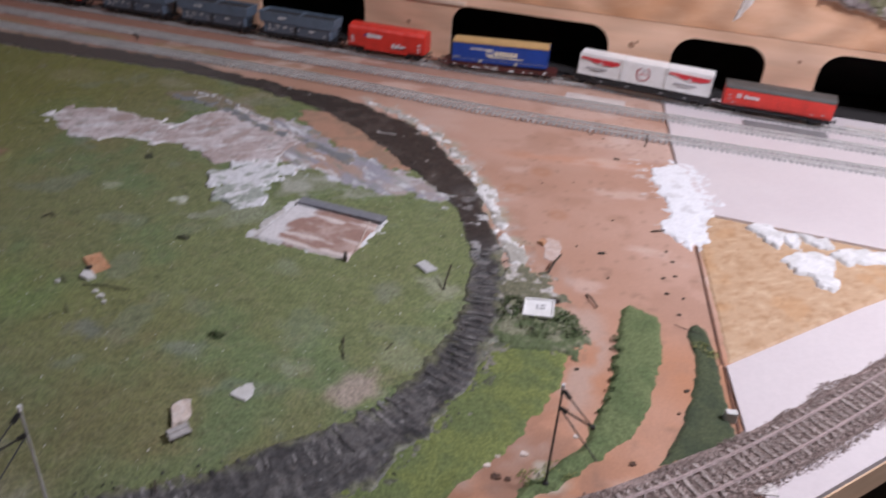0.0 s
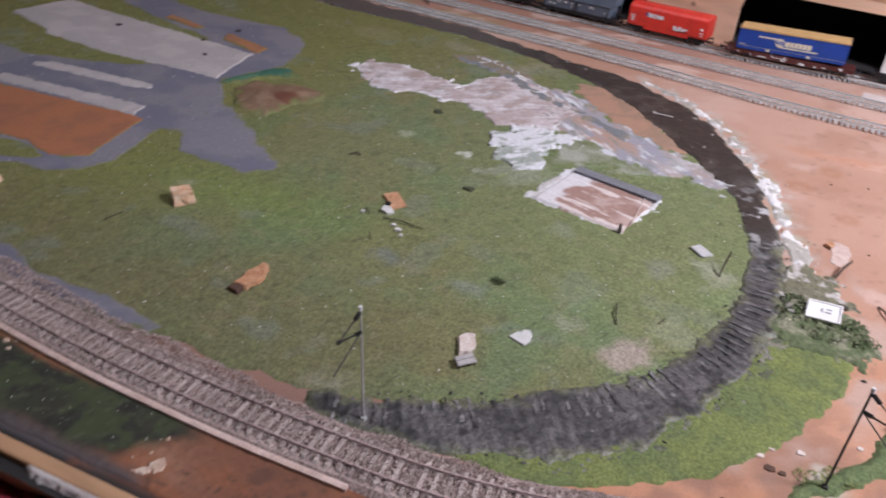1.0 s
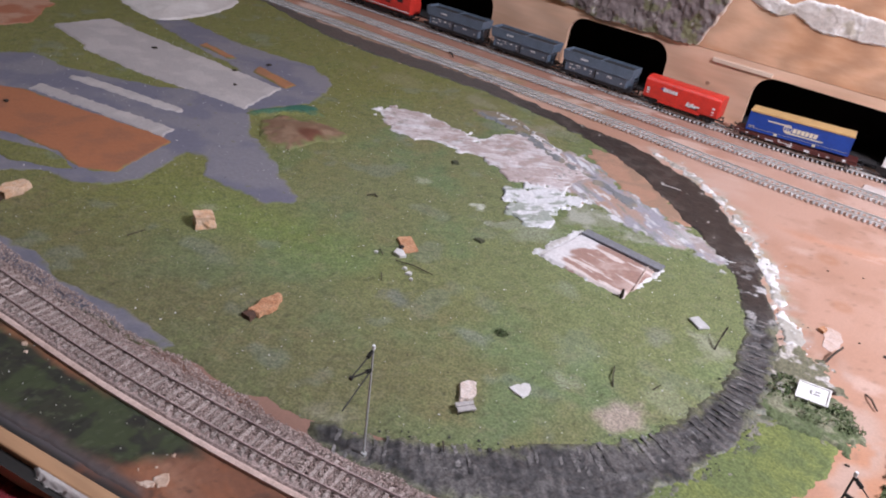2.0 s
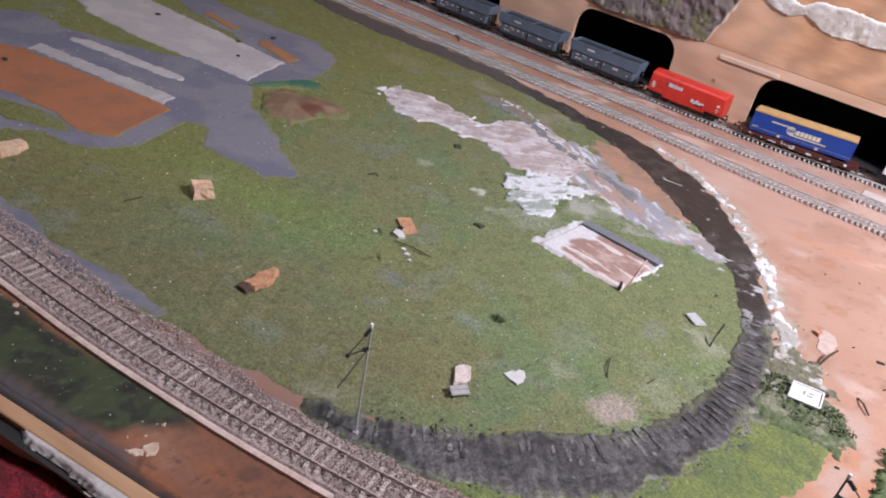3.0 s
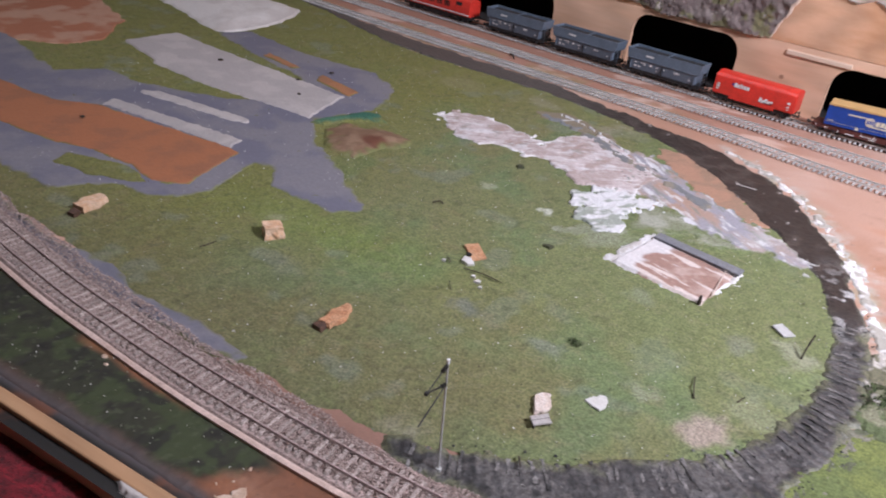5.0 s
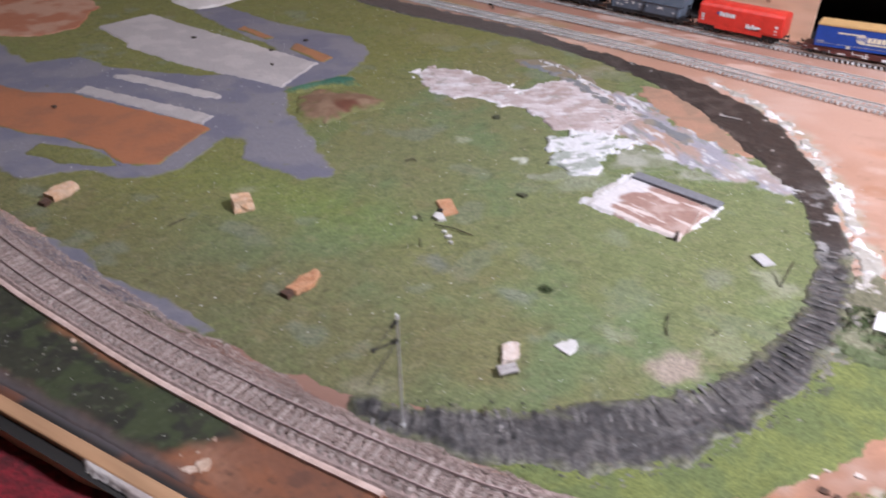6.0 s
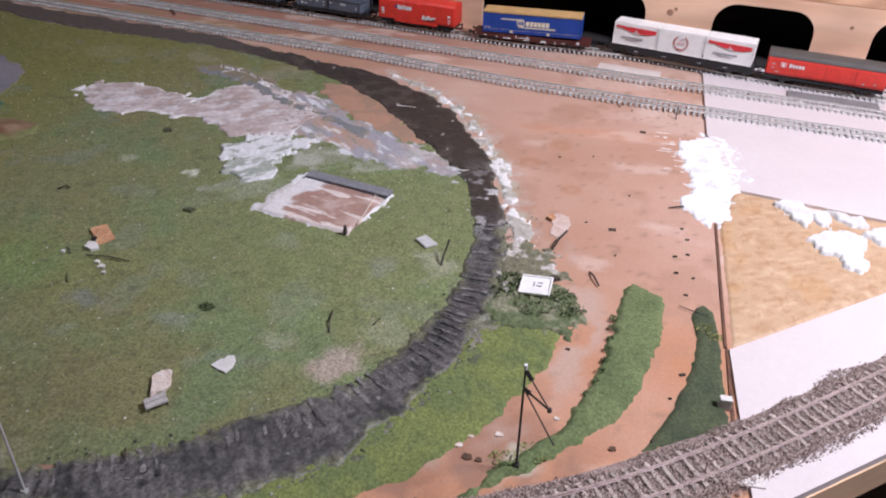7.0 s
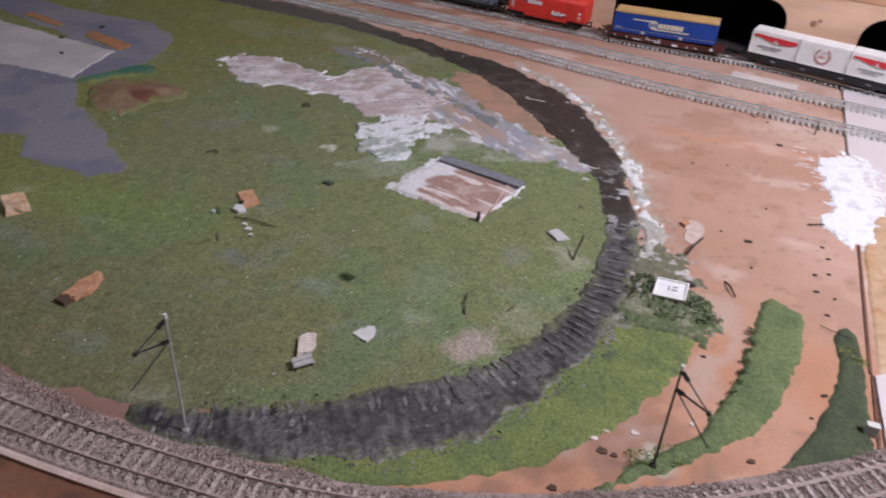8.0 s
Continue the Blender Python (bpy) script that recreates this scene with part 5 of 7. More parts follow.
def hopper_wagon(x):
    w = empty("hopper_wagon", on_siding(x), "blue grey hopper wagon with open top on the siding", "wagon", "hopper wagons")
    length = 0.128
    running_gear(w, 0.134, (-0.052, -0.034, 0.034, 0.052), M_BLACK, 0.0108)
    # lower chute body, then the flared upper box with a rim, open above a dark load
    part("lower_body", prism([(-0.0125, 0.0105), (-0.0152, 0.026), (0.0152, 0.026), (0.0125, 0.0105)], -0.058, 0.058, "x", 0.0006), M_HOPPER, w)
    bm = bmesh.new()
    rings = []
    for z, hx, hy in ((0.0255, 0.0590, 0.0152), (0.030, 0.0635, 0.0162), (0.0418, 0.0650, 0.0166), (0.0430, 0.0655, 0.0171), (0.0435, 0.0652, 0.0168), (0.0435, 0.0632, 0.0150), (0.0395, 0.0625, 0.0148)):
        rings.append([bm.verts.new((sx * hx, sy * hy, z)) for sx, sy in ((-1, -1), (1, -1), (1, 1), (-1, 1))])
    for a, b in zip(rings[:-1], rings[1:]):
        for k in range(4):
            bm.faces.new((a[k], a[(k + 1) % 4], b[(k + 1) % 4], b[k]))
    bm.faces.new(rings[0][::-1])
    part("upper_body", bm, M_HOPPER, w)
    part("load", box((0, 0, 0.0375), (0.126, 0.0298, 0.005), 0.0004), M_HOPPERIN, w, "dark load inside the hopper")
    part("cross_brace", box((0.004, 0, 0.0424), (0.0024, 0.0305, 0.0012), 0.0002), M_HOPPER, w)
    part("waist_rail", box((0, -0.0162, 0.0283), (0.124, 0.0010, 0.0012), 0.0002), M_HOPPER, w)
    for xx in (-0.056, 0.056):
        part("side_post", box((xx, -0.0148, 0.019), (0.0012, 0.0016, 0.016), 0.0002), M_HOPPER, w)
    part("door_lever", box((0.0, -0.0156, 0.0185), (0.0015, 0.0020, 0.014), 0.0003), M_BLACK, w)
    for sx in (-1, 1):
        bm = bmesh.new()
        for yy in (-0.010, 0.010):
            add_rod(bm, (sx * 0.0655, yy, 0.011), (sx * 0.0645, yy, 0.036), 0.0005, 6)
        for zz in (0.015, 0.020, 0.025, 0.030):
            add_rod(bm, (sx * 0.0652, -0.010, zz), (sx * 0.0652, 0.010, zz), 0.0004, 6)
        part("end_ladder", bm, M_HOPPER, w)
        part("platform", box((sx * 0.062, 0, 0.0118), (0.010, 0.026, 0.0009), 0.0002), M_BLACK, w)
    part("emblem", rod((-0.029, -0.0166, 0.0362), (-0.029, -0.0172, 0.0362), 0.0017, 12), M_PRINT, w)
    mark(w, -0.0215, 0.0362, 0.010, 0.0028, -0.0172, M_PRINT)
    for mx, mz, mw, mh in ((-0.047, 0.0225, 0.006, 0.0014), (-0.048, 0.0165, 0.004, 0.0025), (-0.041, 0.0160, 0.005, 0.0016), (-0.034, 0.0232, 0.009, 0.0012), (-0.032, 0.0200, 0.005, 0.0010), (-0.020, 0.0220, 0.004, 0.0032),
                           (-0.009, 0.0215, 0.004, 0.0014), (0.004, 0.0215, 0.003, 0.0012), (0.026, 0.0225, 0.009, 0.0010), (0.026, 0.0205, 0.010, 0.0010), (0.048, 0.017, 0.0022, 0.0022), (-0.009, 0.0165, 0.003, 0.001)):
        mark(w, mx, mz, mw, mh, -0.0152 + (mz - 0.026) * -0.17 - 0.0004 + 0.0, M_PRINT)
    return w


first = hopper_wagon(-0.352)
for x in (-0.499, -0.646):
    copy_thing(first, on_siding(x))


def hood_wagon(x):
    w = empty("hood_wagon", on_siding(x), "bright red covered hood wagon on the siding", "wagon")
    running_gear(w, 0.120, (-0.048, -0.033, 0.033, 0.048), M_BLACK, 0.0112)
    prof = [(-0.0158, 0.0120), (-0.0168, 0.0150), (-0.0168, 0.034), (-0.0162, 0.0385), (-0.0135, 0.0422), (-0.008, 0.0445), (0, 0.0453), (0.008, 0.0445), (0.0135, 0.0422), (0.0162, 0.0385), (0.0168, 0.034), (0.0168, 0.0150), (0.0158, 0.0120)]
    part("hood", prism(prof, -0.0615, 0.0615, "x", 0.0005), M_RED, w, "bright red ribbed tarpaulin hood")
    for k in range(7):
        xx = -0.045 + 0.015 * k
        rib = [(u * 1.012, v + 0.0003) for u, v in prof[2:-2]]
        bm = bmesh.new()
        a = [bm.verts.new((xx - 0.0006, u, v)) for u, v in rib]
        b = [bm.verts.new((xx + 0.0006, u, v)) for u, v in rib]
        for p, q, r2, s2 in zip(a[:-1], a[1:], b[1:], b[:-1]):
            bm.faces.new((p, q, r2, s2))
        bmesh.ops.solidify(bm, geom=bm.faces[:], thickness=0.0003)
        part("hoop", bm, M_RED, w)
    for sx in (-1, 1):
        part("end_wall", box((sx * 0.0617, 0, 0.027), (0.0012, 0.0300, 0.029), 0.0005), M_RED, w)
    part("side_sill", box((0, -0.0160, 0.0113), (0.070, 0.0012, 0.0050), 0.0003), M_RED, w)
    # emblem and lettering as plain bars
    mark(w, -0.0335, 0.0315, 0.004, 0.0032, -0.0174, gloss("blue_print", (0.03, 0.05, 0.25), 0.5), slant=0.002)
    for k, (mw, mh) in enumerate(((0.0038, 0.0066), (0.0034, 0.0052), (0.0015, 0.0064), (0.0015, 0.0064), (0.0015, 0.0052), (0.0038, 0.0052), (0.0036, 0.0052))):
        mark(w, -0.0285 + (0, 0.0042, 0.0075, 0.0097, 0.0119, 0.0152, 0.0195)[k], 0.0300 + (mh - 0.0042) / 2, mw, mh, -0.0174, M_PRINT, "lettering")
    for mx, mz, mw, mh in ((0.012, 0.0205, 0.004, 0.0062), (0.016, 0.0190, 0.003, 0.0050), (0.020, 0.0208, 0.004, 0.0055), (0.0245, 0.0195, 0.004, 0.0040), (0.029, 0.0205, 0.005, 0.0025)):
        mark(w, mx, mz, mw, mh, -0.0174, M_PRINT, "emblem_stroke", 0.001)
    mark(w, 0.0205, 0.0172, 0.020, 0.0013, -0.01735, M_BLACK, "emblem_shadow")
    for mx, mz, mw, mh in ((-0.0545, 0.027, 0.005, 0.0016), (-0.0545, 0.0235, 0.0045, 0.003), (-0.0545, 0.0195, 0.005, 0.0014), (0.0535, 0.026, 0.004, 0.003), (0.0535, 0.0205, 0.004, 0.002), (0.0535, 0.0165, 0.0035, 0.001)):
        mark(w, mx, mz, mw, mh, -0.01735, M_PRINT)
    return w


hood_wagon(-0.204)


def container_box(parent, name, x0, x1, z0, h, side_mat, roof_mat, width=0.0285, label=""):
    """A box with corner posts, side ribs and a roof of its own."""
    xc, l = (x0 + x1) / 2, x1 - x0
    body = part(name, box((xc, 0, z0 + h / 2), (l, width, h), 0.0006), side_mat, parent, label)
    part("roof", box((xc, 0, z0 + h + 0.0004), (l - 0.0006, width - 0.0006, 0.0012), 0.0004), roof_mat, body)
    for sx in (x0 + 0.0010, x1 - 0.0010):
        for sy in (-1, 1):
            part("corner_post", box((sx, sy * (width / 2), z0 + h / 2), (0.0018, 0.0012, h), 0.0002), side_mat, body)
    for sy in (-1, 1):
        part("bottom_rail", box((xc, sy * width / 2, z0 + 0.0008), (l, 0.0012, 0.0016), 0.0002), side_mat, body)
    return body


def blue_container_wagon(x):
    w = empty("container_wagon", on_siding(x, 0.96), "maroon flat wagon carrying a blue swap body with ochre roof", "wagon", "container wagons")
    running_gear(w, 0.180, (-0.077, -0.059, 0.059, 0.077), M_MAROON, 0.0108, 0.031)
    for sy in (-1, 1):
        part("side_beam", box((0, sy * 0.0150, 0.0080), (0.100, 0.0016, 0.0062), 0.0004), M_MAROON, w)
    part("deck", box((0, 0, 0.0114), (0.178, 0.029, 0.0012), 0.0003), M_MAROON, w)
    c = container_box(w, "swap_body", -0.0748, 0.0748, 0.0122, 0.0298, M_BLUE, M_OCHRE, 0.0292, "deep blue swap body with ochre roof")
    part("roof_edge", box((0, -0.0149, 0.0413), (0.150, 0.0014, 0.0028), 0.0004), M_OCHRE, c)
    y = -0.0153
    part("emblem", rod((-0.016, -0.0146, 0.0276), (-0.016, y, 0.0276), 0.0062, 20), M_PRINTCREAM, c)
    for k, mx in enumerate((-0.0195, -0.0160, -0.0125)):
        mark(c, mx, 0.0276, 0.0024, 0.0046, y - 0.0003, M_BLUE, "lettering", 0.0005)
    for k in range(6):
        mark(c, -0.0062 + 0.0060 * k, 0.0276, 0.0050, 0.0066, y, M_PRINTCREAM, "lettering", 0.0006)
    mark(c, -0.030, 0.0322, 0.034, 0.0018, y, M_PRINTCREAM, "emblem_stripe", 0.001)
    mark(c, 0.010, 0.0220, 0.052, 0.0018, y, M_PRINTCREAM, "emblem_stripe", 0.001)
    mark(c, 0.0, 0.0168, 0.146, 0.0005, y, M_PRINTGREY, "side_line")
    mark(c, -0.067, 0.0190, 0.009, 0.0014, y, M_PRINTGREY)
    for mx in (-0.030, 0.026):
        mark(c, mx, 0.0145, 0.0046, 0.0034, y, M_PRINTCREAM)
    for mx, mz, mw, mh in ((-0.084, 0.0098, 0.003, 0.001), (-0.070, 0.0085, 0.004, 0.0012), (-0.052, 0.0075, 0.0014, 0.0026), (-0.036, 0.0068, 0.012, 0.0014), (-0.012, 0.0088, 0.022, 0.0009), (-0.022, 0.0105, 0.0012, 0.004), (-0.004, 0.0105, 0.0012, 0.004),
                           (-0.006, 0.0065, 0.008, 0.0012), (0.020, 0.0070, 0.008, 0.0030), (0.038, 0.0070, 0.0018, 0.003), (0.050, 0.0080, 0.005, 0.0010), (0.072, 0.0100, 0.004, 0.0034)):
        mark(w, mx, mz, mw, mh, -0.0162, M_PRINT)
    # the body sits askew, one end propped up on the deck
    c.matrix_local = pose(0, 0.001, 0.0022, 0, -1.1, 0.8)
    return w


blue_container_wagon(-0.0300)


def word(parent, text, size, x, z, y, material, name="lettering"):
    cu = bpy.data.curves.new(name, "FONT")
    cu.body, cu.size, cu.align_x, cu.align_y, cu.extrude = text, size, "CENTER", "CENTER", 0.0001
    tmp = bpy.data.objects.new(name, cu)
    me = bpy.data.meshes.new_from_object(tmp)
    bpy.data.objects.remove(tmp)
    me.transform(pose(x, y, z, 90, 0, 0))
    me.materials.clear()
    me.materials.append(material)
    ob = new(name, me)
    ob.parent = parent
    return ob


def white_container_wagon(x):
    w = empty("container_wagon", on_siding(x, 0.975), "black flat wagon carrying three white containers", "wagon", "container wagons")
    running_gear(w, 0.204, (-0.090, -0.070, 0.070, 0.090), M_BLACK, 0.0108, 0.031)
    for sy in (-1, 1):
        part("side_beam", box((0, sy * 0.0150, 0.0085), (0.150, 0.0016, 0.0072), 0.0004), M_BLACK, w)
    part("deck", box((0, 0, 0.0130), (0.202, 0.029, 0.0042), 0.0003), M_BLACK, w)
    y = -0.0150
    for k in range(3):
        x0 = -0.0972 + 0.0650 * k
        c = container_box(w, "container", x0, x0 + 0.0644, 0.0152, 0.0300, M_WHITE, M_WHITE, 0.0284, "white container")
        xc = x0 + 0.0322
        if k == 1:
            for j in range(26):
                a = math.radians(125) + math.radians(290) * j / 25
                bm = bmesh.new()
                bmesh.ops.create_uvsphere(bm, u_segments=6, v_segments=4, radius=0.0012)
                bm.transform(pose(xc + 0.0092 * math.cos(a), y, 0.0307 + 0.0092 * math.sin(a), 0, -math.degrees(a) + 60, 0) @ Matrix.Diagonal((0.75, 0.2, 1.3, 1)))
                part("wreath_leaf", bm, M_PRINTRED if j % 2 else M_PRINTGREY, c)
            word(c, "10", 0.0052, xc, 0.0357, y - 0.0001, M_PRINTGREY)
            word(c, "Jahre", 0.0046, xc, 0.0307, y - 0.0001, M_PRINTRED)
        else:
            # a red swoosh with a small white tower in it
            bm = bmesh.new()
            pts = [(-0.029, 0.0412), (0.029, 0.0402), (0.029, 0.0360), (0.018, 0.0333), (0.002, 0.0328), (-0.010, 0.0350), (-0.020, 0.0378), (-0.029, 0.0385)]
            a = [bm.verts.new((xc + u, y - 0.0002, v)) for u, v in pts]
            b = [bm.verts.new((xc + u, y + 0.0004, v)) for u, v in pts]
            bm.faces.new(a)
            for q in range(len(pts)):
                bm.faces.new((a[q], b[q], b[(q + 1) % len(pts)], a[(q + 1) % len(pts)]))
            bmesh.ops.recalc_face_normals(bm, faces=bm.faces)
            part("emblem", bm, M_PRINTRED, c)
            mark(c, xc + 0.001, 0.0355, 0.0014, 0.0046, y - 0.0005, M_PRINT, "emblem_tower")
            mark(c, xc + 0.001, 0.0338, 0.007, 0.0016, y - 0.0005, M_PRINT, "emblem_tower")
            mark(c, xc - 0.004, 0.0262, 0.032, 0.0024, y, M_PRINTGREY, "lettering")
            mark(c, xc - 0.004, 0.0228, 0.020, 0.0008, y, M_PRINTGREY, "lettering")
    for mx in (-0.06, -0.02, 0.03, 0.065):
        mark(w, mx, 0.009, 0.006, 0.0012, -0.0162, M_PRINTGREY)
    return w


white_container_wagon(0.1795)


def sliding_wall_wagon(x):
    w = empty("sliding_wall_wagon", on_siding(x, 0.95), "traffic red sliding wall wagon with grey roof", "wagon")
    running_gear(w, 0.150, (-0.050, 0.050), M_BLACK, 0.0112)
    side_prof = [(-0.0150, 0.0118), (-0.0166, 0.0150), (-0.0166, 0.0320), (-0.0150, 0.0360), (0.0150, 0.0360), (0.0166, 0.0320), (0.0166, 0.0150), (0.0150, 0.0118)]
    part("body", prism(side_prof, -0.074, 0.074, "x", 0.0005), M_REDCARGO, w, "traffic red sliding walls")
    roof = [(-0.0156, 0.0352), (-0.0140, 0.0385), (-0.0085, 0.0412), (0, 0.0422), (0.0085, 0.0412), (0.0140, 0.0385), (0.0156, 0.0352)]
    part("roof", prism(roof, -0.0752, 0.0752, "x", 0.0004), M_ROOF, w, "grey brown rounded roof")
    part("roof_rail", box((0, -0.0157, 0.0350), (0.148, 0.0010, 0.0014), 0.0003), M_ROOF, w)
    for sx in (-1, 1):
        part("end_wall", box((sx * 0.0744, 0, 0.0240), (0.0012, 0.0290, 0.0235), 0.0005), M_REDCARGO, w)
    for xx in (-0.037, 0.0, 0.037):
        part("wall_joint", box((xx, -0.0166, 0.0235), (0.0006, 0.0006, 0.0165), 0.0001), gloss("dark_red_plastic", (0.3, 0.015, 0.012), 0.5), w)
    part("step", box((0, -0.0150, 0.0085), (0.090, 0.0014, 0.0030), 0.0003), M_BLACK, w)
    y = -0.0171
    mark(w, -0.0535, 0.0262, 0.0075, 0.0058, y, M_PRINT, "emblem")
    mark(w, -0.0535, 0.0262, 0.0058, 0.0042, y - 0.0003, M_REDCARGO, "emblem_field")
    mark(w, -0.0535, 0.0262, 0.0030, 0.0036, y - 0.0005, M_PRINT, "emblem_field")
    for k in range(5):
        mark(w, -0.0445 + 0.0040 * k, 0.0262 - (0.0004 if k else 0), 0.0031, 0.0040 if k else 0.0052, y, M_PRINT, "lettering")
    for mx, mz in ((-0.066, 0.026), (-0.066, 0.021), (-0.060, 0.0165), (0.062, 0.018), (0.048, 0.017)):
        mark(w, mx, mz, 0.0040, 0.0012, y, M_PRINTGREY)
    return w


sliding_wall_wagon(0.3555)


def locomotive(x):
    w = empty("locomotive", on_siding(x), "red and black diesel locomotive at the head of the train", "locomotive")
    running_gear(w, 0.176, (-0.072, -0.056, 0.056, 0.072), M_BLACK, 0.0125, 0.032)
    part("fuel_tank", box((0, 0, 0.0072), (0.066, 0.027, 0.0085), 0.0012), M_BLACK, w)
    part("body", prism([(-0.0165, 0.013), (-0.0170, 0.030), (-0.0150, 0.041), (-0.007, 0.0445), (0.007, 0.0445), (0.0150, 0.041), (0.0170, 0.030), (0.0165, 0.013)], -0.087, 0.087, "x", 0.0010), M_REDCARGO, w)
    part("side_stripe", box((0, -0.0169, 0.0165), (0.172, 0.0008, 0.0018), 0.0002), M_PRINT, w, "white side stripe")
    for xx in (-0.06, 0.06):
        part("cab_window", box((xx, -0.0164, 0.0345), (0.014, 0.0010, 0.0070), 0.0006), M_BLACK, w)
    for xx in (-0.03, -0.01, 0.01, 0.03):
        bm = bmesh.new()
        for q in range(6):
            add_box(bm, (xx, -0.0168, 0.0255 + 0.0017 * q), (0.014, 0.0008, 0.0009))
        part("grille", bm, M_DARK, w)
    part("roof_fan", rod((0, 0, 0.0440), (0, 0, 0.0456), 0.008, 20), M_ROOF, w)
    return w


locomotive(-0.835)
bm = bmesh.new()
add_box(bm, (0, 0, 0.0012), (0.108, 0.028, 0.0024), 0.0005)
bm.transform(pose(0.362, 1.2115, 0.0022, 0, 0, -11))
tagged(link_mesh("siding_plate", bm, surface("grey_plate", (0.15, 0.145, 0.15), (0.19, 0.185, 0.185), 0.03, 0.002, 0.15, 0.6)), "dark grey plate lying between the sidings", "plate")
for q, (cx, cy, lx) in enumerate(((0.11, 1.262, 0.085), (0.50, 1.235, 0.09))):
    bm = bmesh.new()
    add_box(bm, (0, 0, 0.0008), (lx, 0.026, 0.0016), 0.0004)
    bm.transform(pose(cx, cy, 0.0014 if q == 0 else 0.0023, 0, 0, -11.5))
    tagged(link_mesh("card_strip", bm, surface("pale_card", (0.5, 0.44, 0.41), (0.56, 0.5, 0.47), 0.03, 0.002, 0.08, 0.7)), "pale grey card strip lying between the sidings", "card")


# ---------------------------------------------------------------- catenary masts
M_POLE = gloss("grey_mast", (0.42, 0.43, 0.42), 0.4, 0.3)
M_ARM = gloss("black_arm", (0.014, 0.014, 0.015), 0.5)


def catenary_mast(foot, lean, out, pole_mat, label):
    m = empty("catenary_mast", pose(foot[0], foot[1], 0.0018), label, "mast", "catenary masts")
    top = Vector((lean[0], lean[1], 0.081))
    o = Vector((out[0], out[1], 0))
    part("pole", rod((0, 0, 0), top, 0.0008, 10, 0.0006), pole_mat, m)
    part("cap", rod(top - Vector((0, 0, 0.002)), top + Vector((0, 0, 0.0010)), 0.0010, 10), M_PRINT, m)
    bm = bmesh.new()
    add_box(bm, (0, 0, 0.0016), (0.0034, 0.0034, 0.0034), 0.0006)
    part("foot", bm, pole_mat, m)
    joint = top * 0.80
    tip = top * 0.975 + o
    part("tie_rod", rod(top * 0.97, tip, 0.0004, 6), M_ARM, m)
    part("strut", rod(joint, tip, 0.0006, 6), M_ARM, m)
    part("steady_arm", rod(joint, joint + o * 1.28 - Vector((0, 0, 0.002)), 0.00042, 6), M_ARM, m)
    for p, d in ((top * 0.97, tip - top * 0.97), (joint, tip - joint)):
        d = d.normalized()
        bm = bmesh.new()
        for q in range(4):
            add_rod(bm, p + d * (0.002 + 0.0016 * q), p + d * (0.0028 + 0.0016 * q), 0.0013, 8)
        part("insulator", bm, M_ARM, m)
    part("clamp", box(tuple(tip), (0.0022, 0.0022, 0.0022), 0.0004), M_ARM, m)
    return m


catenary_mast((-0.2375, 0.474), (-0.0050, 0.007), (0.003, -0.029), M_POLE, "grey catenary mast with black cantilever by the trackbed")
catenary_mast((0.0245, 0.547), (-0.0015, -0.003), (0.014, -0.027), M_ARM, "dark catenary mast with black cantilever by the green strip")


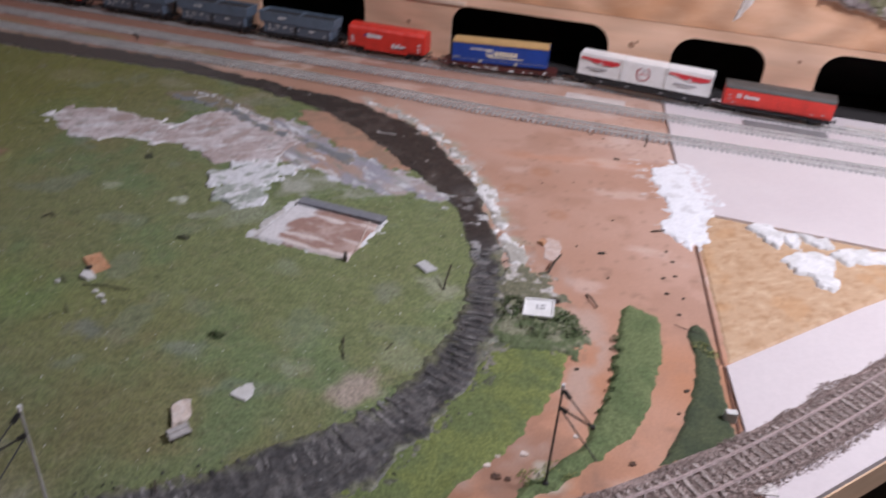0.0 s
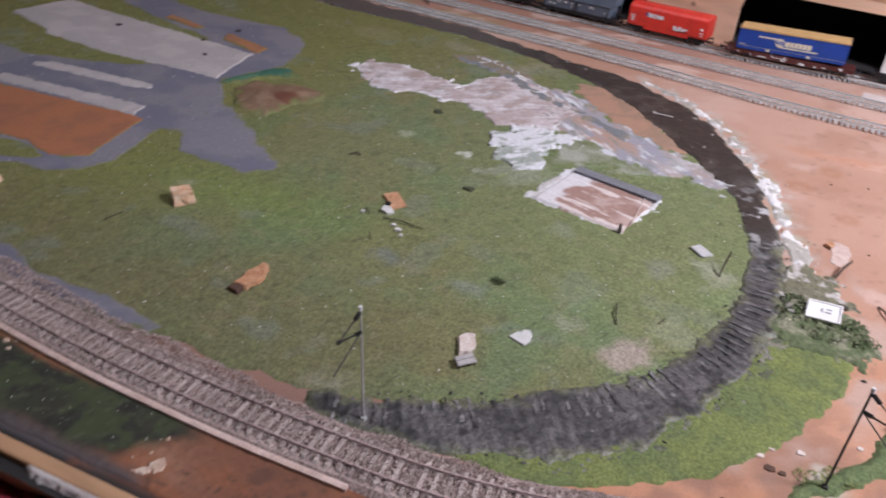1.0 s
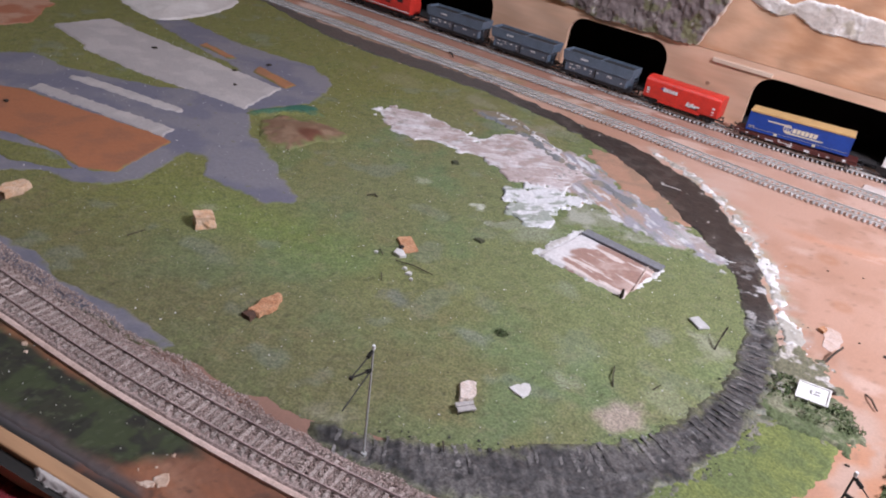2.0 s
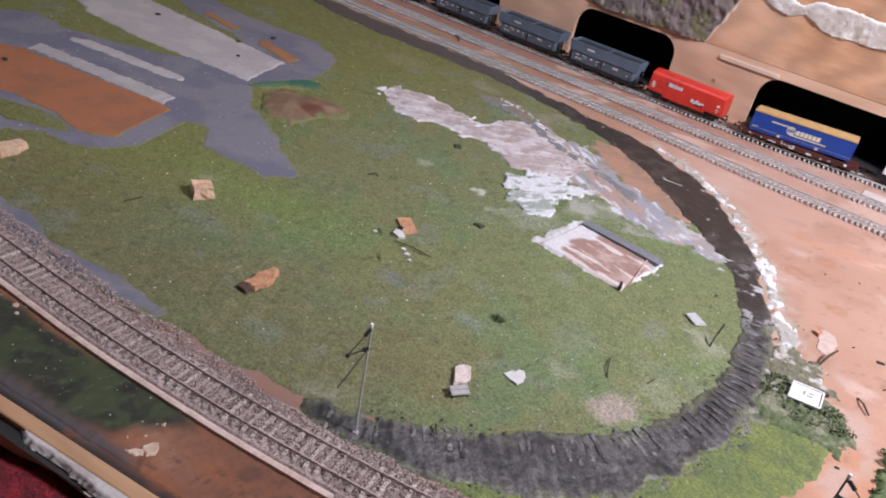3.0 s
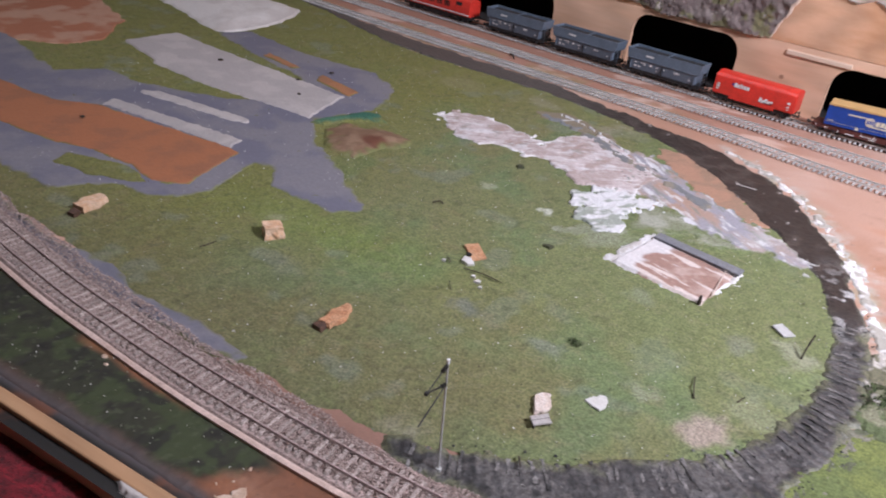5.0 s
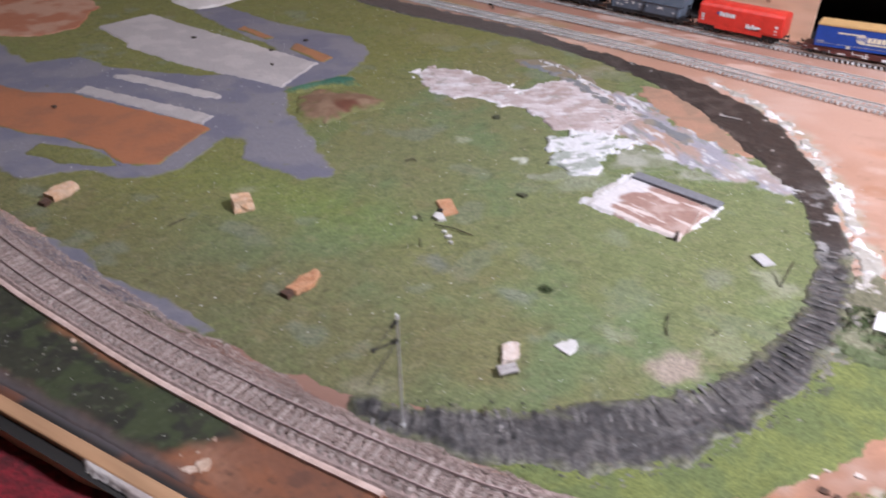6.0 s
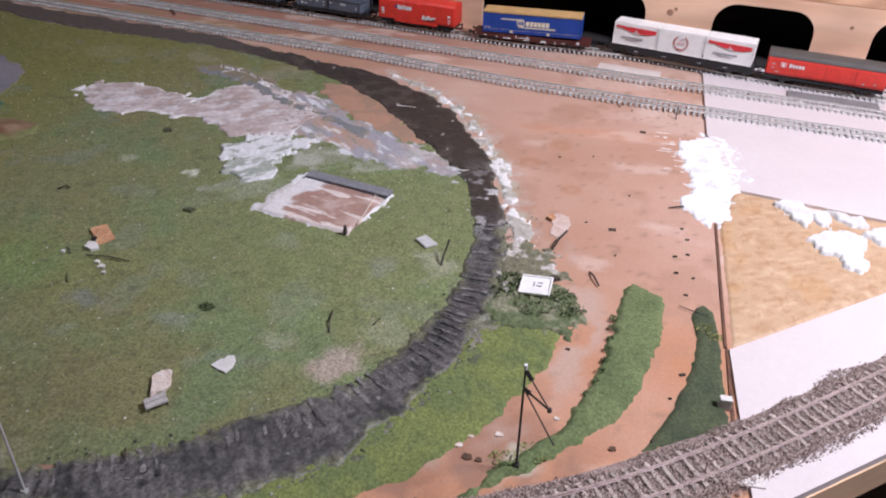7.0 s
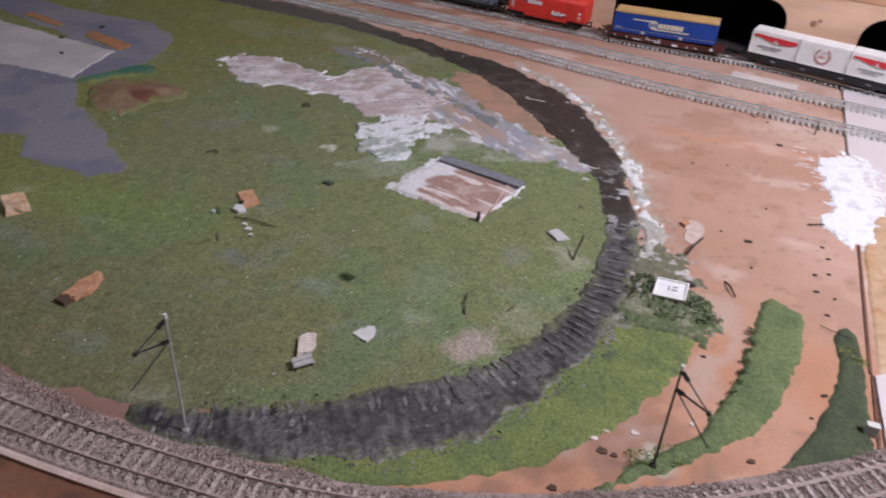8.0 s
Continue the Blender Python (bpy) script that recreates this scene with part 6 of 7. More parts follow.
# ---------------------------------------------------------------- foundation
def foundation():
    f = empty("building_foundation", pose(-0.1785, 0.8195, 0.0022, 0, 0, -14.0), "white rimmed building foundation with brown floor and grey wall", "foundation")
    w, d = 0.096, 0.080

    def floor_paint(x, y, sd):
        base = np.tile(np.array((0.30, 0.185, 0.15)), (len(x), 1))
        base = mixc(base, (0.42, 0.31, 0.27), sstep(-0.1, 0.5, fbm(x, y, 0.02, 301, 4)))
        scratch = sstep(0.35, 0.5, fbm((x * 0.35), (y + 0.08 * x) * 3.0, 0.016, 303, 3))
        base = mixc(base, (0.62, 0.55, 0.52), scratch * 0.9)
        return mixc(base, (0.62, 0.61, 0.62), sstep(-0.2, 0.4, (-x - 0.018) / 0.02 + fbm(x, y, 0.02, 305, 4)) * 0.9)

    def plate(name, outline, lift, colour, ragged, lb, cell=0.0012, rough=0.0002):
        ob = layer(name, outline, lift, colour, M_PLASTER, cell=cell, ragged=ragged, coarse=0.008, rough=rough, soft=0.0008, flat=True)
        ob.parent = f
        return tagged(ob, lb) if lb else ob

    plate("rim", [(-w / 2 - 0.006, -d / 2 - 0.001), (w / 2 - 0.004, -d / 2 + 0.002), (w / 2 + 0.003, d / 2 - 0.004), (w / 2 + 0.003, d / 2 + 0.002), (-w / 2 - 0.002, d / 2 + 0.003)], 0.0008, tone((0.62, 0.62, 0.63), (0.45, 0.43, 0.41), 0.012, 0.0, 0.5), 0.005, "rough white plaster rim", rough=0.0006)
    plate("floor_plate", [(-w / 2 + 0.004, -d / 2 - 0.001), (w / 2 - 0.002, -d / 2), (w / 2 - 0.002, d / 2 - 0.012), (-w / 2 + 0.006, d / 2 - 0.010)], 0.0020, floor_paint, 0.0015, "scratched pinkish brown floor")
    bm = box((0.004, d / 2 - 0.0055, 0.0034), (w - 0.006, 0.0125, 0.0030), 0.0006)
    part("back_wall", bm, surface("slate_wall", (0.15, 0.155, 0.18), (0.19, 0.195, 0.215), 0.02, 0.002, 0.2, 0.75, local=True), f, "slate grey back wall")
    part("side_batten", box((w / 2 - 0.006, -0.006, 0.0028), (0.0012, d - 0.022, 0.0010), 0.0002, pose(0, 0, 0, 0, 0, 12)), surface("pale_batten", (0.6, 0.5, 0.45), (0.5, 0.4, 0.35), local=True), f)
    part("corner_post", box((w / 2 - 0.003, -d / 2 - 0.001, 0.0045), (0.0034, 0.0044, 0.0095), 0.0010, None, 0.6), gloss("burnt_post", (0.05, 0.035, 0.028), 0.8), f, "dark broken corner post")
    return f


foundation()


# ---------------------------------------------------------------- loose bits on the field
def chunk(name, outline, z, h, material, label, category="debris", amp=0.0008, seed=0, tilt=(0, 0), parent=None, group=""):
    """A broken piece: an outline about its own middle, thick, with uneven faces and worn edges."""
    c = np.mean(outline, axis=0)
    bm = prism([(u - c[0], v - c[1]) for u, v in outline], 0, h, "z")
    bmesh.ops.subdivide_edges(bm, edges=bm.edges[:], cuts=2, use_grid_fill=True)
    bmesh.ops.triangulate(bm, faces=bm.faces[:])
    for v in bm.verts:
        d = noise.noise_vector(v.co * 160 + Vector((seed, 0, 0)))
        v.co += Vector((d.x, d.y, d.z * 0.7)) * amp
        if v.co.z > h * 0.6:
            v.co.x *= 0.96
            v.co.y *= 0.96
    m = pose(c[0], c[1], z, tilt[0], tilt[1], 0)
    if parent:
        bm.transform(m)
        return part(name, bm, material, parent, label)
    ob = link_mesh(name, bm, material)
    ob.matrix_world = m
    return tagged(ob, label, category, group)


def twig(name, pts, r, material, label, category="twig", parent=None):
    bm = bmesh.new()
    for a, b in zip(pts[:-1], pts[1:]):
        add_rod(bm, a, b, r, 6, r * 0.8)
    if parent:
        return part(name, bm, material, parent, label)
    return tagged(link_mesh(name, bm, material), label, category)


M_CORK = surface("orange_cork", (0.42, 0.20, 0.10), (0.52, 0.30, 0.17), 0.008, 0.0015, 0.35, 0.85, bump=0.8, depth=0.0008)
M_CREAM = surface("cream_foam", (0.62, 0.46, 0.33), (0.55, 0.33, 0.19), 0.008, 0.0015, 0.2, 0.85, bump=0.6, depth=0.0006)
M_CHIP = surface("white_chip", (0.62, 0.61, 0.60), (0.55, 0.54, 0.52), 0.01, 0.002, 0.08, 0.6, bump=0.3)
M_GREYCHIP = surface("grey_chip", (0.44, 0.44, 0.44), (0.38, 0.38, 0.37), 0.01, 0.002, 0.1, 0.7)
M_SLATE = surface("grey_slat", (0.33, 0.31, 0.30), (0.40, 0.38, 0.37), 0.006, 0.001, 0.15, 0.7)
M_BARK = surface("dark_bark", (0.03, 0.024, 0.018), (0.055, 0.04, 0.03), 0.004, 0.001, 0.4, 0.9)
M_CHAR = surface("charred_cork", (0.10, 0.05, 0.03), (0.06, 0.035, 0.025), 0.004, 0.001, 0.4, 0.9)
M_SEAM = surface("brown_seam", (0.15, 0.065, 0.035), (0.09, 0.042, 0.028), 0.01, 0.0015, 0.3, 0.8)
M_MOSS = surface("dark_moss", (0.045, 0.05, 0.028), (0.07, 0.075, 0.04), 0.004, 0.001, 0.4, 0.95)
M_PALEROCK = surface("pale_rock", (0.52, 0.42, 0.36), (0.62, 0.56, 0.52), 0.006, 0.0012, 0.25, 0.85, bump=0.8, depth=0.0008)
G = 0.0014

hut = empty("cork_fragment", pose(0, 0, 0), "orange brown broken cork fragment with white glue on the grass", "debris")
chunk("cork_plate", [(-0.358, 0.727), (-0.348, 0.737), (-0.330, 0.719), (-0.339, 0.707)], G, 0.0026, M_CORK, "orange cork plate", parent=hut, amp=0.0006)
# solid black disc, its colour stands in for the shade inside a hole
part("hole_disc", rod((-0.345, 0.713, 0.0036), (-0.345, 0.713, 0.0046), 0.0026, 12), M_BLACK, hut, "black disc painted as the darkness of a round hole")
chunk("glue_lump", [(-0.348, 0.708), (-0.340, 0.709), (-0.333, 0.702), (-0.338, 0.697), (-0.346, 0.700)], G, 0.0030, M_CHIP, "white dried glue", parent=hut, amp=0.0012, seed=2)
for k, (a, b) in enumerate((((-0.338, 0.690), (-0.300, 0.690)), ((-0.36, 0.697), (-0.352, 0.690)))):
    twig("twig", [(a[0], a[1], 0.0032), ((a[0] + b[0]) / 2, (a[1] + b[1]) / 2 + 0.001, 0.0040), (b[0], b[1], 0.0030)], 0.0006, M_BARK, "thin dark twig lying on the grass")
for k, (x, y, s) in enumerate(((-0.318, 0.679, 0.003), (-0.325, 0.684, 0.0022), (-0.36, 0.692, 0.002), (-0.312, 0.672, 0.002))):
    chunk("plaster_crumb", [(x - s, y - s * 0.6), (x + s, y - s * 0.5), (x + s * 0.7, y + s * 0.8), (x - s * 0.6, y + s)], G, 0.0018, M_CHIP, "white plaster crumb on the grass", "crumb", 0.0006, k, group="plaster crumbs")

bark = empty("bark_piece", pose(0, 0, 0), "orange brown bark piece with a charred end on the grass", "debris")
chunk("bark", [(-0.391, 0.549), (-0.390, 0.566), (-0.386, 0.580), (-0.380, 0.579), (-0.376, 0.566), (-0.379, 0.549)], G, 0.0045, M_CORK, "orange brown bark", parent=bark, amp=0.0022, seed=4)
chunk("charred_end", [(-0.392, 0.543), (-0.392, 0.551), (-0.382, 0.551), (-0.383, 0.542)], G, 0.0036, M_CHAR, "charred dark end", parent=bark, amp=0.0018, seed=5)
bark2 = empty("bark_piece", pose(0, 0, 0), "pale orange bark piece lying beside the lane", "debris")
chunk("bark", [(-0.683, 0.552), (-0.688, 0.566), (-0.684, 0.582), (-0.674, 0.583), (-0.669, 0.568), (-0.671, 0.553)], G, 0.0070, M_CREAM, "pale orange bark", parent=bark2, amp=0.002, seed=6)
chunk("charred_end", [(-0.679, 0.542), (-0.682, 0.551), (-0.672, 0.551), (-0.670, 0.543)], G, 0.0040, M_CHAR, "charred dark end", parent=bark2, amp=0.0015, seed=7)
chunk("foam_block", [(-0.508, 0.619), (-0.497, 0.633), (-0.510, 0.643), (-0.521, 0.629)], G, 0.0115, M_CREAM, "cream and orange foam block standing on the grass", "block", 0.0022, 8)

seat = empty("broken_bench", pose(0, 0, 0), "grey slatted bench beside a pale pink stone", "debris")
chunk("slat", [(-0.209, 0.548), (-0.199, 0.558), (-0.197, 0.555), (-0.2065, 0.545)], 0.0052, 0.0012, M_SLATE, "", parent=seat, amp=0.0002)
chunk("slat", [(-0.206, 0.5445), (-0.1965, 0.5545), (-0.1935, 0.5515), (-0.2035, 0.5415)], 0.0050, 0.0012, M_SLATE, "", parent=seat, amp=0.0002, seed=3)
for p in ((-0.2065, 0.5475), (-0.1985, 0.5555), (-0.2035, 0.5435), (-0.1955, 0.5520)):
    part("leg", rod((p[0], p[1], G), (p[0], p[1], 0.0054), 0.0006, 6), M_BARK, seat)
chunk("stone", [(-0.216, 0.570), (-0.213, 0.578), (-0.206, 0.579), (-0.201, 0.567), (-0.203, 0.559), (-0.209, 0.556)], G, 0.0032, M_PALEROCK, "pale pinkish stone lying on the grass", "stone", 0.0022, 11)

heart = [(-0.1845, 0.590), (-0.1800, 0.5965), (-0.1775, 0.5965), (-0.1765, 0.6000), (-0.1720, 0.6010), (-0.1690, 0.5965), (-0.1685, 0.5900), (-0.1715, 0.5850), (-0.1780, 0.5868)]
chunk("heart_chip", heart, G + 0.0012, 0.0014, M_CHIP, "white heart shaped chip lying on the grass", "chip", 0.0003, 12, (4, -5))
chunk("flat_chip", [(-0.084, 0.773), (-0.077, 0.783), (-0.070, 0.777), (-0.064, 0.771), (-0.073, 0.762)], G + 0.0008, 0.0012, M_GREYCHIP, "pale grey flat chip on the grass", "chip", 0.0003, 13, (-3, 4))
twig("bent_wire", [(-0.056, 0.742, 0.001), (-0.055, 0.747, 0.008), (-0.054, 0.752, 0.010), (-0.052, 0.757, 0.018)], 0.0009, M_BARK, "dark bent wire sticking out of the grass", "wire")
for k, p in enumerate(([(-0.118, 0.64, 0.002), (-0.121, 0.65, 0.004), (-0.123, 0.664, 0.003)], [(-0.428, 0.785, 0.002), (-0.421, 0.79, 0.004), (-0.417, 0.788, 0.003)],
                       [(-0.332, 0.655, 0.002), (-0.338, 0.664, 0.003)], [(-0.545, 0.575, 0.002), (-0.538, 0.589, 0.004)], [(-0.09, 0.655, 0.002), (-0.086, 0.662, 0.004)],
                       [(0.064, 0.760, 0.001), (0.067, 0.752, 0.0035), (0.0715, 0.741, 0.002)], [(0.136, 0.884, 0.0015), (0.150, 0.888, 0.003)],
                       [(0.132, 0.728, 0.002), (0.152, 0.718, 0.003)], [(-0.612, 1.356, 0.003), (-0.604, 1.349, 0.0045), (-0.594, 1.335, 0.003)],
                       [(-0.20, 0.512, 0.0045), (-0.195, 0.503, 0.0055)])):
    twig("twig", p, (0.0006, 0.0008, 0.0005, 0.0006, 0.0005, 0.0008, 0.0008, 0.0004, 0.0015, 0.0007)[k], M_BARK, "thin dark twig lying on the layout")
twig("splinter", [(-0.168, 1.058, 0.0038), (-0.144, 1.057, 0.0040)], 0.0006, M_CHIP, "thin white splinter on the black trackbed", "splinter")
chunk("dark_clump", [(-0.298, 0.774), (-0.293, 0.779), (-0.287, 0.778), (-0.289, 0.773)], G, 0.0028, M_MOSS, "small dark moss clump on the grass", "moss", 0.0016, 15)
chunk("dark_clump", [(-0.398, 0.930), (-0.392, 0.935), (-0.388, 0.928), (-0.393, 0.924)], G, 0.0034, M_MOSS, "small dark moss clump on the grass", "moss", 0.0018, 16)
twig("upright_pin", [(0.1605, 1.107, 0.001), (0.161, 1.110, 0.016)], 0.0009, M_BARK, "dark pin standing in the board", "pin")
for k, (x, y, a, s) in enumerate(((0.083, 0.832, 10, 0.0045), (0.120, 1.058, -12, 0.0045), (0.060, 0.84, 40, 0.0015), (0.03, 0.97, 0, 0.0015), (0.1, 0.90, 30, 0.0015), (0.065, 0.98, 0, 0.0012),
                                  (0.095, 1.13, 20, 0.002), (0.11, 1.12, 70, 0.002), (0.135, 0.80, 15, 0.0024), (0.146, 0.805, -5, 0.0022), (0.134, 0.775, 5, 0.0026), (0.147, 0.77, 40, 0.002),
                                  (0.148, 0.83, 10, 0.0024), (0.145, 0.848, 0, 0.002), (0.128, 0.65, 25, 0.0028), (0.118, 0.625, 0, 0.0016), (0.05, 0.66, 0, 0.0022), (0.105, 0.585, 10, 0.0024), (0.139, 0.745, 0, 0.0022), (0.085, 0.79, 60, 0.0018))):
    bm = bmesh.new()
    add_box(bm, (0, 0, 0.0006), (s * 1.5, s * 0.8, 0.0012), 0.0004, pose(x, y, 0.0004, 0, 0, a))
    tagged(link_mesh("bark_chip", bm, M_BARK), "dark bark chip lying on the brown board", "chip", "bark chips")

# the fallen sign, a white framed board with dark marks, on its litter
sign = empty("fallen_sign", pose(0.0225, 0.7235, 0.0062, 8, -5, -6), "white framed sign with dark marks lying in leafy litter", "sign")
part("board", box((0, 0, 0), (0.0235, 0.0205, 0.0016), 0.0004), M_WHITE, sign)
for c, sz in (((0, 0.0098, 0.0010), (0.0240, 0.0014, 0.0018)), ((0, -0.0098, 0.0010), (0.0240, 0.0014, 0.0018)), ((0.0115, 0, 0.0010), (0.0014, 0.0200, 0.0018)), ((-0.0115, 0, 0.0010), (0.0014, 0.0200, 0.0018))):
    part("frame", box(c, sz, 0.0003), M_WHITE, sign)
for c, sz in (((-0.0015, 0.0015, 0.0011), (0.0012, 0.0050, 0.0008)), ((0.0030, 0.0030, 0.0011), (0.0042, 0.0012, 0.0008)), ((0.0026, -0.0005, 0.0011), (0.0046, 0.0013, 0.0008))):
    part("mark", box(c, sz, 0.0003), M_PRINTGREY, sign)


def leaf_litter(name, spots, count, material, label, size=0.0022, seed=5):
    """Small pointed leaves at all angles, joined."""
    rng = np.random.RandomState(seed)
    verts, faces = [], []
    for k in range(count):
        cx, cy, r, hgt = spots[rng.randint(len(spots))]
        a, d = rng.uniform(0, 6.28), r * math.sqrt(rng.uniform(0, 1))
        c = Vector((cx + d * math.cos(a), cy + d * math.sin(a) * 0.8, 0.002 + rng.uniform(0, hgt) * (1 - (d / r) ** 2 * 0.7)))
        m = Matrix.Translation(c) @ Euler((rng.uniform(-1, 1), rng.uniform(-1, 1), rng.uniform(0, 6.28))).to_matrix().to_4x4()
        s = size * rng.uniform(0.5, 1.2)
        n = len(verts)
        verts += [tuple(m @ Vector(p)) for p in ((-s, 0, 0), (0, -s * 0.4, s * 0.15), (s, 0, 0), (0, s * 0.4, s * 0.15))]
        faces += [(n, n + 1, n + 2), (n, n + 2, n + 3)]
    me = bpy.data.meshes.new(name)
    me.from_pydata(verts, [], faces)
    me.materials.append(material)
    return tagged(new(name, me), label, "foliage", kind="stuff")


def island_material(name, tones, rough=0.9):
    m, nt, lk = nodes_of(name)
    geo = nt.new("ShaderNodeNewGeometry")
    ra = nt.new("ShaderNodeValToRGB")
    ra.color_ramp.elements[0].color, ra.color_ramp.elements[1].color = (*tones[0], 1), (*tones[-1], 1)
    for k, c in enumerate(tones[1:-1]):
        ra.color_ramp.elements.new((k + 1) / (len(tones) - 1)).color = (*c, 1)
    lk.new(geo.outputs["Random Per Island"], ra.inputs[0])
    lk.new(ra.outputs[0], nt["Principled BSDF"].inputs["Base Color"])
    nt["Principled BSDF"].inputs["Roughness"].default_value = rough
    return m


M_LEAF = island_material("leaf_litter", ((0.02, 0.035, 0.012), (0.045, 0.075, 0.02), (0.09, 0.12, 0.045), (0.17, 0.18, 0.10)))
leaf_litter("leaf_litter", [(0.003, 0.733, 0.012, 0.005), (0.043, 0.718, 0.012, 0.006), (0.025, 0.704, 0.018, 0.007), (0.05, 0.703, 0.012, 0.006), (0.0, 0.715, 0.012, 0.006)], 650, M_LEAF, "dark green leafy litter round the sign", 0.0020)
M_LEAFDRY = island_material("dry_moss", ((0.10, 0.13, 0.04), (0.22, 0.24, 0.08), (0.4, 0.38, 0.15)))
leaf_litter("moss_tuft", [(0.148, 0.703, 0.007, 0.003), (0.154, 0.694, 0.006, 0.003)], 160, M_LEAFDRY, "yellow green moss tuft beside the seam", 0.0014, 9)
leaf_litter("moss_tuft", [(-0.215, 0.649, 0.006, 0.003)], 130, M_LEAF, "small dark moss tuft on the grass", 0.0014, 10)
leaf_litter("verge_edge_moss", [(0.082 - 0.004 * k * k / 12, 0.70 - 0.012 * k, 0.004, 0.003) for k in range(8)], 420, M_LEAF, "dark moss along the raised green strip", 0.0014, 12)
leaf_litter("mast_litter", [(0.018, 0.551, 0.010, 0.003), (0.034, 0.560, 0.010, 0.002)], 300, M_LEAFDRY, "dry pale litter round the mast foot", 0.0012, 14)

chunk("pale_stone", [(0.028, 0.846), (0.034, 0.850), (0.044, 0.846), (0.046, 0.832), (0.042, 0.818), (0.036, 0.808), (0.029, 0.812), (0.030, 0.828)], 0.0002, 0.0008, surface("greyish_stone", (0.47, 0.35, 0.295), (0.52, 0.42, 0.375), 0.01, 0.002, 0.15, 0.8), "pale grey stone slab lying on the board", "stone", 0.0012, 21)
chunk("orange_lump", [(0.024, 0.838), (0.028, 0.845), (0.032, 0.840), (0.029, 0.833)], 0.0012, 0.0022, M_CORK, "small orange lump beside the stone slab", "lump", 0.0007, 22)
chunk("dark_pebble", [(0.030, 0.742), (0.036, 0.746), (0.041, 0.743), (0.035, 0.739)], 0.0010, 0.0028, M_BARK, "dark brown pebble on the board", "pebble", 0.0005, 23)
twig("bent_wire", [(0.032, 0.786, 0.002), (0.037, 0.795, 0.008), (0.043, 0.806, 0.010)], 0.0011, M_BARK, "dark bent wire beside the stone", "wire")
block = box((0.1515, 0.624, 0.0050), (0.0080, 0.0050, 0.0090), 0.0006, None)
tagged(link_mesh("card_tab", block, M_CHIP), "small white card tab standing at the seam", "card")
tagged(link_mesh("card_tab", box((0.158, 0.5655, 0.0030), (0.016, 0.012, 0.0016), 0.0004), surface("grey_card", (0.5, 0.46, 0.44), (0.56, 0.52, 0.5))), "pale grey card tab under the outer track", "card")
tagged(link_mesh("seam_gap", box((0.1688, 0.775, 0.0008), (0.0022, 0.180, 0.0012), 0.0002, Matrix.Translation((0.1688, 0.775, 0)) @ pose(0, 0, 0, 0, 0, -4.9) @ Matrix.Translation((-0.1688, -0.775, 0))), M_SEAM), "dark brown seam between the boards", "seam", kind="structure")
tagged(link_mesh("seam_gap", box((0.1590, 0.648, 0.0008), (0.0022, 0.072, 0.0012), 0.0002, Matrix.Translation((0.159, 0.648, 0)) @ pose(0, 0, 0, 0, 0, -4.9) @ Matrix.Translation((-0.159, -0.648, 0))), M_SEAM), "dark brown seam between the boards", "seam", kind="structure")

# the curved white plate at the far west end
layer("torn_white_plate", [(-1.13, 1.125), (-1.09, 1.106), (-1.055, 1.096), (-1.025, 1.095), (-1.008, 1.134), (-1.004, 1.20), (-1.02, 1.27), (-1.04, 1.31), (-1.3, 1.36), (-1.35, 1.2)], 0.0040,
      tone((0.60, 0.58, 0.56), (0.50, 0.47, 0.45), 0.06), M_PLASTER, cell=0.003, ragged=0.004, rough=0.0003, soft=0.0012, bumps=lambda x, y, sd: 0.008 * sstep(0, 0.05, sd), label="curved white plaster plate with torn edge", category="plate")


def specks(name, count, region, sizes, material, label, seed):
    """Crumbs strewn over the field, joined."""
    rng = np.random.RandomState(seed)
    x = rng.uniform(-1.0, 0.12, count * 6)
    y = rng.uniform(0.48, 1.30, count * 6)
    ok = region(x, y)
    x, y = x[ok][:count], y[ok][:count]
    n = len(x)
    r = rng.uniform(*sizes, n) * rng.uniform(0.6, 1.6, n)
    z = relief(x, y) + 0.0012
    base = np.array([(1, 0, 0), (0, 1, 0), (-1, 0, 0), (0, -1, 0), (0, 0, 0.6), (0, 0, -0.6)], float)
    verts = base[None] * rng.uniform(0.5, 1.4, (n, 6, 1)) * r[:, None, None] + np.c_[x, y, z][:, None]
    tri = np.array([(0, 1, 4), (1, 2, 4), (2, 3, 4), (3, 0, 4), (1, 0, 5), (2, 1, 5), (3, 2, 5), (0, 3, 5)])
    me = bpy.data.meshes.new(name)
    me.from_pydata(verts.reshape(-1, 3).tolist(), [], (tri[None] + (np.arange(n) * 6)[:, None, None]).reshape(-1, 3).tolist())
    me.materials.append(material)
    return tagged(new(name, me), label, "crumbs", kind="stuff")


in_field = lambda x, y: side(x, y, FIELD) > 0.004
in_bed = lambda x, y: (side(x, y, BED) > -0.006) & (y < 0.86)
near_verge = lambda x, y: (side(x, y, BED) < 0.0) & (side(x, y, BED) > -0.03) & (x > -0.17) & (y > 0.70)
specks("white_crumbs", 1700, in_field, (0.00025, 0.0006), M_CHIP, "tiny white crumbs strewn over the grass", 31)
specks("dark_crumbs", 420, in_field, (0.0003, 0.0007), M_BARK, "tiny dark crumbs strewn over the grass", 32)
specks("bed_crumbs", 3600, in_bed, (0.0004, 0.0010), island_material("bed_crumb", ((0.012, 0.012, 0.012), (0.035, 0.035, 0.035), (0.30, 0.30, 0.29))), "loose black and grey crumbs on the trackbed", 33)
specks("verge_crumbs", 420, near_verge, (0.0003, 0.0010), island_material("verge_crumb", ((0.7, 0.7, 0.7), (0.3, 0.28, 0.25), (0.05, 0.05, 0.04))), "plaster crumbs along the trackbed verge", 34)


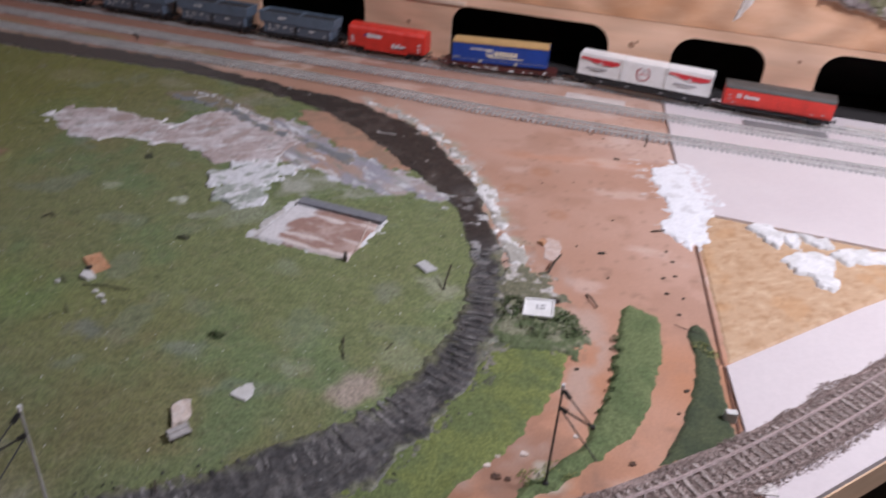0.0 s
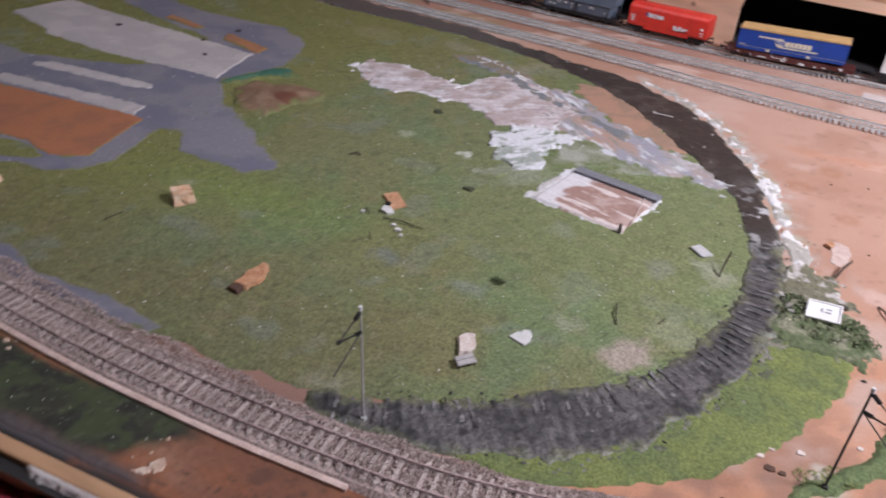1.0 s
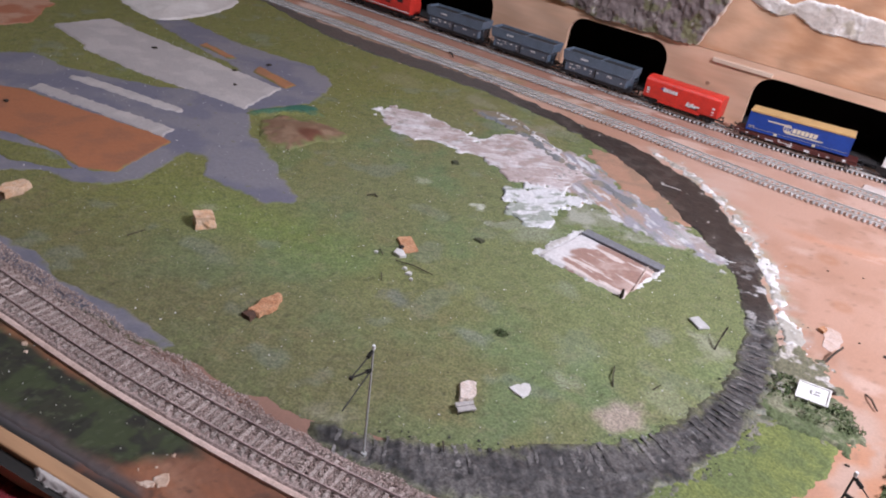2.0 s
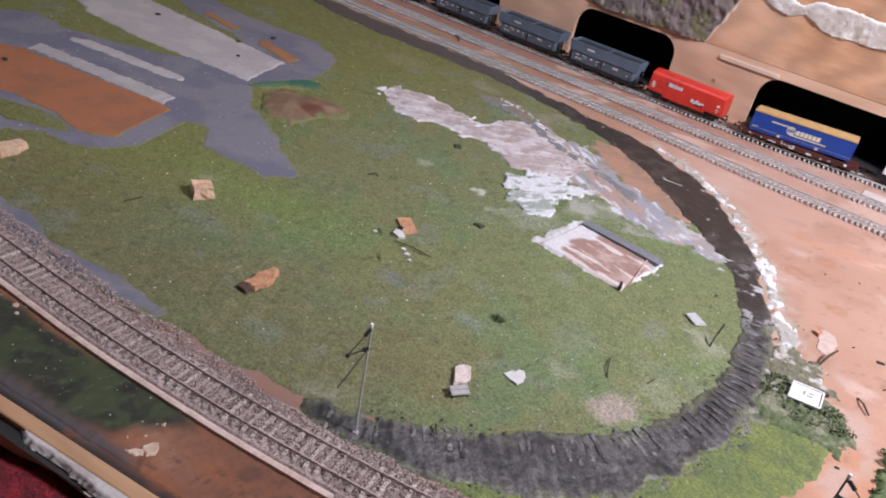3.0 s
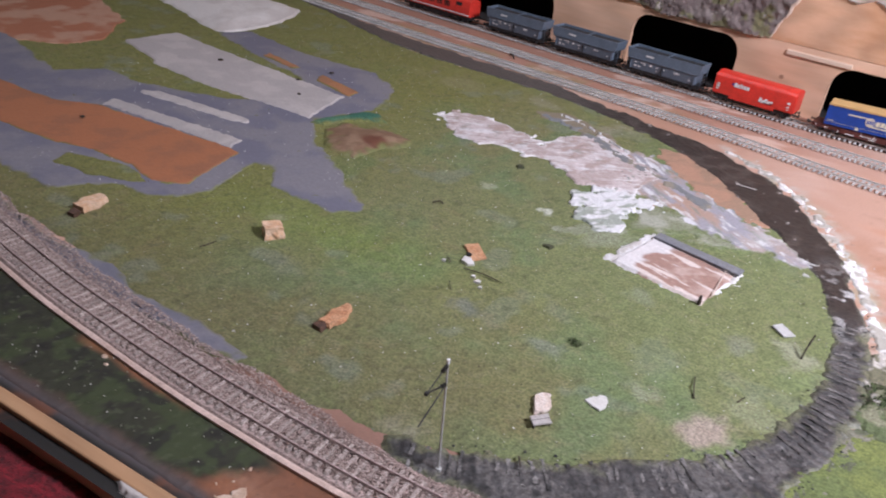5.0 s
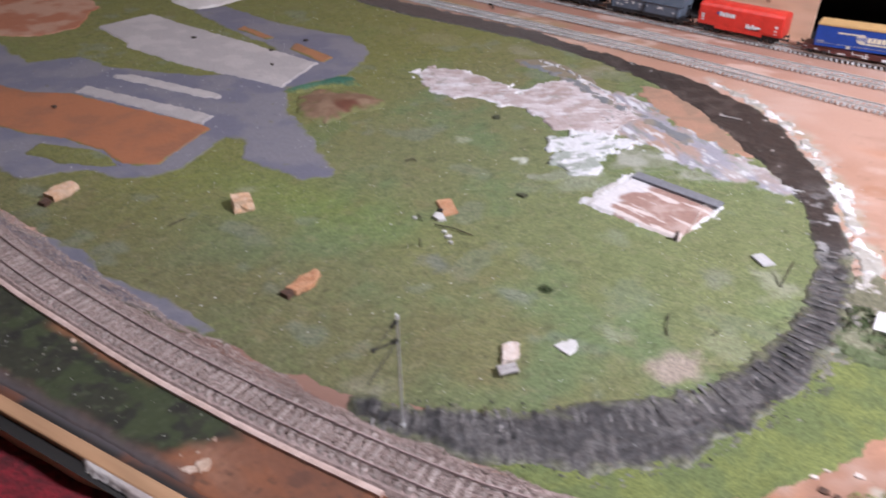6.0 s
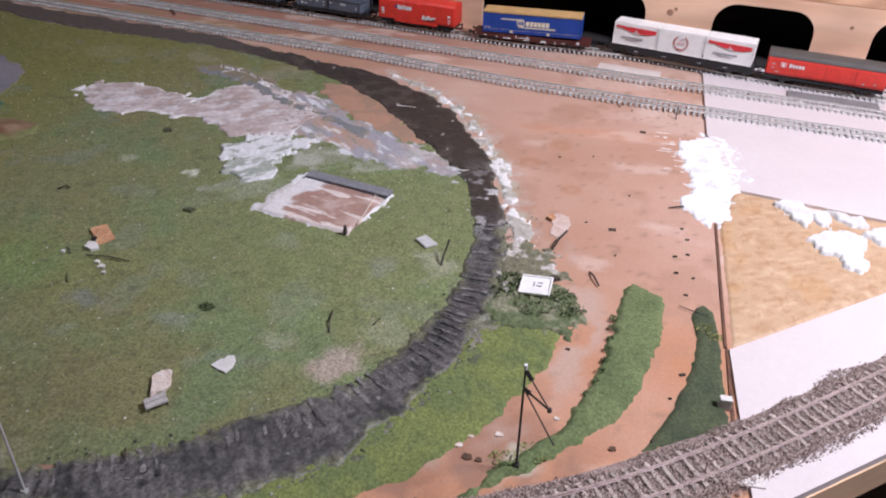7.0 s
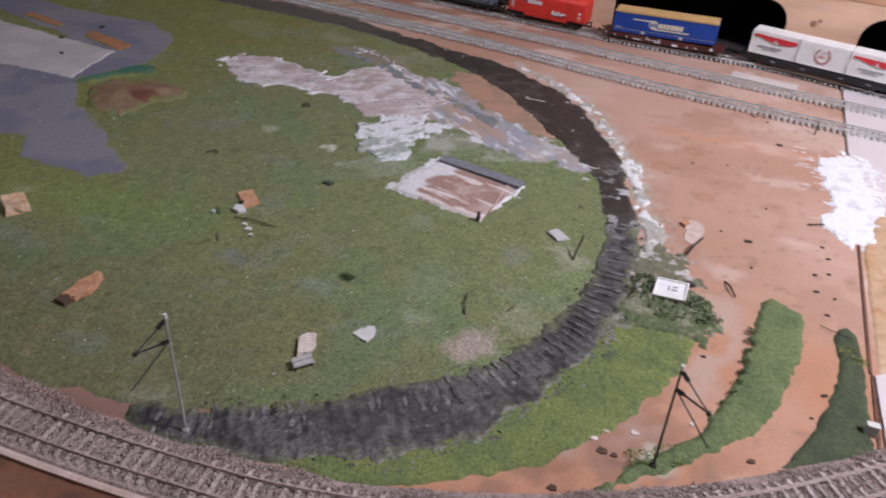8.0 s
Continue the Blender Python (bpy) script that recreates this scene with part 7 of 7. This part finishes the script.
# ---------------------------------------------------------------- ridges left on the old trackbed by its sleepers
def ridge_mesh(seed):
    bm = bmesh.new()
    add_box(bm, (0, 0, 0.0004), (0.0027, 0.027, 0.0010), 0)
    bmesh.ops.subdivide_edges(bm, edges=[e for e in bm.edges if abs((e.verts[0].co - e.verts[1].co).y) > 0.02], cuts=5)
    for v in bm.verts:
        n = noise.noise_vector(v.co * 300 + Vector((seed * 9.1, 0, 0)))
        v.co += Vector((n.x * 0.0011, n.y * 0.0030, n.z * 0.0009))
    me = bpy.data.meshes.new("sleeper_ridge")
    bm.to_mesh(me)
    bm.free()
    me.materials.append(M_RIDGE)
    return me


M_RIDGE = surface("grey_black_ridge", (0.028, 0.027, 0.028), (0.165, 0.157, 0.152), 0.012, 0.0018, 0.5, 0.55, vary=0.35, bump=0.8, depth=0.0008)
ridges = [ridge_mesh(k) for k in range(7)]
xy, tan = resample(BED_LINE, 0.0078)
rng = random.Random(4)
for k, ((x, y), (tx, ty)) in enumerate(zip(xy, tan)):
    if y > 0.82 or rng.random() < 0.06 or k < 2:
        continue
    ob = new("sleeper_ridge", ridges[k % 7])
    ob.parent = old_trackbed
    ob.matrix_world = pose(x + rng.uniform(-0.001, 0.001), y + rng.uniform(-0.001, 0.001), 0.0019 + rng.uniform(-0.0004, 0.0003), 0, 0, math.degrees(math.atan2(ty, tx)) + rng.uniform(-3, 3)) @ Matrix.Diagonal((rng.uniform(0.7, 1.15), rng.uniform(0.55, 0.95), 1, 1))

front_turf = lambda x, y: (side(x, y, TURF) > 0.0) & (x > -0.75)


def front_crumbs():
    """Pale and dark crumbs strewn over the turf at the front, joined."""
    rng = np.random.RandomState(35)
    x, y = rng.uniform(-0.75, -0.31, 900), rng.uniform(0.384, 0.46, 900)
    ok = front_turf(x, y)
    bm = bmesh.new()
    for px, py in zip(x[ok][:170], y[ok][:170]):
        r = rng.uniform(0.00025, 0.0007)
        bmesh.ops.create_icosphere(bm, subdivisions=1, radius=r, matrix=Matrix.Translation((px, py, 0.0012)))
    return tagged(link_mesh("turf_crumbs", bm, island_material("turf_crumb", ((0.5, 0.5, 0.48), (0.25, 0.25, 0.2), (0.08, 0.09, 0.05)))), "tiny pale crumbs on the dark front turf", "crumbs", kind="stuff")


front_crumbs()

# small debris on the town streets
for k, (x, y, r) in enumerate(((-0.915, 0.975, 0.004), (-0.775, 0.985, 0.0026), (-0.735, 0.94, 0.0022), (-0.76, 1.045, 0.0034), (-0.865, 0.70, 0.0026))):
    chunk("bark_chip", [(x - r, y - r * 0.6), (x - r * 0.4, y + r * 0.6), (x + r, y + r * 0.4), (x + r * 0.5, y - r * 0.7)], 0.0042, 0.0020, M_BARK, "dark bark chip lying on the painted street", "chip", 0.0008, 40 + k, group="street chips")
on_street = lambda x, y: (x < -0.50) & (y > 0.60) & (y < 1.08) & (side(x, y, FIELD) > 0.01)
specks("street_crumbs", 130, on_street, (0.0005, 0.0010), M_CHIP, "tiny pale crumbs on the painted streets", 36)

# crumbs and lumps strewn over the orange path
for k, (x, y, r, dark) in enumerate(((-0.0050, 0.5500, 0.0034, 1), (0.0020, 0.5490, 0.0024, 1), (-0.0110, 0.5580, 0.0025, 0), (-0.0050, 0.5670, 0.0022, 0), (0.0120, 0.5710, 0.0028, 0), (0.0460, 0.5920, 0.0022, 0), (-0.0280, 0.5130, 0.0030, 1), (0.0800, 0.5740, 0.0026, 1), (0.0760, 0.6530, 0.0022, 1))):
    chunk("path_lump", [(x - r, y - r * 0.5), (x - r * 0.5, y + r * 0.7), (x + r * 0.8, y + r * 0.6), (x + r, y - r * 0.4), (x, y - r * 0.8)], 0.0002, r * 0.35, M_CHAR if dark else M_PALEROCK,
          "dark crumbling lump on the orange path" if dark else "pale plaster lump on the orange path", "lump", r * 0.3, 60 + k, group="path lumps")
